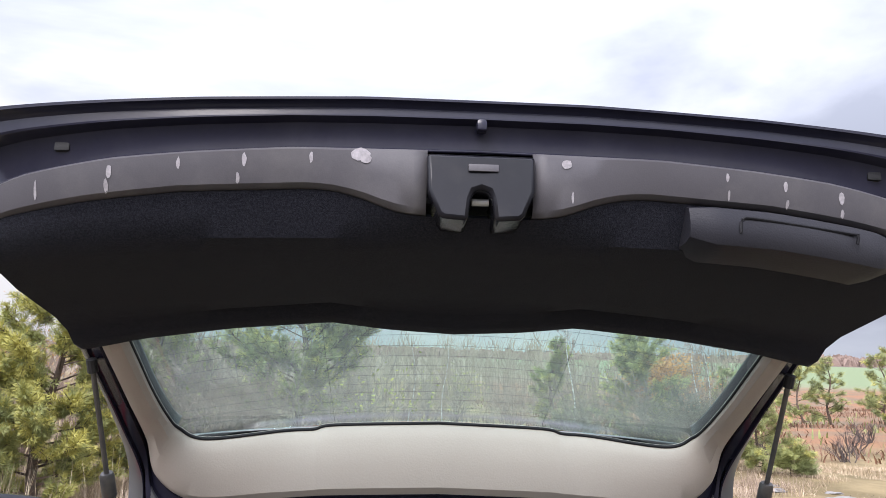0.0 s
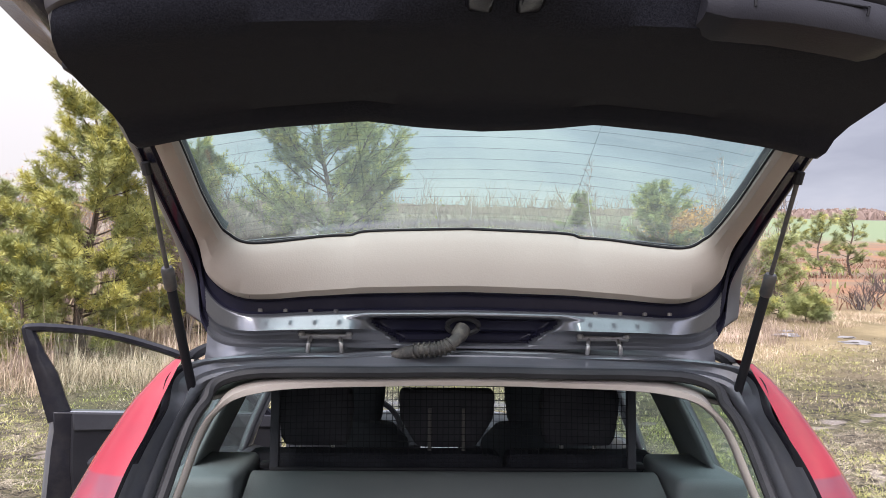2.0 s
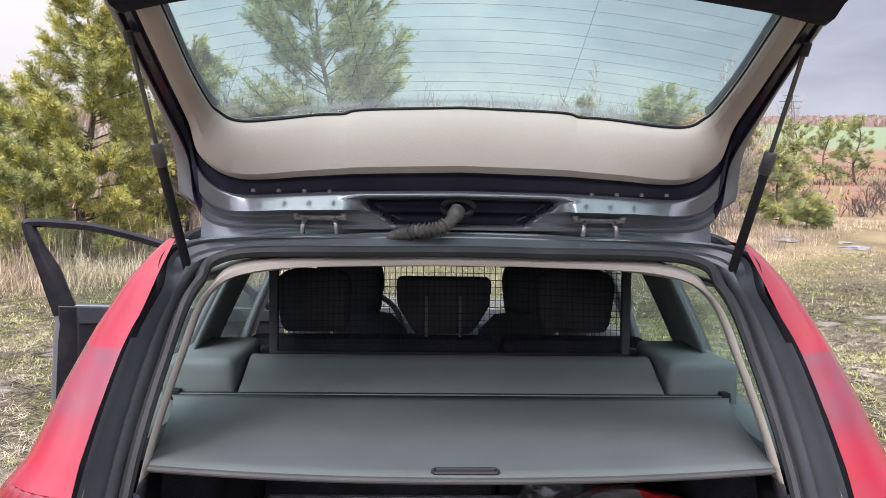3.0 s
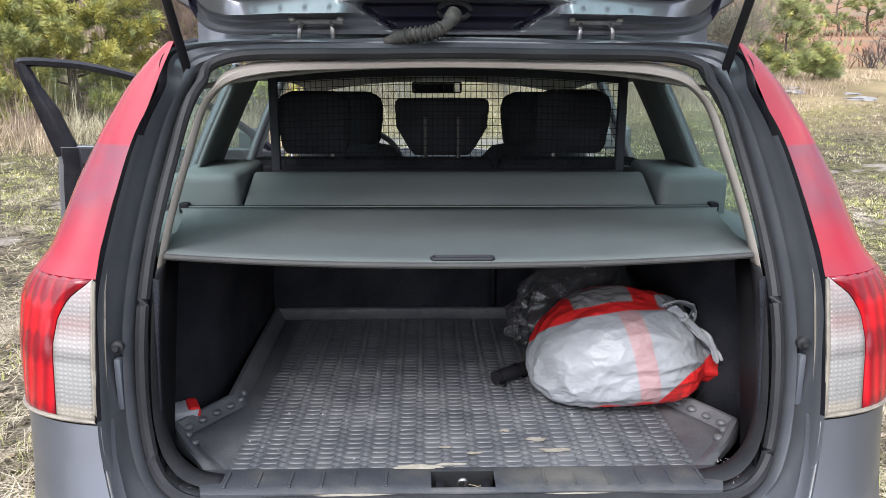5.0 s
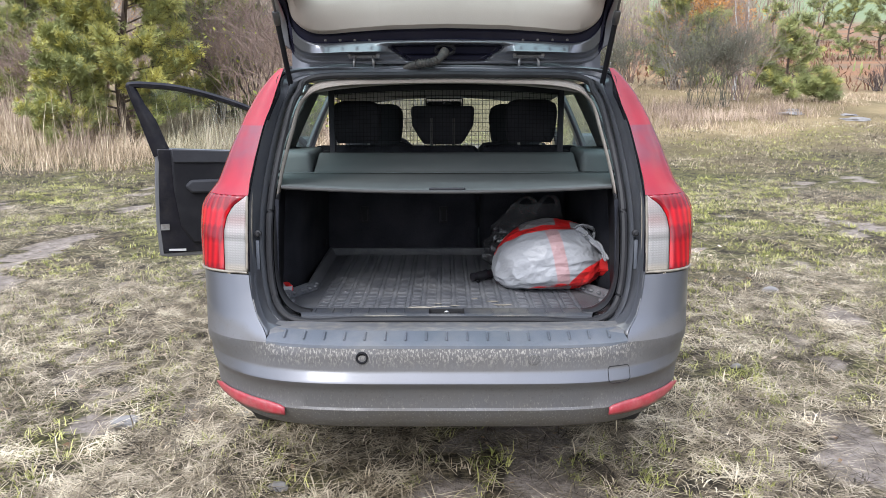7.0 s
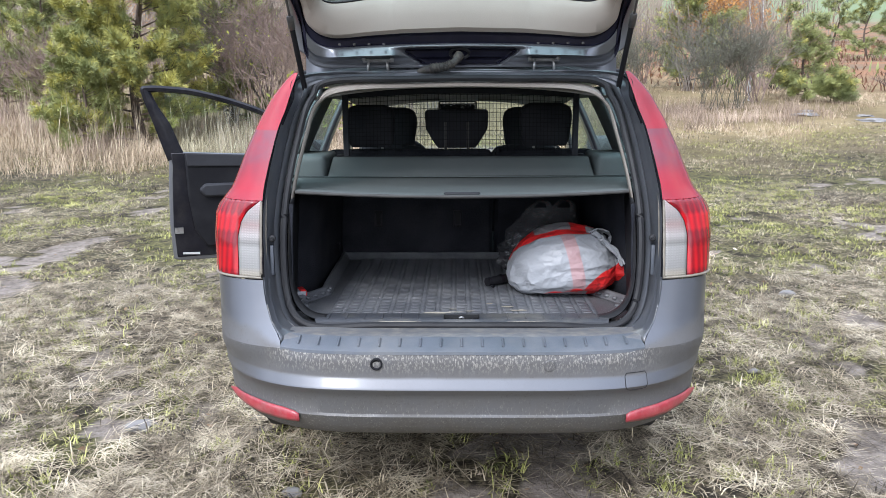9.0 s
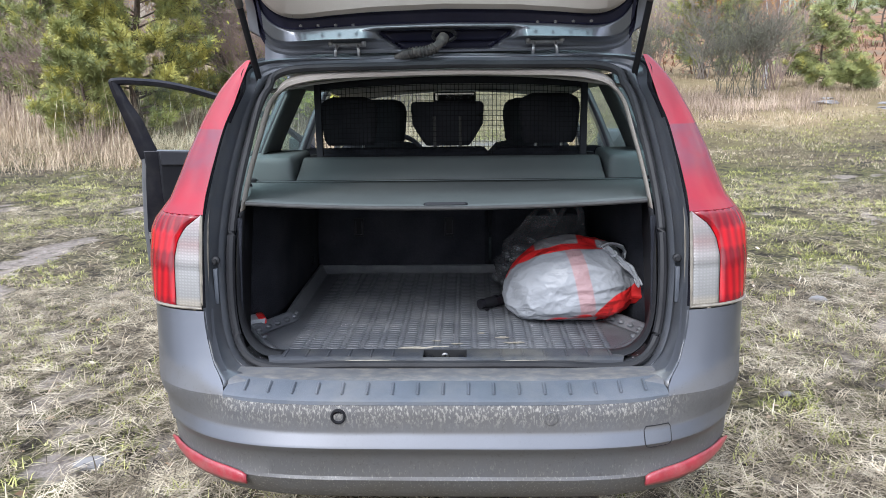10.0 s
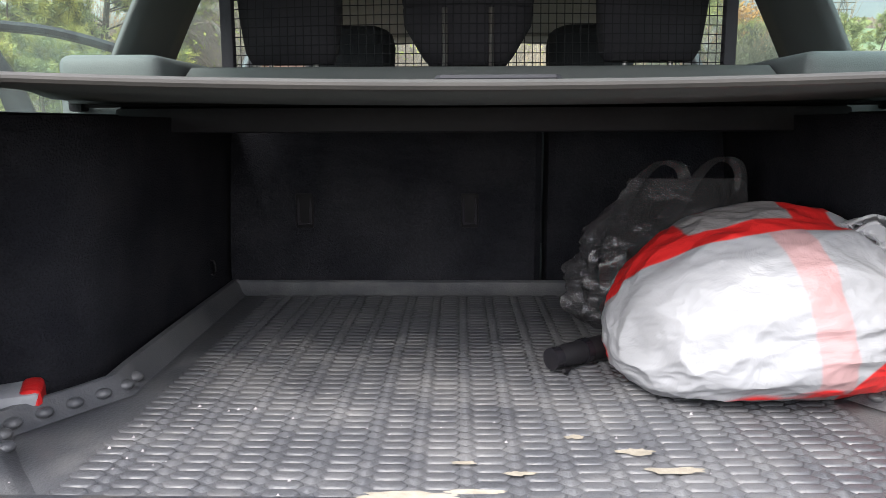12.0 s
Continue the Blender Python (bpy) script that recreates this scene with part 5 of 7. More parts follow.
for s in (1, -1):
    p = [(s * .555, .20, .0), (s * .615, .27, 0), (s * .635, .36, 0), (s * .63, .48, 0), (s * .575, .56, 0), (s * .55, .70, 0), (s * .545, 1.22, 0)]
    part("load_wall", loft([[Vector((q.x - s * .02 * t * (q.y > .5), q.y + .06 * t * (1 if q.y < .3 else 0), z)) for q in curve(p, 5)] for t, z in ((0, .60), (.1, .80), (.6, 1.0), (1, 1.085))]), LOADCARPET, car, "black carpeted side wall", thick=.006)
    part("lower_pillar_trim", loft([[Vector((s * x, y, z)) for z, y in ((.72, .19), (.80, .205), (.95, .25), (1.115, .31))] for x, in ((.560,), (.570,))] + [[Vector((s * .56, y + .09, z)) for z, y in ((.72, .19), (.80, .205), (.95, .25), (1.115, .31))]]), BLACK, car, thick=.004)
    part("wall_hook", tube(curve([(s * .545, 1.05, .80), (s * .53, 1.05, .80), (s * .53, 1.05, .775), (s * .545, 1.05, .775)], 4), .003, 6), BLACK, car)
    part("blind_rail", block(s * .63 - .02, s * .63 + .02, .36, .93, 1.07, 1.09, .005), BLACK, car)
for x0, x1 in ((-.60, .145), (.155, .60)):
    sb = part("rear_backrest", block(x0, x1, 1.185, 1.31, .62, 1.195, .035, 3), LOADCARPET, car, "black folding rear backrest")
    if x0 < 0:
        for x in (-.37, -.012):
            part("release_loop", tube([(x - .013, 1.183, .915), (x - .013, 1.178, .865), (x - .013, 1.178, .86), (x + .013, 1.178, .86), (x + .013, 1.183, .915)], .0035, 6), HANDLEGREY, sb)
            part("loop_plate", block(x - .019, x + .019, 1.180, 1.187, .85, .925, .003), BLACK, sb)
# sill plate with the striker
bm = bmesh.new()
for s in (1, -1):
    loft([[Vector((s * x, y, z)) for x in span(.058, .468 + (y - .138) * .35, 8)] for y, z in ((.138, .712), (.140, .723), (.146, .7275), (.16, .729), (.215, .728), (.226, .724), (.236, .704))], bm=bm)
loft([[Vector((x, y, z)) for x in (-.058, 0, .058)] for y, z in ((.207, .700), (.207, .7285), (.215, .728), (.226, .724), (.236, .704))], bm=bm)
loft([[Vector((x, y, z)) for x in (-.058, 0, .058)] for y, z in ((.138, .712), (.140, .723), (.144, .727), (.148, .7285), (.148, .700))], bm=bm)
sill = part("sill_plate", bm, SILL, car, "dusty black plastic sill plate")
for s in (1, -1):
    part("sill_corner", loft([[Vector((s * x, y, z)) for x, y, z in r] for r in (((.468, .140, .712), (.500, .150, .716), (.538, .176, .735)), ((.485, .19, .715), (.525, .20, .716), (.560, .22, .730)), ((.503, .236, .714), (.545, .28, .714), (.60, .34, .716)))]), SILL, sill, "dusty corner of the sill", thick=.003)
part("latch_slot", loft([[Vector((x, y, z)) for x in (-.0575, 0, .0575)] for y, z in ((.1485, .7265), (.1495, .690), (.2055, .690), (.2065, .7265))]), BLACKHOLE, sill, "black latch opening")
for i in range(12):
    x = (-.430 + i * .058) if i < 6 else (.150 + (i - 6) * .058)
    part("sill_rib", block(x - .0025, x + .0025, .152, .205, .7275, .7315, .001, 1), SILL, sill)
for x in (-.042, .042):
    part("latch_buffer", block(x - .008, x + .008, .158, .186, .694, .722, .003), BLACK, sill)
part("striker", tube(curve([(-.006, .19, .69), (-.006, .178, .723), (.006, .178, .723), (.006, .19, .69)], 4), .0035, 8), STEEL, sill)
rnd = random.Random(4)
for i in range(7):
    p = Vector((rnd.uniform(-.03, .03), rnd.uniform(.165, .19), .7 + rnd.uniform(0, .012)))
    part("straw_bit", tube([p, p + Vector((rnd.uniform(-.025, .025), rnd.uniform(-.012, .012), rnd.uniform(0, .008)))], .0008, 4), STRAW, sill, "bit of straw caught in the latch")
for x, y, w, d in ((-.085, .219, .050, .009), (-.02, .228, .03, .005), (-.20, .130, .06, .004), (.20, .128, .05, .003)):
    bm = bmesh.new()
    bmesh.ops.create_circle(bm, cap_ends=True, radius=1, segments=28)
    for v in bm.verts:
        k = 1 + .5 * noise.noise(Vector((v.co.x * 2.2, v.co.y * 2.2, 4 + x * 9)))
        px, py = x + v.co.x * w * k, y + v.co.y * d * k
        v.co = Vector((px, py, (.7295 if y > .15 else .7265)))
    part("dried_mud", bm, MUD, sill, "pale dried mud")

# parcel cover
def cover_y(u):
    return .272 + .018 * abs(u) ** 2.5


cover = part("parcel_cover", loft([[Vector((lerp(.700, .548, t ** .8) * u, lerp(.862, cover_y(u), t), lerp(1.110, 1.112 + .014 * abs(u) ** 2, t) - .010 * math.sin(math.pi * t) * (1 - u * u) + .0018 * math.sin(5 * math.pi * t))) for u in span(-1, 1, 25)] for t in span(0, 1, 12)]), VINYL, car, "grey vinyl roller cover drawn across the load space", thick=.002)
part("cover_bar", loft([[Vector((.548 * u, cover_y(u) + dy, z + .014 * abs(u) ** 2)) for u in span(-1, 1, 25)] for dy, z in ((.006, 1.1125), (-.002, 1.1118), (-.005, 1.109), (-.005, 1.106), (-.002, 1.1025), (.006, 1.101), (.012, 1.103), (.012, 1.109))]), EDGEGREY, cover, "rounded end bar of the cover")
part("cover_cassette", block(-.62, .62, .845, .905, 1.058, 1.102, .012, 2), DASH, cover, "dark grey cassette")
hand = [(-.052, 0), (-.055, .006), (-.055, .018), (-.050, .024), (.055, .024), (.060, .018), (.060, .006), (.057, 0)]
part("cover_handle", tube([(x, .294 + y, 1.1145 - .03 * y) for x, y in hand], .0035, 6, closed=True), DASH, cover, "dark rim of the pull handle")
part("handle_slot", block(-.050, .055, .297, .315, 1.1105, 1.1135, .001, 1), DASH, cover)
part("roller_tube", tube([(-.70, .870, 1.108), (.70, .870, 1.108)], .0065, 10), BLACK, cover)
part("cover_lip", loft([[Vector((x, y, z)) for x in span(-.695, .695, 5)] for y, z in ((.866, 1.1085), (.862, 1.1135), (.858, 1.1125))]), TRIMGREEN, cover, "pale lip along the roller", thick=.002)
for s in (1, -1):
    part("roller_end", block(s * .690 - .012, s * .690 + .012, .855, .885, 1.095, 1.122, .006), BLACK, cover)
flap = part("cover_flap", loft([[Vector((lerp(.540, .536, t) * u, y, z)) for u in span(-1, 1, 13)] for t, y, z in ((0, .876, 1.104), (.1, .882, 1.114), (.5, .935, 1.142), (.9, .985, 1.170), (1, 1.0, 1.178), (1.0, 1.03, 1.180), (1, 1.03, 1.16))]), VINYL, car, "stiff grey rear flap of the cover")
for s in (1, -1):
    bolster = part("side_bolster", block(min(s * .552, s * .735), max(s * .552, s * .735), .885, 1.225, 1.04, 1.194, .026, 4), TRIMGREEN, car, "rounded grey green side bolster")
    part("belt_clip", block(s * .525 - .014, s * .525 + .014, 1.12, 1.16, 1.165, 1.182, .005), BLACK, car)

# ---- cabin ----
def headrest(x, y, z0, z1, w, parent, d=.10, taper=.9):
    rows = []
    for t in (0, .05, .12, .3, .5, .7, .8, .88, .94, .98, 1.0):
        h = w / 2 * table([0, .10, .5, .72, .88, .96, 1], [taper - .10, taper, .98, 1.0, .93, .78, .55], t)
        dep = d / 2 * table([0, .15, .8, .95, 1], [.6, 1, 1, .75, .35], t)
        ring_ = [Vector((x + h * math.copysign(abs(math.cos(q)) ** .45, math.cos(q)), y + dep * math.copysign(abs(math.sin(q)) ** .6, math.sin(q)) - .02 * t, lerp(z0, z1, t))) for q in span(0, 2 * math.pi * 27 / 28, 28)]
        rows.append(ring_)
    bm = loft(rows, close=True)
    bm.faces.new([v for v in bm.verts[:28]])
    bm.faces.new([v for v in bm.verts[-28:]])
    h = part("headrest", bm, SEAT, parent, "black fabric headrest")
    for q in (-.05, .05):
        part("headrest_post", tube([(x + q, y, z0 - .09), (x + q, y, z0 + .02)], .006, 8), STEEL, h)
    return h


bench = part("rear_seat_cushion", block(-.62, .62, 1.31, 1.85, .45, .72, .05, 3), SEAT, car, "black rear bench cushion")
headrest(-.405, 1.285, 1.205, 1.394, .225, car)
headrest(.383, 1.285, 1.208, 1.400, .238, car)
m = headrest(-.016, 1.29, 1.200, 1.368, .285, car, .09, .70)
for q in (-.05, .05):
    part("headrest_guide", tube([(-.016 + q, 1.236, 1.19), (-.016 + q, 1.232, 1.318)], .006, 8), DARKSTEEL, m)
part("headrest_cap", block(-.158, .126, 1.225, 1.315, 1.318, 1.372, .018, 3), SEAT, m, "padded upper edge")
for s in (1, -1):
    x = s * .37
    seat = part("front_seat", loft([[Vector((x + w * math.copysign(abs(math.cos(q)) ** .5, math.cos(q)), 2.12 - .26 * (z - .55) + .07 * math.sin(q), z)) for q in span(0, 2 * math.pi * 23 / 24, 24)] for z, w in ((.50, .24), (.70, .255), (.95, .25), (1.10, .225), (1.16, .17), (1.175, .08))], close=True), SEAT, car, "black front seat")
    part("seat_cushion", block(x - .25, x + .25, 2.08, 2.60, .45, .63, .05, 3), SEAT, seat)
    headrest(x, 1.985, 1.155, 1.372, .275, seat)
part("cabin_floor", block(-.78, .78, 1.25, 3.45, .28, .34, .01, 1), CARPET, car)
part("dashboard", loft([[Vector((.76 * u, y - .10 * u * u, z)) for u in span(-1, 1, 15)] for y, z in ((2.98, .45), (2.95, .70), (2.90, .90), (2.95, .975), (3.15, 1.0), (3.50, .985))]), DASH, car, thick=.01)
part("instrument_hood", block(-.56, -.18, 2.86, 3.05, .93, 1.025, .03, 3), DASH, car)
part("console_panel", block(-.10, .10, 2.72, 2.92, .55, .905, .02, 2), SILVER, car, "silver centre console panel")
part("console_screen", block(-.07, .07, 2.712, 2.722, .83, .88, .004, 1), GLOSSBLACK, car)
sw = part("steering_wheel", tube([(-.37 + .185 * math.cos(q), 2.70 + .075 * math.sin(q), .98 + .17 * math.sin(q)) for q in span(0, 2 * math.pi * 35 / 36, 36)], .014, 8, closed=True), BLACK, car, "black steering wheel")
part("wheel_hub", lathe([(.0, -.03), (.05, -.025), (.06, .02), (.03, .05)], 18, "z", (-.37, 2.72, .97)), BLACK, sw)
for q in (-.5, math.pi + .5, -math.pi / 2):
    part("spoke", tube([(-.37, 2.71, .975), (-.37 + .18 * math.cos(q), 2.70 + .075 * math.sin(q), .98 + .17 * math.sin(q))], .011, 6), BLACK, sw)
mir = part("inner_mirror", block(-.13, .11, 2.60, 2.625, 1.345, 1.40, .012, 2), BLACK, car)
part("mirror_glass", block(-.12, .10, 2.597, 2.600, 1.351, 1.394, .001, 1), material("mirror_silver", (.9, .9, .9), rough=.03, metal=1.0, fine=0), mir)
for s in (1, -1):
    part("sun_visor", block(s * .32 - .2, s * .32 + .2, 2.52, 2.68, 1.40, 1.415, .006), LINER, car)
    if s == 1:
        wm = part("door_mirror", block(.88, 1.06, 3.02, 3.12, 1.03, 1.16, .04, 3), PAINT, car)

# open front door: u runs from its hinge to its rear edge, w outwards through it
HINGE = Vector((-.84, 3.13, 0))
DU, DW = Vector((-.941, -.338, 0)), Vector((-.338, .941, 0))


def dp(u, w, z):
    return HINGE + DU * u + DW * w + Vector((0, 0, z))


def door_poly(pts, w0, w1):
    bm = bmesh.new()
    f = bm.faces.new([bm.verts.new(dp(u, w0, z)) for u, z in pts])
    g = bmesh.ops.extrude_face_region(bm, geom=[f])
    bmesh.ops.translate(bm, vec=DW * (w1 - w0), verts=[v for v in g["geom"] if isinstance(v, bmesh.types.BMVert)])
    return bm


edge = [(.0, .36), (.35, .345), (1.10, .345), (1.15, .36), (1.158, .60), (1.145, .90), (1.135, 1.0), (1.145, 1.08)]
door = part("open_door", door_poly(edge + [(0, 1.02)], .03, .10), PAINT, car, "front door standing open", bevel=.008)
part("door_inner", door_poly([(.03, .38), (1.125, .372), (1.135, .60), (1.12, .90), (1.112, .98), (1.12, 1.075), (.04, 1.015)], .012, .03), GLOSSBLACK, door, "dark painted inner door edge", bevel=.006)
part("door_lining", door_poly([(.06, .44), (.93, .44), (1.0, .56), (1.03, .80), (1.035, 1.065), (.06, 1.01)], -.022, .012), BLACK, door, "black inner door lining", bevel=.012)
part("door_armrest", door_poly([(.20, .78), (.92, .78), (.96, .83), (.92, .87), (.20, .87)], -.060, -.02), DASH, door, "padded armrest", bevel=.015)
part("door_shoulder", door_poly([(.06, .955), (1.02, .985), (1.03, 1.075), (.06, 1.02)], -.036, -.02), DASH, door, bevel=.01)
part("door_latch", door_poly([(1.075, .535), (1.13, .535), (1.13, .575), (1.075, .575)], .002, .012), STEEL, door)
part("door_light", door_poly([(.98, .385), (1.09, .392), (1.09, .404), (.98, .40)], .006, .0125), SILVER, door)
fr = curve([(1.140, 1.02, 0), (1.165, 1.10, 0), (1.215, 1.27, 0), (1.268, 1.44, 0), (1.270, 1.497, 0), (1.215, 1.508, 0), (1.12, 1.504, 0), (.95, 1.485, 0), (.72, 1.425, 0), (.48, 1.335, 0), (.25, 1.20, 0), (.04, 1.02, 0)], 5)
wd = [table([0, .16, .22, .35, 1], [.115, .10, .07, .045, .04], i / (len(fr) - 1)) for i in range(len(fr))]
inn = []
for i, p in enumerate(fr):
    d = (fr[min(i + 1, len(fr) - 1)] - fr[max(i - 1, 0)]).normalized()
    inn.append(p + Vector((-d.y, d.x, 0)) * wd[i])
part("window_frame", loft([[dp(p.x, w, p.y) for p in ln] for ln, w in ((fr, .085), (fr, .035), (fr, .03), ([lerp(a, b, .35) for a, b in zip(fr, inn)], .018), ([lerp(a, b, .8) for a, b in zip(fr, inn)], .022), (inn, .035), (inn, .07), (fr, .085))]), GLOSSBLACK, door, "dark window frame")
dg = part("door_window", loft([[dp(u, .052, lerp(1.0, table([0, .04, .25, .48, .72, .95, 1.12, 1.2], [1.0, 1.0, 1.17, 1.305, 1.395, 1.455, 1.47, 1.47], u), t)) for u in span(.06, 1.13, 14)] for t in span(0, 1, 6)]), SIDEGLASS, door)
dg.visible_shadow = False
bm = block(-.10, .10, -.05, .05, -.065, .065, .035, 3)
bmesh.ops.transform(bm, matrix=Matrix.Translation(dp(.14, .20, 1.06)) @ Matrix.Rotation(radians(70), 4, "Z"), verts=bm.verts[:])
part("door_mirror", bm, PAINT, door)

# ---- things in the load space ----
def mat_w(y):
    return table([.225, .27, .33, .40, .46, .54, .75, 1.19], [.470, .500, .550, .600, .565, .515, .522, .532], y)


ys = lines([(.225, .02), (.60, .06), (1.185, 1)])
mat = tagged(part("cargo_mat", loft([[Vector((mat_w(y) * u, y, .706)) for u in span(-1, 1, 21)] for y in ys]), MAT, None, thick=.006), "dusty black rubber cargo mat with a raised tread", "car mat")
border = [Vector((mat_w(y), y, 0)) for y in ys]
for s in (1, -1):
    b = [Vector((s * p.x, p.y, 0)) for p in border]
    part("side_lip", loft([[Vector((p.x - s * d, p.y, lerp(.7065, z, table([.225, .33, .38, .50, .60], [.05, .6, .9, .9, 1], p.y)))) for p in b] for d, z in ((.034, .7065), (.024, .714), (.016, .728), (.008, .736), (-.002, .736), (-.008, .725), (-.008, .69))]), MAT, mat)
for s in (1, -1):
    for i in range(8):
        y = .345 + i * .034
        bm = bmesh.new()
        bmesh.ops.create_icosphere(bm, subdivisions=2, radius=.010)
        for v in bm.verts:
            v.co = Vector((s * (mat_w(y) - .020), y, .7185)) + Vector((v.co.x * 1.2, v.co.y * 1.2, v.co.z * .7))
        part("stud", bm, MAT, mat)
part("back_lip", loft([[Vector((x, y, z)) for x in span(-.535, .535, 9)] for y, z in ((1.145, .7065), (1.160, .716), (1.168, .732), (1.176, .736), (1.184, .734), (1.184, .70))]), MAT, mat)
bm = bmesh.new()


def tread(bm, x, y):
    """A long raised hexagon with rounded shoulders, and the small lozenge between its tip and the next."""
    rings = []
    for grow, z in ((1.0, .7056), (.90, .7080), (.62, .7088)):
        edge = .0072 * (1 - grow)
        rings.append([bm.verts.new((x + px - math.copysign(edge * 1.3, px), y + .0090 * grow * side, z)) for px, side in ((-.0205, 0), (-.0125, -1), (.0125, -1), (.0205, 0), (.0125, 1), (-.0125, 1))])
    for r0, r1 in zip(rings, rings[1:]):
        for i in range(6):
            bm.faces.new((r0[i], r0[(i + 1) % 6], r1[(i + 1) % 6], r1[i]))
    bm.faces.new(rings[-1])
    cx, cy = x + .02675, y + .00975
    rim = [bm.verts.new((cx + dx, cy + dy, .7056)) for dx, dy in ((-.0135, 0), (0, -.0088), (.0135, 0), (0, .0088))]
    cap = [bm.verts.new((cx + dx, cy + dy, .7098)) for dx, dy in ((-.0058, 0), (0, -.0022), (.0058, 0), (0, .0022))]
    for i in range(4):
        bm.faces.new((rim[i], rim[(i + 1) % 4], cap[(i + 1) % 4], cap[i]))
    bm.faces.new(cap)


for j in range(47):
    y = .245 + j * .0195
    for i in range(-10, 11):
        x = i * .0535
        if abs(x) < mat_w(y) - .062 and abs(x) < .475:
            tread(bm, x, y)
me = bpy.data.meshes.new("tread")
bm.to_mesh(me)
bm.free()
me.materials.append(MAT)
me.polygons.foreach_set("use_smooth", [True] * len(me.polygons))
tr = new("tread", me)
tr.parent = mat
tagged(tr, "raised tread of long hexagons and small lozenges", kind="stuff")
for x, y, w, d in ((.165, .36, .035, .014), (.20, .315, .05, .012), (.10, .40, .02, .01), (-.03, .33, .022, .008), (.03, .305, .03, .008)):
    bm = bmesh.new()
    bmesh.ops.create_circle(bm, cap_ends=True, radius=1, segments=20)
    for v in bm.verts:
        k = 1 + .7 * noise.noise(Vector((v.co.x * 2.5 + x * 50, v.co.y * 2.5, y * 30)))
        v.co = Vector((x + v.co.x * w * k * .6, y + v.co.y * d * k * .6, .7105))
    part("mud_flake", bm, MUD, mat, "pale dried mud")


rnd = random.Random(9)
V, F = [], []
for i in range(90):
    sx = rnd.choice((-1, 1))
    zone = rnd.random()
    if zone < .55:
        x, y, z = sx * rnd.uniform(.485, .55), rnd.uniform(.16, .27), .7185
    else:
        x, y, z = rnd.uniform(-.45, .45), rnd.uniform(.24, .50), .7090
    r, o = rnd.uniform(.0008, .0026), len(V)
    V += [(x - r, y - r, z), (x + r, y - r * .6, z), (x + r * .2, y + r, z), (x, y, z + r * 1.2)]
    F += [(o, o + 1, o + 3), (o + 1, o + 2, o + 3), (o + 2, o, o + 3)]
me = bpy.data.meshes.new("crumbs")
me.from_pydata(V, [], F)
me.materials.append(SCUFF)
tagged(new("crumbs", me), "pale crumbs and grit scattered by the sill", "crumbs", kind="stuff")


def film(name, tint, gloss_color, amount, rough=.18, bump=.6):
    """Thin plastic film, partly see-through, with crumples."""
    m = bpy.data.materials.new(name)
    m.use_nodes = True
    n, l = m.node_tree.nodes, m.node_tree.links
    b = n["Principled BSDF"]
    b.inputs["Base Color"].default_value, b.inputs["Roughness"].default_value = (*gloss_color, 1), rough
    t, mx = n.new("ShaderNodeBsdfTransparent"), n.new("ShaderNodeMixShader")
    t.inputs["Color"].default_value = (*tint, 1)
    mx.inputs["Fac"].default_value = amount
    l.new(t.outputs["BSDF"], mx.inputs[1])
    l.new(b.outputs["BSDF"], mx.inputs[2])
    l.new(mx.outputs["Shader"], n["Material Output"].inputs["Surface"])
    tc, q, bp = n.new("ShaderNodeTexCoord"), n.new("ShaderNodeTexNoise"), n.new("ShaderNodeBump")
    q.inputs["Scale"].default_value, q.inputs["Detail"].default_value, q.inputs["Distortion"].default_value = 11, 5, 1.6
    l.new(tc.outputs["Object"], q.inputs["Vector"])
    l.new(q.outputs["Fac"], bp.inputs["Height"])
    bp.inputs["Strength"].default_value, bp.inputs["Distance"].default_value = bump, .02
    l.new(bp.outputs["Normal"], b.inputs["Normal"])
    return m


BAGWHITE = film("white_film", (1, 1, 1), (.34, .35, .37), 1.0, .42, .30)
BAGRED = film("red_film", (1, 1, 1), (.62, .022, .022), 1.0, .3, .35)
BAGBLACK = film("smoky_film", (.70, .70, .72), (.08, .08, .084), .50, .17, 1.0)
BAGBLACK.node_tree.nodes["Principled BSDF"].inputs["Coat Weight"].default_value = 1.0
BAGBLACK.node_tree.nodes["Principled BSDF"].inputs["Specular IOR Level"].default_value = 0.9

def printed_film():
    """The carrier bag's film: red, with a white panel, a pink stripe across it and a grey printed patch."""
    m = film("printed_film", (1, 1, 1), (.5, .5, .5), 1.0, .40, .30)
    n, l = m.node_tree.nodes, m.node_tree.links
    last = None
    for key, colour in (("red", (.60, .022, .022)), ("grey", (.23, .22, .22)), ("white", (.29, .30, .32)), ("pink", (.37, .235, .24))):
        mx = n.new("ShaderNodeMix")
        mx.data_type = "RGBA"
        mx.inputs["B"].default_value = (*colour, 1)
        if last is None:
            mx.inputs["Factor"].default_value = 1.0
        else:
            at, edge = n.new("ShaderNodeAttribute"), n.new("ShaderNodeMapRange")
            at.attribute_name = key
            edge.inputs["From Min"].default_value, edge.inputs["From Max"].default_value = -.008, .008
            l.new(at.outputs["Fac"], edge.inputs["Value"])
            fac = edge.outputs["Result"]
            if key == "pink":
                on = n.new("ShaderNodeMath")
                on.operation = "MULTIPLY"
                l.new(fac, on.inputs[0])
                l.new(panel_fac, on.inputs[1])
                fac = on.outputs[0]
            panel_fac = fac
            l.new(fac, mx.inputs["Factor"])
            l.new(last, mx.inputs["A"])
        last = mx.outputs["Result"]
    l.new(last, n["Principled BSDF"].inputs["Base Color"])
    return m


# white and red carrier bag lying on its side
C, R = Vector((.392, .618, .830)), (.228, .185, .136)
FN = Vector((0, -.80, .60)).normalized()
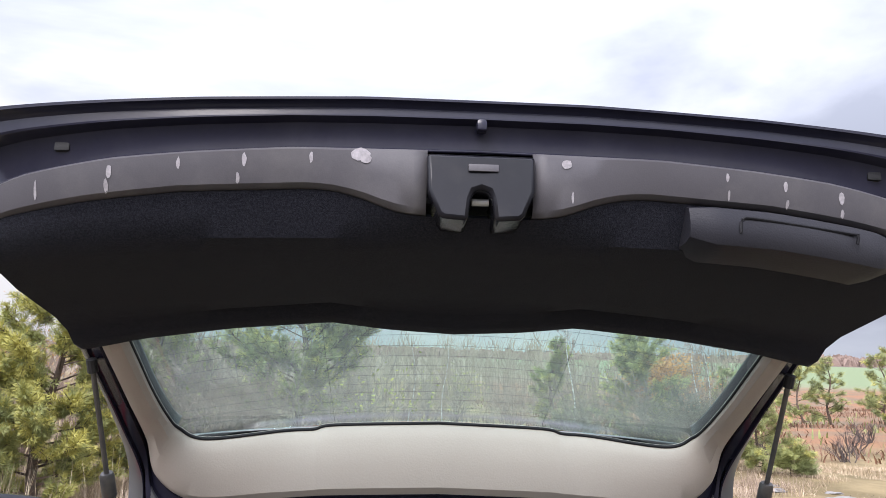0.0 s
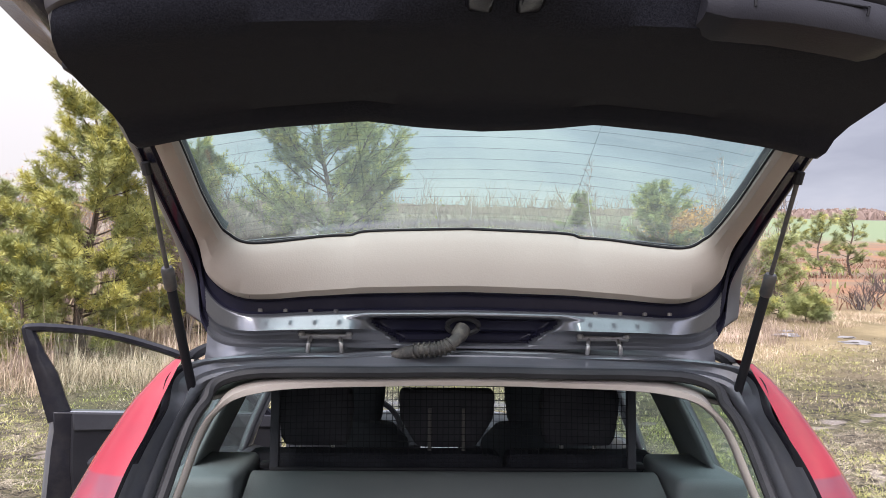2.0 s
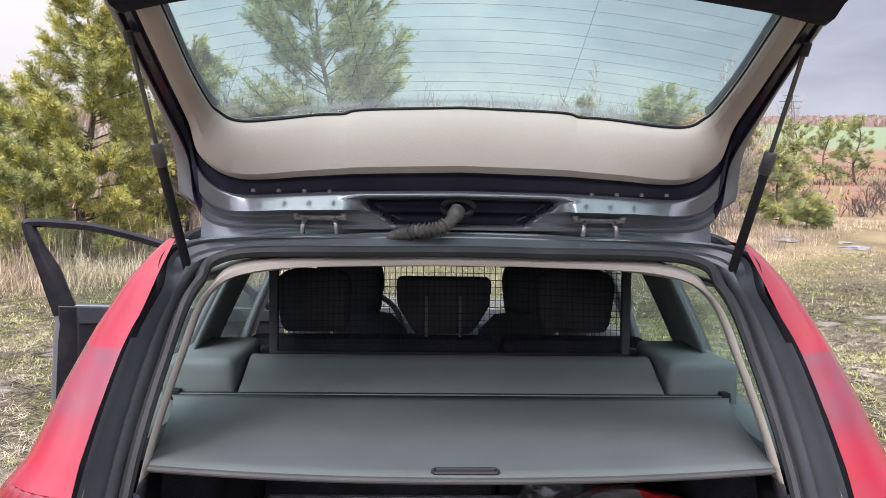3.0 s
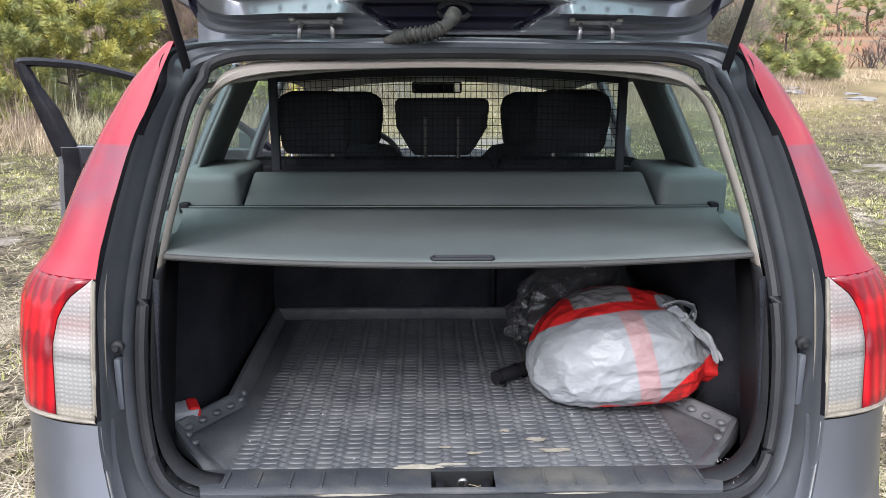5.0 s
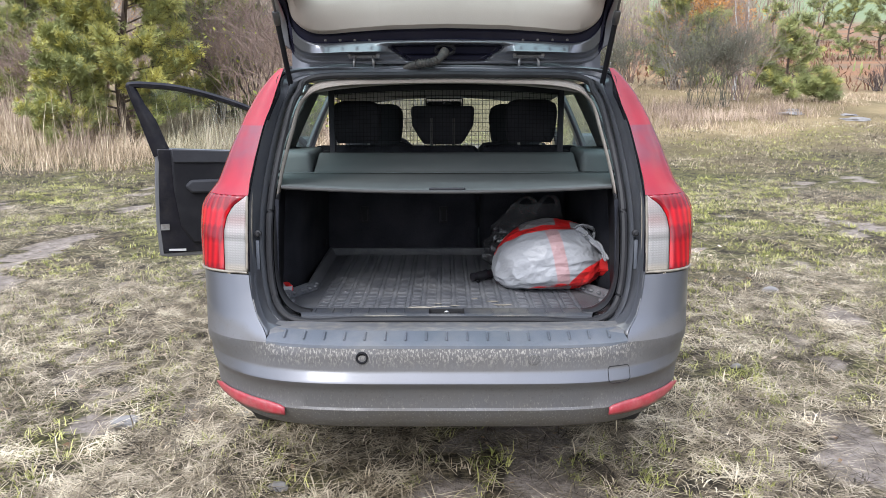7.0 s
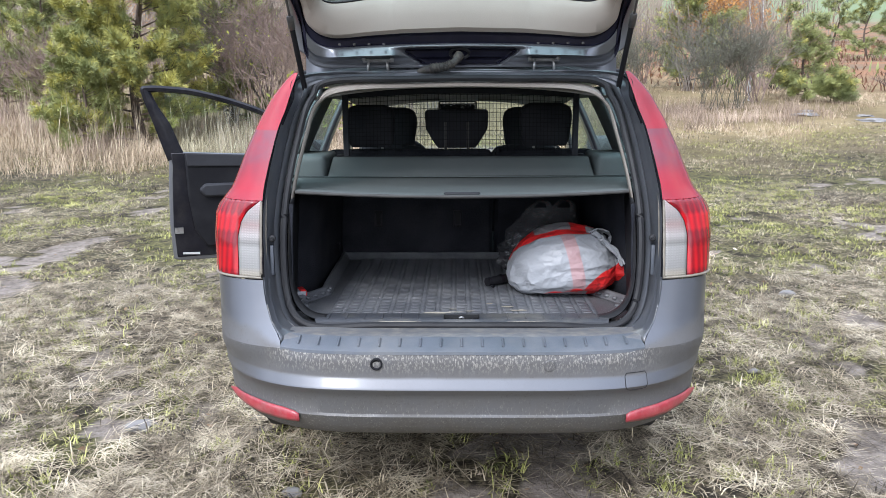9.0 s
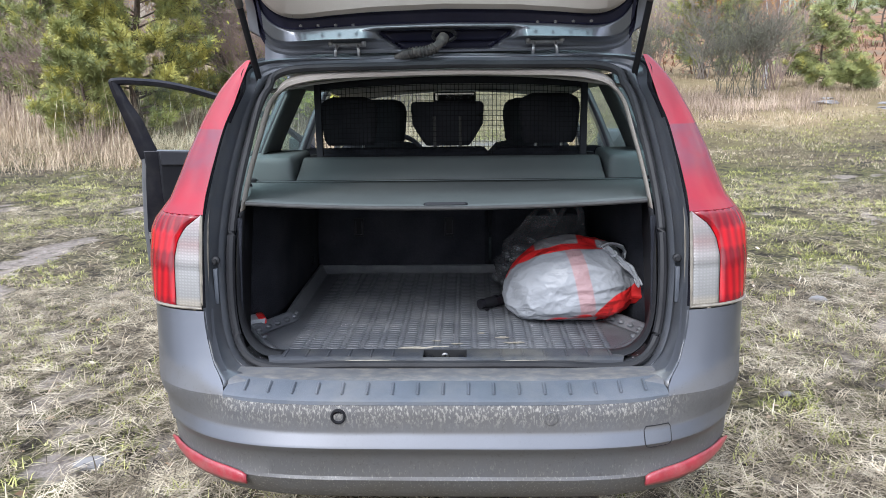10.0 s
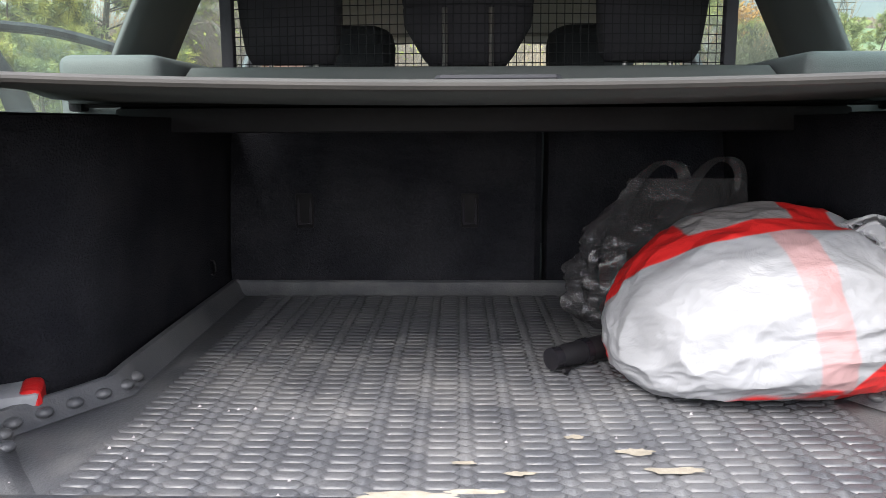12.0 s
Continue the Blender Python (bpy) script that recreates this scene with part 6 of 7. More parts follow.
FU = Vector((0, .60, .80)).normalized()
bm = bmesh.new()
NU, NV = 330, 230
grid = []
for j in range(NV + 1):
    th = math.pi * j / NV
    row = []
    for i in range(NU):
        ph = 2 * math.pi * i / NU
        d = Vector((math.cos(th), math.sin(th) * math.cos(ph), math.sin(th) * math.sin(ph)))
        p = Vector((math.copysign(abs(d.x) ** .85, d.x) * R[0], d.y * R[1], d.z * R[2]))
        fold = abs(noise.noise(Vector((d.x * 2.2, d.y * 3.0, d.z * 3.0 + 5)))) * .013 + abs(noise.noise(Vector((d.x * 4 + 3, d.y * 4 + d.x * 4, d.z * 4)))) * .005 + abs(noise.noise(Vector((d.x * 11, d.y * 11 + d.x * 8, d.z * 11)))) * .0022
        fold += (.009 * abs(noise.noise(Vector((math.cos(ph) * 2.6, math.sin(ph) * 2.6, d.x * .7 + 8)))) + .004 * abs(noise.noise(Vector((math.cos(ph) * 6, math.sin(ph) * 6, d.x * 1.1))))) * max(0, .6 + d.x)
        pinch = .25 * max(0, d.x - .55) + .10 * max(0, -d.x - .7)
        p *= 1 - pinch
        p.y *= 1 + .30 * max(0, -d.z)
        p -= d * fold
        p.z -= .03 * max(0, d.x) ** 2 + .058 * max(0, -d.x) ** 1.4
        tail = max(0, (d.x - .80) / .20)
        p += Vector((.075, -.075, -.020)) * tail ** 1.2
        q = C + p
        if q.z < .7115:
            q.z = .7115 + .002 * abs(noise.noise(q * 30))
        row.append(bm.verts.new(q))
    grid.append(row)
for a, b in zip(grid, grid[1:]):
    for i in range(NU):
        k = (i + 1) % NU
        bm.faces.new((a[i], a[k], b[k], b[i]))
white, pink, grey = (bm.verts.layers.float.new(k) for k in ("white", "pink", "grey"))
for q in bm.verts:
    c = q.co - C
    u, v, w = c.x / R[0], c.dot(FU) / .165, c.dot(FN)
    wob = .05 * noise.noise(Vector((u * 3, v * 3, 1)))
    panel = min(w + .07, .17 + .12 * u + .5 * wob - v, v + 1.02 - 1.1 * max(0, u - .22) - wob)
    flap = min(w + .05, u - .30, v - .24, .62 - .5 * abs(u - .62) + wob - v)
    q[white] = max(panel, flap)
    q[pink] = .105 + .02 * wob - abs(u - (-.02 - .16 * v))
    q[grey] = min(u + .52, .05 - u, v - .34 - .10 * u, .74 - v, w + .02)
bag = tagged(part("carrier_bag", bm, printed_film()), "full white and red plastic carrier bag lying on the mat", "plastic bag")


def ribbon(pts, w, side):
    """A thin flat band of film along a line, with a wavy cross-section."""
    line = curve(pts, 8)
    n = len(line)
    return loft([[p + Vector(side) * (e * w * (1 - .3 * i / n)) + Vector((0, -.004 * math.sin(5 * e + i * .5), .003 * math.cos(4 * e + i * .4))) for i, p in enumerate(line)] for e in span(-1, 1, 7)])


part("bag_handle", ribbon([(.485, .55, .925), (.515, .52, .912), (.548, .500, .888), (.570, .488, .858), (.582, .480, .832)], .013, (.55, -.2, .6)), BAGWHITE, bag, "loose white handle", thick=.004)
part("bag_handle", ribbon([(.47, .56, .935), (.50, .555, .945), (.53, .56, .94), (.55, .57, .92), (.545, .575, .895)], .016, (.2, -.8, .3)), BAGWHITE, bag, "knotted white handle", thick=.004)
part("bag_knot", ribbon([(.47, .535, .925), (.49, .52, .935), (.51, .518, .92), (.50, .525, .905), (.48, .53, .912)], .015, (.3, -.3, .8)), BAGWHITE, bag, thick=.005)

# smoky see-through bag behind it
bm = bmesh.new()
rows = []
for j in range(37):
    t = j / 36
    z = lerp(.7115, .975, t)
    w = table([0, .1, .4, .7, 1], [.10, .135, .150, .135, .095], t)
    dep = table([0, .1, .5, 1], [.06, .085, .07, .018], t)
    row = []
    for i in range(72):
        q = 2 * math.pi * i / 72
        k = 1 + .22 * noise.noise(Vector((math.cos(q) * 2.1, math.sin(q) * 2.1, t * 4))) + .16 * abs(noise.noise(Vector((math.cos(q) * 5, math.sin(q) * 5, t * 7)))) + .08 * noise.noise(Vector((math.cos(q) * 11, math.sin(q) * 11, t * 16)))
        row.append(Vector((lerp(.30, .372, t) + w * k * math.cos(q), lerp(.90, .925, t) + dep * k * math.sin(q), z)))
    rows.append(row)
smoky = tagged(part("thin_bag", loft(rows, close=True), BAGBLACK), "crumpled see-through black plastic bag with two handles", "plastic bag")
for x0, x1, top, y in ((.290, .365, 1.000, .930), (.385, .460, 1.006, .915)):
    loop = curve([(x0 - .03, y, .915), (x0 - .012, y, .955), ((x0 + x1) / 2 - .012, y - .005, top), (x1 - .004, y - .008, top - .004), (x1 + .004, y - .005, .955), (x1 - .03, y, .905)], 6)
    part("bag_handle", loft([[p + Vector((dx, dy, dz)) for p in loop] for dx, dy, dz in ((-.013, 0, -.004), (-.004, -.006, .003), (.006, -.004, .004), (.012, .004, -.003), (0, .008, -.004), (-.013, 0, -.004))]), BAGBLACK, smoky)

um = tagged(part("umbrella", tube([(.112, .640, .731), (.122, .648, .731), (.215, .715, .732), (.30, .775, .735)], [.014, .0175, .0185, .020], 14), BLACK), "folded black umbrella half under the bag", "umbrella")
part("end_cap", tube([(.100, .631, .731), (.112, .640, .731)], [.0165, .0165], 14), GLOSSBLACK, um)
part("strap", tube([(.128, .640, .7125), (.122, .628, .714), (.118, .622, .716)], [.004, .005, .003], 6), BLACK, um)
part("sleeve_band", tube([(.150, .668, .7315), (.160, .675, .7318)], .0195, 14), GLOSSBLACK, um)

pk = block(-.045, .045, -.03, .03, 0, .05, .006, 2)
for v in pk.verts:
    v.co += Vector((noise.noise(v.co * 25) * .012, noise.noise(v.co * 25 + Vector((3, 0, 0))) * .012, 0))
pack = tagged(part("paper_pack", pk, BAGWHITE), "crumpled white and red paper pack in the side pocket", "packaging")
pack.location, pack.rotation_euler = (-.612, .455, .694), (radians(0), radians(0), radians(25))
part("red_wrap", block(.022, .050, -.032, .034, -.0, .054, .012, 3), BAGRED, pack, "red wrapper")

# cargo net behind the rear seats
net = new("cargo_net")
tagged(net, "black cargo net stretched behind the rear headrests", "net")
bm = bmesh.new()


def strand(bm, a, b, w):
    d = (Vector(b) - Vector(a)).normalized()
    u = d.cross(Vector((0, 1, 0))).normalized() * w
    v = Vector((0, w, 0))
    r = [[bm.verts.new(Vector(p) + o) for o in (u, v, -u, -v)] for p in (a, b)]
    for k in range(4):
        bm.faces.new((r[0][k], r[0][(k + 1) % 4], r[1][(k + 1) % 4], r[1][k]))


def net_p(x, t):
    return (x, lerp(1.085, 1.10, t), lerp(1.172, 1.456 - .02 * (x / .49) ** 2, t))


for i in range(63):
    x = -.482 + i * .01555
    strand(bm, net_p(x, 0), net_p(x, 1), .0009)
for j in range(16):
    for k in range(6):
        strand(bm, net_p(-.485 + k * .97 / 6, j / 15), net_p(-.485 + (k + 1) * .97 / 6, j / 15), .0009)
part("net_mesh", bm, BLACK, net, "square black mesh", smooth=False)
for s in (1, -1):
    part("net_pole", block(s * .492 - .012, s * .492 + .012, 1.08, 1.105, 1.165, 1.445, .004), SEAT, net)
part("net_top_bar", tube(curve([(-.50, 1.10, 1.438), (0, 1.10, 1.458), (.50, 1.10, 1.438)], 6), .006, 8), BLACK, net)
part("net_band", loft([[Vector((x, y, z - .02 * (x / .49) ** 2)) for x in span(-.49, .49, 9)] for y, z in ((1.094, 1.464), (1.090, 1.458), (1.090, 1.446), (1.094, 1.443))]), SEAT, net, "black cloth band", thick=.003)
part("net_bottom_bar", tube([(-.50, 1.085, 1.172), (.50, 1.085, 1.172)], .008, 8), BLACK, net)

# ---- grass ----
rng = np.random.default_rng(7)


def sheet(name, verts, faces, mat, parent=None, label="", category="", kind="", group=""):
    me = bpy.data.meshes.new(name)
    me.from_pydata(verts, [], faces)
    for m in mat if isinstance(mat, (list, tuple)) else (mat,):
        me.materials.append(m)
    ob = new(name, me)
    if parent:
        ob.parent = parent
    return tagged(ob, label, category, group, kind)


def blades(name, roots, length, width, lean, mat, label, category="grass", flat=False):
    """Bent blades from rows of x, y: a quad and a tip each, or lying ones of one narrow quad."""
    n = len(roots)
    z = np.array([height(float(x), float(y)) for x, y in roots])
    q = rng.uniform(0, 2 * np.pi, n)
    L = length * rng.uniform(.5, 1.3, n)
    W = width * rng.uniform(.6, 1.3, n)
    tilt = np.clip(rng.normal(lean, .28, n), .05, 1.5)
    side = np.stack([-np.sin(q), np.cos(q), 0 * q], 1)
    out = np.stack([np.cos(q), np.sin(q), 0 * q], 1)
    up = np.array([0, 0, 1.0])
    base = np.column_stack([roots, z - .004])
    m1 = base + (out * (np.sin(tilt * .7) * L * .5)[:, None]) + up * (np.cos(tilt * .7) * L * .5)[:, None]
    tip = m1 + (out * (np.sin(np.minimum(tilt * 1.35, 1.75)) * L * .5)[:, None]) + up * (np.cos(np.minimum(tilt * 1.35, 1.75)) * L * .5)[:, None]
    tip[:, 2] = np.maximum(tip[:, 2], z + .003)
    s = side * W[:, None]
    if flat:
        rise = rng.uniform(.004, .03, n)
        half = out * (L * .5)[:, None] + up * (rng.uniform(-.012, .012, n))[:, None]
        mid = np.column_stack([roots, z + rise])
        v = np.stack([mid - half - s * .6, mid - half + s * .6, mid + half + s * .5, mid + half - s * .5], 1).reshape(-1, 3)
        o = np.arange(n) * 4
        return sheet(name, v.tolist(), np.stack([o, o + 1, o + 2, o + 3], 1).tolist(), mat, None, label, category, "stuff")
    v = np.stack([base - s, base + s, m1 - s * .8, m1 + s * .8, tip], 1).reshape(-1, 3)
    o = np.arange(n) * 5
    f = [tuple(r) for r in np.stack([o, o + 1, o + 3, o + 2], 1).tolist()] + [tuple(r) for r in np.stack([o + 2, o + 3, o + 4], 1).tolist()]
    return sheet(name, v.tolist(), f, mat, None, label, category, "stuff")


def scatter(n, x0, x1, y0, y1, scale, keep, seed, power=1.0):
    """Random places, denser where a noise is high."""
    p = rng.uniform((x0, y0), (x1, y1), (n, 2))
    k = np.array([noise.noise(Vector((float(x) * scale, float(y) * scale, seed))) for x, y in p])
    rim = np.minimum(np.minimum(p[:, 0] - x0, x1 - p[:, 0]), np.minimum(p[:, 1] - y0, y1 - p[:, 1]))
    return p[(k > keep + rng.normal(0, .12, n)) & (rim > rng.uniform(0, 1.3, n))]


def off_car(p):
    return p[~((np.abs(p[:, 0]) < .80) & (p[:, 1] > 1.0) & (p[:, 1] < 4.4))]


def tufts(centres, per, spread, length, width, lean, mat, name, label, category="grass", flat=False):
    """Blades in clumps round given centres; a lying clump when flat."""
    k = rng.poisson(per, len(centres))
    c = np.repeat(centres, k, axis=0)
    return blades(name, c + rng.normal(0, spread, c.shape), length, width, lean, mat, label, category, flat)


def turf(n, x0, x1, y0, y1, scale, keep, seed, worn=.45):
    """Places for clumps, patchy, and none on the worn soil or under the car."""
    p = off_car(scatter(n, x0, x1, y0, y1, scale, keep, seed))
    return p[np.array([bare(float(x), float(y)) for x, y in p]) < worn + rng.normal(0, .16, len(p))]


# round the car
tufts(turf(17000, -4.2, 4.2, -1.3, 4.2, 2.0, -.30, 1.5, .8), 9, .06, .12, .0022, 1.4, STRAWDULL, "matted_straw", "matted dead grass pressed flat over the soil", flat=True)
tufts(turf(8500, -4.6, 4.6, -1.3, 4.6, 1.6, -.10, 1.0, .55), 9, .05, .16, .0022, 1.3, STRAW, "pressed_straw", "pale straw lying flat on the meadow", flat=True)
tufts(turf(3600, -4.6, 4.6, -1.3, 4.8, 2.6, .0, 2.0), 12, .026, .09, .0024, 1.2, STRAW, "straw_tufts", "tufts of dry straw grass")
tufts(turf(7500, -4.8, 4.8, -1.3, 5.0, 1.9, -.08, 3.0), 12, .026, .055, .0025, .95, GREEN, "short_grass", "short green grass in tufts")
clumps = [rng.normal((x, y), (.10, .06), (n, 2)) for x, y, n in ((-.42, .16, 420), (-.25, .02, 300), (-.62, .10, 420), (-.95, .05, 420), (.15, .08, 200), (.45, .12, 240), (.78, .06, 220), (-1.3, .3, 300), (1.2, .2, 220), (-1.1, .75, 260), (-.85, .42, 300))]
blades("long_straw", np.concatenate(clumps)[::2], .24, .0024, 1.42, STRAW, "long limp tussocks of dry grass by the bumper", flat=True)
blades("limp_straw", np.concatenate(clumps)[1::3], .17, .0024, 1.45, STRAWDULL, "limp dull grass by the bumper")
# the meadow further out
tufts(turf(7000, -8.5, 8.5, 4.2, 9.0, 1.3, -.12, 4.5, .6), 10, .07, .14, .0030, 1.35, STRAWDULL, "meadow_dark", "dull dead meadow grass", flat=True)
tufts(turf(6500, -8.5, 8.5, 4.2, 9.0, 1.1, .0, 4.0), 9, .07, .14, .0024, 1.3, STRAW, "meadow_straw", "dry meadow grass", flat=True)
tufts(turf(4600, -8.5, 8.5, 4.2, 9.0, 1.2, .04, 5.5), 12, .05, .060, .0024, 1.25, STRAW, "meadow_tufts", "standing tufts of dry meadow grass")
tufts(turf(8600, -8.5, 8.5, 4.2, 9.2, .9, -.16, 5.0), 15, .05, .048, .0030, 1.0, GREEN, "meadow_green", "green meadow grass in tufts")
tufts(turf(7500, -13, 15, 8.6, 16.5, .9, -.02, 6.0), 10, .11, .075, .0036, 1.2, STRAW, "far_meadow_straw", "pale dry grass at the far side of the meadow")
tufts(turf(6500, -13, 15, 8.6, 16.5, 1.0, .0, 6.5), 9, .11, .09, .0042, 1.2, STRAWDULL, "far_meadow_dark", "dull grass at the far side of the meadow")
tufts(turf(6500, -13, 15, 8.6, 15.5, .6, .04, 7.0), 10, .10, .05, .0045, 1.0, GREEN, "far_meadow_green", "green grass at the far side of the meadow")
# litter of dead leaves
p = turf(1500, -4.4, 4.4, -1.0, 6.0, .9, -.3, 12.0, 1.4)
q = rng.uniform(0, 6.28, len(p))
V, F = [], []
for (x, y), a in zip(p.tolist(), q.tolist()):
    z, r, o = height(x, y) + relief(x, y) + .012, rng.uniform(.010, .024), len(V)
    u, w = Vector((math.cos(a), math.sin(a), rng.normal(0, .25))), Vector((-math.sin(a), math.cos(a), rng.normal(0, .35)))
    c = Vector((x, y, z))
    V += [tuple(c + v) for v in (u * r, w * r * .5, -u * r, -w * r * .5)]
    F += [(o, o + 1, o + 2), (o, o + 2, o + 3)]
sheet("fallen_leaves", V, F, LITTER, None, "small curled brown and pale fallen leaves", "leaves", "stuff")
# weeds along the edge of the wood
def weeds(n, x0, x1, y0, y1, scale, keep, seed, start):
    p = scatter(n, x0, x1, y0, y1, scale, keep, seed)
    return p[p[:, 1] > start(p[:, 0])]


def left_edge(x):
    return 9.9 + .5 * np.sin(x * .9) + .3 * np.sin(x * 2.3)


tufts(weeds(7000, -22, -.5, 9.4, 18, .9, -.12, 6.0, left_edge), 9, .10, .50, .0034, .7, REED, "tall_grass", "tall dry grass along the edge of the wood", "tall grass")
tufts(weeds(3000, -22, -.5, 10.2, 18, .7, -.05, 7.5, lambda x: left_edge(x) + .5), 9, .14, .95, .0036, .45, WEED, "dry_weeds", "tall pinkish brown dead weeds", "weeds")
tufts(weeds(420, -22, -2.5, 10.0, 15, .7, -.1, 7.9, lambda x: left_edge(x) + .3), 4, .12, 1.35, .0045, .16, STRAW, "plume_grass", "tall pale plumed grass stems", "tall grass")


def right_edge(x):
    return 14.0 + 1.0 * np.sin(x * .7) + .75 * np.maximum(x - 6.5, 0)


tufts(weeds(6500, .3, 26, 12.5, 26, .8, -.08, 8.0, right_edge), 9, .12, .19, .0042, .75, REED, "rough_grass", "rough dry grass beyond the meadow", "tall grass")
tufts(weeds(1500, 2.0, 9.5, 14.5, 19, .8, -.05, 8.4, right_edge), 8, .13, .36, .0036, .5, WEED, "dry_weeds", "brown dead weeds under the shrubs", "weeds")
for i, (x, y, r) in enumerate(((-1.42, .92, .055), (-1.16, .72, .030), (-.93, 1.0, .022), (1.52, 1.55, .025), (2.35, 3.1, .05), (-.62, .35, .03))):
    bm = bmesh.new()
    bmesh.ops.create_icosphere(bm, subdivisions=2, radius=1)
    for v in bm.verts:
        k = 1 + .35 * noise.noise(v.co * 1.3 + Vector((i * 5, 2, 0)))
        v.co = Vector((v.co.x * r * 1.3 * k, v.co.y * r * k, max(v.co.z, -.4) * r * .5 * k))
    pebble = part("stone", bm, STONE, None)
    pebble.location = (x, y, height(x, y) + relief(x, y) + .006)
    tagged(pebble, "small pale stone half sunk in the turf", "stone", "small stones by the car")
for i, (x, y, r) in enumerate(((8.57, 16.8, .34), (9.66, 15.8, .36), (8.9, 17.5, .2), (9.9, 16.6, .22))):
    bm = bmesh.new()
    bmesh.ops.create_icosphere(bm, subdivisions=3, radius=1)
    for v in bm.verts:
        k = 1 + .35 * noise.noise(v.co * 1.7 + Vector((i * 3, 0, 0)))
        v.co = Vector((v.co.x * r * k, v.co.y * r * .8 * k, max(v.co.z, -.3) * r * .18 * k))
    st = part("stone", bm, STONE, None)
    st.location = (x, y, height(x, y))
    tagged(st, "pale flat stone lying in the grass", "stone", "stones in the meadow")


# ---- trees ----
def limb(V, F, pts, r0, r1, n=5):
    base = len(V)
    for i, p in enumerate(pts):
        a, b = pts[max(i - 1, 0)], pts[min(i + 1, len(pts) - 1)]
        d = (b - a).normalized()
        u = d.orthogonal().normalized()
        w = d.cross(u)
        r = lerp(r0, r1, i / (len(pts) - 1))
        for k in range(n):
            q = 2 * math.pi * k / n
            V.append(tuple(p + r * (math.cos(q) * u + math.sin(q) * w)))
    for i in range(len(pts) - 1):
        for k in range(n):
            F.append((base + i * n + k, base + i * n + (k + 1) % n, base + (i + 1) * n + (k + 1) % n, base + (i + 1) * n + k))


def needles(V, F, p, d, size, rnd, n=10):
    """A tuft of needles at the end of a shoot, as narrow triangles."""
    for _ in range(n):
        q = Vector((rnd.gauss(0, 1), rnd.gauss(0, 1), rnd.gauss(0, 1))).normalized()
        a = (d * .9 + q).normalized()
        s = a.orthogonal().normalized() * size * .075
        b = p + q * size * .25
        o = len(V)
        V.extend((tuple(b - s), tuple(b + s), tuple(b + a * size * rnd.uniform(.7, 1.3))))
        F.append((o, o + 1, o + 2))


def pine(x, y, top, radius, label, seed, mat=PINE, gold=.25, dense=1.0, skirt=.08, size=.095, fill=2.6, profile=(.75, 1.0, .95, .68, .36, .12)):
    rnd = random.Random(seed)
    z0 = height(x, y)
    h = top - z0
    tree = new("pine_tree")
    tree.location = (x, y, z0)
    tagged(tree, label, "tree", "pines")
    V, F, NV, NF, GV, GF = [], [], [], [], [], []
    stem = [Vector((.04 * h * math.sin(i * .8 + seed), .03 * h * math.cos(i + seed), h * i / 8)) * 1.0 for i in range(9)]
    stem[0] = Vector((0, 0, -.1))
    limb(V, F, stem, .022 * h, .004 * h, 7)
    n = int(46 * dense)
    for i in range(n):
        t = skirt + (1 - skirt) * (i + rnd.random()) / n
        p = stem[min(int(t * 8), 7)].lerp(stem[min(int(t * 8) + 1, 8)], t * 8 % 1)
        q = rnd.uniform(0, 2 * math.pi)
        reach = radius * table([0, .15, .4, .7, .9, 1], profile, t) * rnd.uniform(.55, 1.15)
        rise = lerp(.05, .9, t) * reach + rnd.uniform(-.1, .2) * reach
        pts = [p, p + Vector((math.cos(q), math.sin(q), 0)) * reach * .5 + Vector((0, 0, rise * .35)), p + Vector((math.cos(q), math.sin(q), 0)) * reach + Vector((0, 0, rise))]
        limb(V, F, pts, .007 * h * (1.1 - t), .002 * h, 4)
        shoots = max(int((3 + 5 * reach / radius) * dense * fill), 2)
        for j in range(shoots):
            # a side shoot, set with tufts towards its end
            s = rnd.uniform(.30, 1.0)
            c = pts[0].lerp(pts[1], s * 2) if s < .5 else pts[1].lerp(pts[2], s * 2 - 1)
            d = (Vector((math.cos(q), math.sin(q), .55)) + Vector((rnd.gauss(0, .7), rnd.gauss(0, .7), rnd.gauss(.1, .4)))).normalized()
            reach_j = (.16 + .16 * rnd.random()) * (radius ** .5)
            e = c + d * reach_j
            limb(V, F, [c, e], .0015 * h, .0008 * h, 3)
            lit = rnd.random() < gold * (.35 + .9 * s)
            for k in range(7):
                u = lerp(.25, 1.0, k / 6)
                g = c.lerp(e, u) + Vector((rnd.gauss(0, 1), rnd.gauss(0, 1), rnd.gauss(0, 1))) * .025
                needles(GV if lit else NV, GF if lit else NF, g, d, size * rnd.uniform(.75, 1.2), rnd)
    sheet("trunk", V, F, BARK, tree, "brown trunk and limbs", kind="stuff")
    sheet("crown", NV, NF, mat, tree, "loose crown of needle tufts", kind="stuff")
    if GF:
        sheet("young_growth", GV, GF, PINEGOLD, tree, "yellowish young shoots", kind="stuff")
    return tree


def branches(V, F, p, d, length, r, depth, rnd, tips):
    pts = [p]
    for i in range(3):
        d = (d + Vector((rnd.gauss(0, .16), rnd.gauss(0, .16), rnd.gauss(.05, .12)))).normalized()
        pts.append(pts[-1] + d * length / 3)
    limb(V, F, pts, r, r * .55, 4 if depth > 1 else 3)
    if depth == 0:
        tips.append((pts[-1], d))
        return
    for i in range(rnd.randint(3, 4)):
        s = rnd.uniform(.3, 1.0)
        c = pts[1].lerp(pts[3], s)
        nd = (d + Vector((rnd.gauss(0, .55), rnd.gauss(0, .55), rnd.gauss(.1, .35)))).normalized()
        branches(V, F, c, nd, length * rnd.uniform(.55, .8), max(r * .5, .0035), depth - 1, rnd, tips)


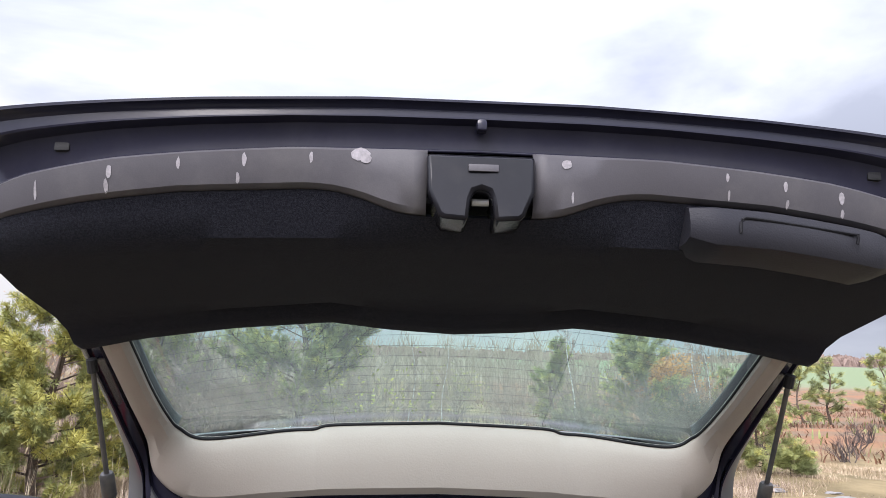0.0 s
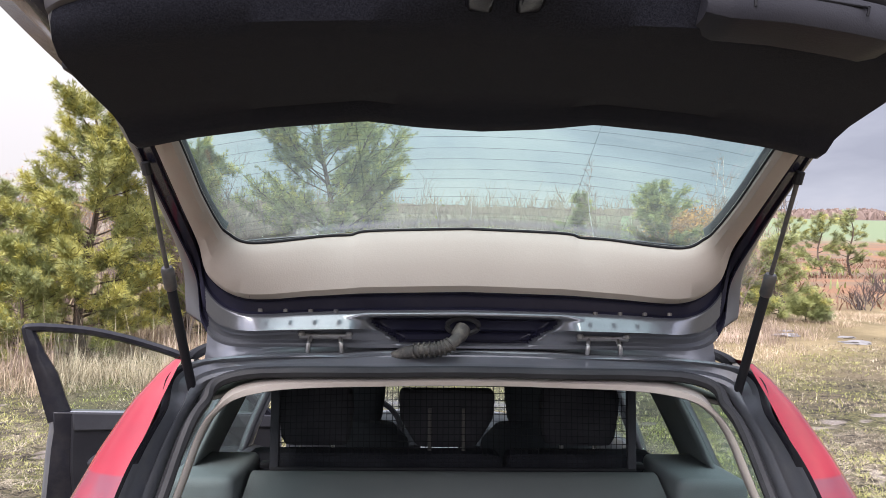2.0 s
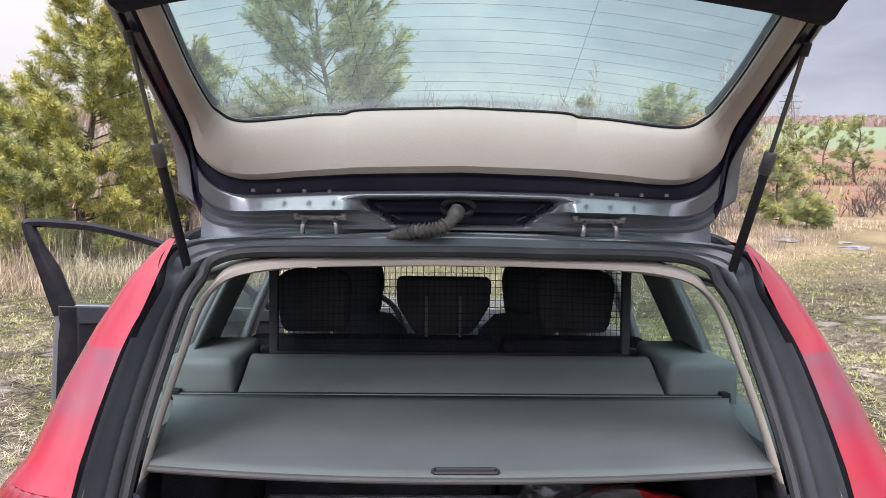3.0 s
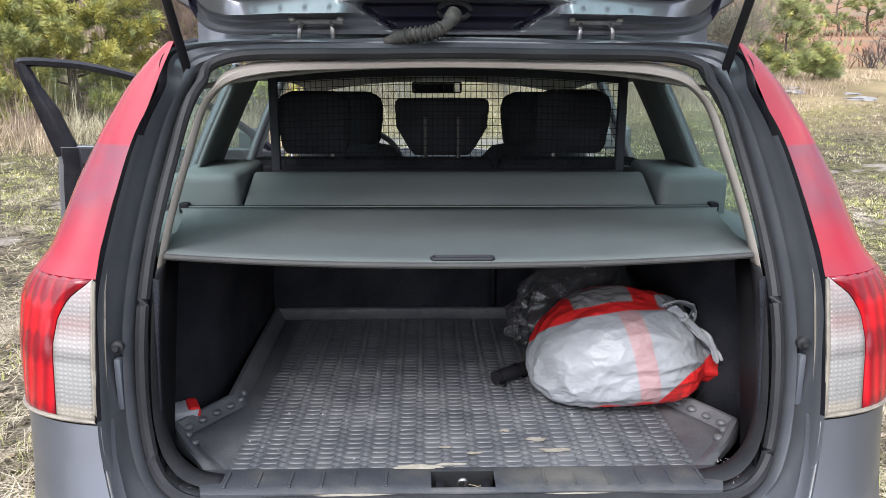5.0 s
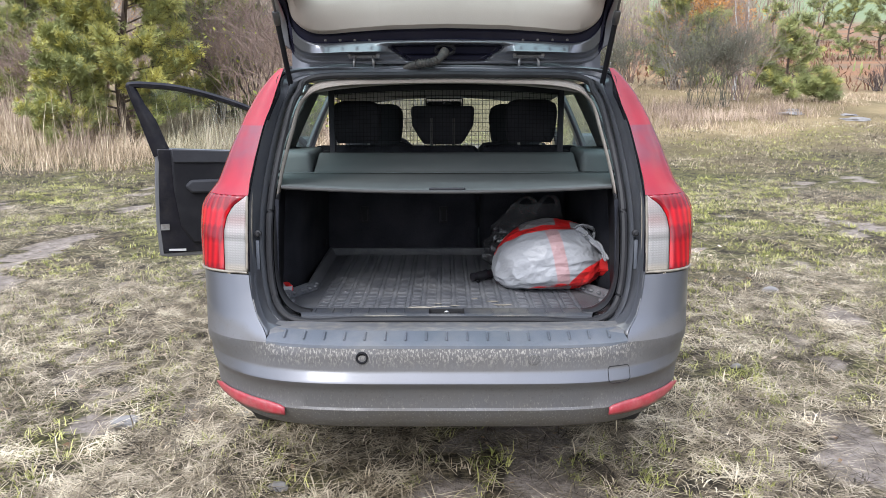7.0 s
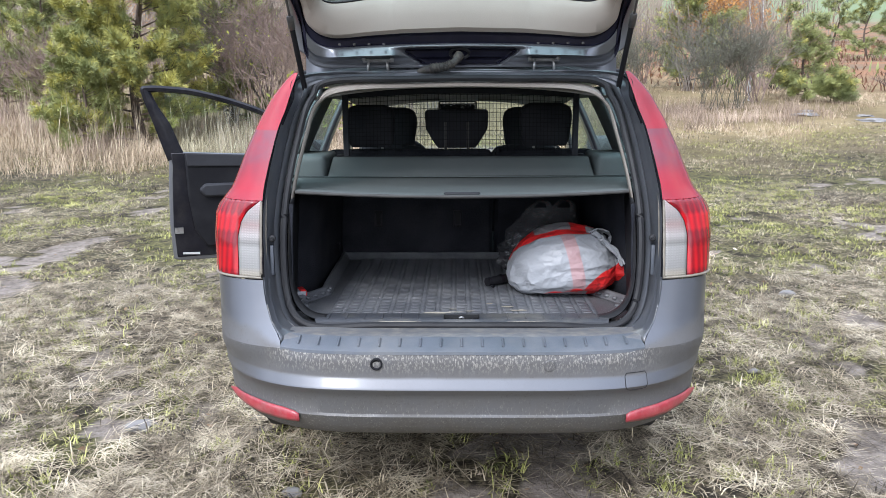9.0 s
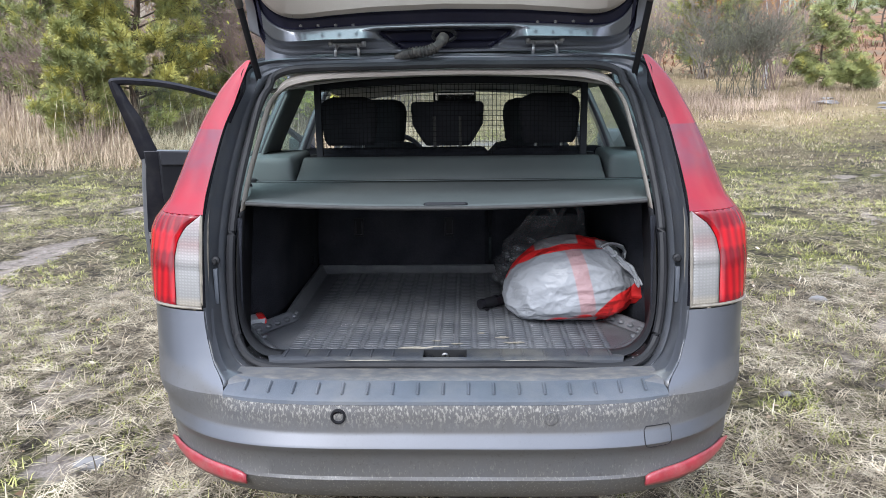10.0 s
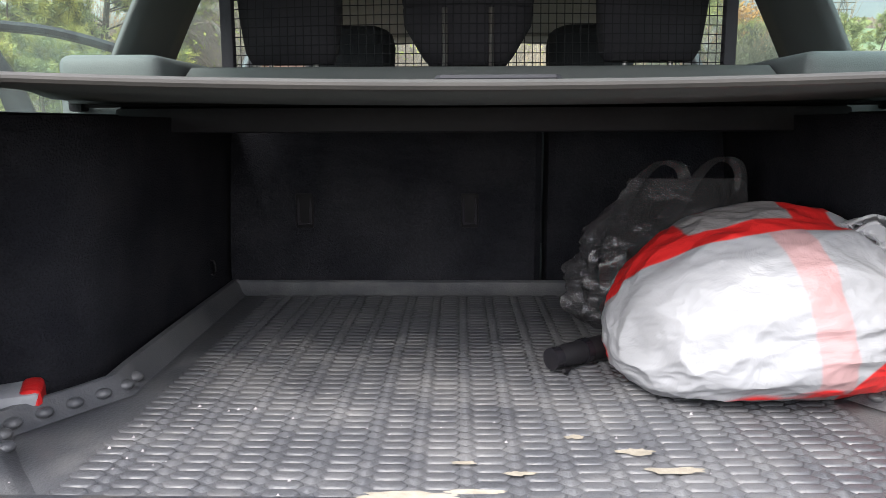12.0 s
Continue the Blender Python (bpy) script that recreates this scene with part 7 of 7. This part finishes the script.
def shrub(x, y, h, label, seed, mat=TWIG, stems=7, depth=3, spread=.45, leaves=None, leaf_share=.3, leaf=.05, name="bare_shrub", group="bare shrubs", category="shrub", thick=.02):
    rnd = random.Random(seed)
    bush = new(name)
    bush.location = (x, y, height(x, y))
    tagged(bush, label, category, group)
    V, F, tips = [], [], []
    for i in range(stems):
        q = rnd.uniform(0, 2 * math.pi)
        d = Vector((math.cos(q) * spread * rnd.random(), math.sin(q) * spread * rnd.random(), 1)).normalized()
        branches(V, F, Vector((rnd.gauss(0, .12), rnd.gauss(0, .12), -.05)), d, h * rnd.uniform(.35, .5), thick * h / 3, depth, rnd, tips)
    sheet("twig_crown", V, F, mat, bush, "bare twiggy branches", kind="stuff")
    if leaves:
        LV, LF = [], []
        for p, d in tips:
            for _ in range(3):
                if rnd.random() < leaf_share:
                    c = p + Vector((rnd.gauss(0, .12), rnd.gauss(0, .12), rnd.gauss(0, .12)))
                    u = Vector((rnd.gauss(0, 1), rnd.gauss(0, 1), rnd.gauss(0, 1))).normalized()
                    w = u.orthogonal().normalized()
                    o = len(LV)
                    LV.extend(tuple(c + v * leaf) for v in (u, w * .5, -u, -w * .5))
                    LF.append((o, o + 1, o + 2, o + 3))
        if LF:
            sheet("foliage", LV, LF, leaves, bush, "thin autumn leaves", kind="stuff")
    return bush


pine(-6.7, 14.0, 5.3, 1.5, "bushy green pine with yellowish shoots at the meadow edge", 3, gold=.65, dense=1.35, skirt=.03, fill=4.4, profile=(.8, 1.0, .9, .78, .5, .2))
pine(-7.6, 13.2, 2.6, .9, "low young pine with yellow green shoots", 5, gold=.3, skirt=.03)
pine(-5.6, 16.5, 5.0, 1.5, "dark green pine behind the meadow", 8, gold=.25, dense=1.3, skirt=.05, fill=3.0)
pine(-2.5, 17.0, 6.3, 2.1, "broad open pine among bare shrubs", 11, gold=.2, dense=1.4, skirt=.28, fill=3.8, size=.085, profile=(.5, .85, 1.0, 1.0, .85, .5))
pine(5.4, 26.0, 5.5, .75, "slim green pine at the edge of the heath", 14, gold=.2)
pine(7.9, 24.0, 5.5, 1.5, "rounded green pine at the edge of the heath", 17, gold=.2, dense=1.2)
pine(9.9, 20.0, 3.45, .95, "small open young pine with long leader", 21, gold=.08, dense=.7, skirt=.05, size=.11)
pine(10.5, 19.6, 1.75, .55, "low spreading young pine", 23, gold=.08, dense=.55, size=.11)
pine(-10.5, 17.5, 4.2, 1.5, "dark pine in the far hedge", 25, gold=.1)
pine(-13.0, 19.5, 4.6, 1.6, "dark pine in the far hedge", 26, gold=.1)
for i, (x, y, t, r) in enumerate(((24, 44, 7.0, 1.5), (27, 46, 7.6, 1.6), (30, 45, 7.8, 1.7), (33, 48, 8.6, 1.8), (28, 40, 5.9, 1.6), (22, 50, 7.2, 1.3), (36, 50, 9.0, 2.0), (31, 38, 6.2, 1.5), (26, 52, 8.0, 1.4), (40, 47, 8.6, 2.0), (44, 52, 9.6, 2.2))):
    pine(x, y, t, r, "distant green pine on the heath", 40 + i, gold=.12, dense=.6, size=.17, fill=2.2)
shrub(-4.3, 14.8, 3.2, "tall bare brown shrub", 61, TWIGRED, stems=9, depth=4, thick=.014)
shrub(-3.2, 14.2, 2.6, "bare brown shrub in tall grass", 62, TWIGRED, stems=9, depth=4, thick=.014)
shrub(-5.2, 15.2, 3.0, "bare shrub with a few yellow leaves", 63, stems=8, leaves=LEAFYELLOW, leaf_share=.25)
shrub(-1.6, 15.0, 3.8, "tall bare shrub with drooping twigs", 64, stems=8)
shrub(-.4, 15.5, 3.6, "tall bare shrub holding some yellow leaves", 65, stems=8, leaves=LEAFYELLOW, leaf_share=.18)
shrub(-4.6, 17.0, 4.6, "tall bare shrub behind the pine", 66, stems=9)
shrub(-2.8, 13.4, 1.4, "low yellow green bush in the tall grass", 67, TWIGRED, stems=8, leaves=LEAFYELLOW, leaf_share=.7, leaf=.06)
shrub(-9.2, 15.4, 2.6, "bare reddish shrub in the hedge", 68, TWIGRED, stems=9, depth=4, thick=.014)
shrub(-12.2, 16.4, 3.4, "tall bare brown hedge shrub", 69, TWIGRED, stems=10)
shrub(-15.5, 18.0, 4.0, "tall hedge shrub with orange leaves", 70, TWIGRED, stems=9, leaves=LEAFORANGE, leaf_share=.9, leaf=.03)
shrub(-11.0, 22.0, 5.0, "tall rusty shrub far behind the pines", 71, TWIGRED, stems=9, leaves=LEAFORANGE, leaf_share=.9, leaf=.03)
shrub(2.0, 17.5, 2.4, "bare grey shrub beyond the meadow", 72, stems=9)
shrub(4.6, 18.6, 2.1, "olive grey shrub beyond the meadow", 73, TWIGOLIVE, stems=11, depth=4, leaves=LEAFOLIVE, leaf_share=.3, leaf=.022, thick=.014)
shrub(6.5, 18.0, 2.1, "dense grey olive shrub", 74, TWIGOLIVE, stems=13, depth=4, leaves=LEAFOLIVE, leaf_share=.35, leaf=.022, thick=.014)
shrub(7.4, 18.3, 2.3, "dense grey olive shrub with fine twigs", 75, TWIGOLIVE, stems=13, depth=4, leaves=LEAFOLIVE, leaf_share=.3, leaf=.022, thick=.014)
shrub(8.3, 19.4, 2.8, "bare brown shrub with a few leaves", 76, TWIGRED, stems=9, leaves=LEAFORANGE, leaf_share=.3, leaf=.025)
shrub(9.6, 27.0, 3.8, "round tree with orange autumn leaves", 77, TWIGRED, stems=6, leaves=LEAFORANGE, leaf_share=1.0, leaf=.07, depth=4, name="autumn_tree", group="autumn trees", category="tree")
def birch(x, y, h, label, seed):
    """A thin straight pale stem with fine ascending twigs."""
    rnd = random.Random(seed)
    tree = new("birch")
    tree.location = (x, y, height(x, y))
    tagged(tree, label, "tree", "birches")
    stem = [Vector((.03 * h * math.sin(i * .9 + seed), .03 * h * math.cos(i * .7 + seed), h * i / 8 - .05)) for i in range(9)]
    V, F, TV, TF, tips = [], [], [], [], []
    limb(V, F, stem, .030, .006, 6)
    for i in range(24):
        t = rnd.uniform(.22, .98) * 8
        p = stem[min(int(t), 7)].lerp(stem[min(int(t) + 1, 8)], t % 1)
        q = rnd.uniform(0, 6.28)
        branches(TV, TF, p, Vector((math.cos(q) * .55, math.sin(q) * .55, 1)).normalized(), h * .16 * (1.15 - t / 9), .006, 2, rnd, tips)
    sheet("stem", V, F, BIRCH, tree, "pale birch stem", kind="stuff")
    sheet("twig_crown", TV, TF, TWIGRED, tree, "fine reddish twigs", kind="stuff")


for i, (x, y, h) in enumerate(((8.4, 19.8, 4.6), (5.2, 22.5, 4.6), (9.0, 22.0, 4.8), (1.2, 21.0, 3.6), (.2, 19.0, 3.4))):
    birch(x, y, h, "thin pale birch with bare reddish twigs", 80 + i)
for i in range(16):
    x, y = -7 + i * 1.15 + .5 * math.sin(i * 2.3), 22.5 + 5 * abs(math.sin(i * 1.7))
    shrub(x, y, 2.6 + 1.2 * abs(math.sin(i * 3.1)), "tall bare grey brush behind the meadow", 120 + i, TWIG if i % 3 else TWIGRED, stems=10, depth=3, spread=.5, name="grey_brush", group="grey brush", leaves=LEAFYELLOW if i % 4 == 0 else None, leaf_share=.15)
for i, (x, y, h) in enumerate(((11.5, 26, 1.0), (14, 28, 1.1), (16.5, 27, 1.2), (18.5, 30, 1.3), (13, 33, 1.2), (21, 33, 1.4))):
    shrub(x, y, h, "low dark brush on the heath", 90 + i, DARKHEATH, stems=14, depth=2, spread=1.2, name="heath_brush", group="heath brush", thick=.05)
# tufted heath on the slope, and a far belt of bare trees
pts = scatter(22000, 6, 60, 26, 75, .12, -.08, 9.0)
blades("rusty_heath", pts, .42, .035, .7, HEATH, "rust coloured heath tussocks on the slope", "heath")
pts = scatter(5000, 8, 60, 26, 60, .2, .12, 10.0)
blades("green_heath", pts, .5, .05, .6, PINE, "green tussocks on the slope", "heath")
# thicket of thin stems behind the pines
V, F = [], []
for _ in range(620):
    x = rng.uniform(-24, -.8)
    y = rng.uniform(17.0, 25)
    h = rng.uniform(1.6, 3.6) * (1.0 if x < -6 else .8)
    foot = Vector((x, y, height(x, y) - .1))
    tip = foot + Vector((rng.normal(0, .16) * h, rng.normal(0, .16) * h, h))
    limb(V, F, [foot, foot.lerp(tip, .5) + Vector((rng.normal(0, .08), 0, 0)), tip], .014, .004, 3)
    for k in range(9):
        a = foot.lerp(tip, rng.uniform(.2, .95))
        d = Vector((rng.normal(0, .5), rng.normal(0, .5), 1)).normalized() * rng.uniform(.3, .9)
        limb(V, F, [a, a + d * .5 + Vector((rng.normal(0, .05), 0, 0)), a + d], .006, .003, 3)
sheet("thicket", V, F, TWIGRED, None, "dense thicket of thin brown stems behind the pines", "thicket", "stuff")
V, F = [], []
for _ in range(900):
    y = rng.uniform(62, 105)
    x = rng.uniform(-45, 34)
    z, h = height(x, y), rng.uniform(3.6, 6.2)
    lean = rng.normal(0, .05, 2)
    foot = Vector((x, y, z - .2))
    tip = Vector((x + lean[0] * h, y + lean[1] * h, z + h))
    limb(V, F, [foot, foot.lerp(tip, .5), tip], .06, .02, 3)
    for k in range(9):
        a = foot.lerp(tip, rng.uniform(.3, .98))
        q = rng.uniform(0, 6.28)
        r = rng.uniform(.5, 1.3)
        limb(V, F, [a, a + Vector((math.cos(q) * r * .5, math.sin(q) * r * .5, r * .6)), a + Vector((math.cos(q) * r * .8, math.sin(q) * r * .8, r * 1.4))], .028, .012, 3)
sheet("bare_wood", V, F, WOODBROWN, None, "belt of thin bare grey brown trees beyond the meadow", "wood", "stuff")
V, F = [], []
for _ in range(1500):
    y = rng.uniform(1000, 1150)
    x = rng.uniform(-900, 1100)
    z = height(x, y)
    w, h = rng.uniform(3, 7), rng.uniform(7, 14)
    for k in range(5):
        o = len(V)
        a = rng.uniform(0, 6.28)
        cx, cy = x + rng.normal(0, w), y + rng.normal(0, w)
        V += [(cx - w * math.cos(a), cy - w * math.sin(a), z - 1), (cx + w * math.cos(a), cy + w * math.sin(a), z - 1), (cx + w * .6 * math.cos(a), cy, z + h * rng.uniform(.6, 1)), (cx - w * .5 * math.cos(a), cy, z + h * rng.uniform(.6, 1))]
        F.append((o, o + 1, o + 2, o + 3))
sheet("far_wood", V, F, TWIGRED, None, "far belt of bare brown woodland on the ridge", "wood", "stuff")


def pylon(x, y, h, w, label):
    p = new("power_pylon")
    p.location = (x, y, height(x, y))
    tagged(p, label, "pylon", "power pylons")
    legs = [Vector((sx * w, sy * w, -1)) for sx, sy in ((1, 1), (-1, 1), (-1, -1), (1, -1))]
    head = [Vector((sx * w * .18, sy * w * .18, h)) for sx, sy in ((1, 1), (-1, 1), (-1, -1), (1, -1))]
    for a, b in zip(legs, head):
        part("leg", tube([a, b], h * .008, 4), DARKSTEEL, p)
    bm = bmesh.new()
    for i in range(7):
        t0, t1 = i / 7, (i + 1) / 7
        for k in range(4):
            tube([legs[k].lerp(head[k], t0), legs[(k + 1) % 4].lerp(head[(k + 1) % 4], t1)], h * .005, 4, bm=bm)
    part("lattice", bm, DARKSTEEL, p)
    for t, l in ((.70, .22), (.84, .26), (.97, .18)):
        part("cross_arm", tube([(-l * h, 0, t * h), (l * h, 0, t * h)], h * .009, 4), DARKSTEEL, p)


pylon(196, 450, 26, 3.2, "distant lattice power pylon on the rise")
pylon(221, 455, 27, 3.0, "distant lattice power pylon on the rise")
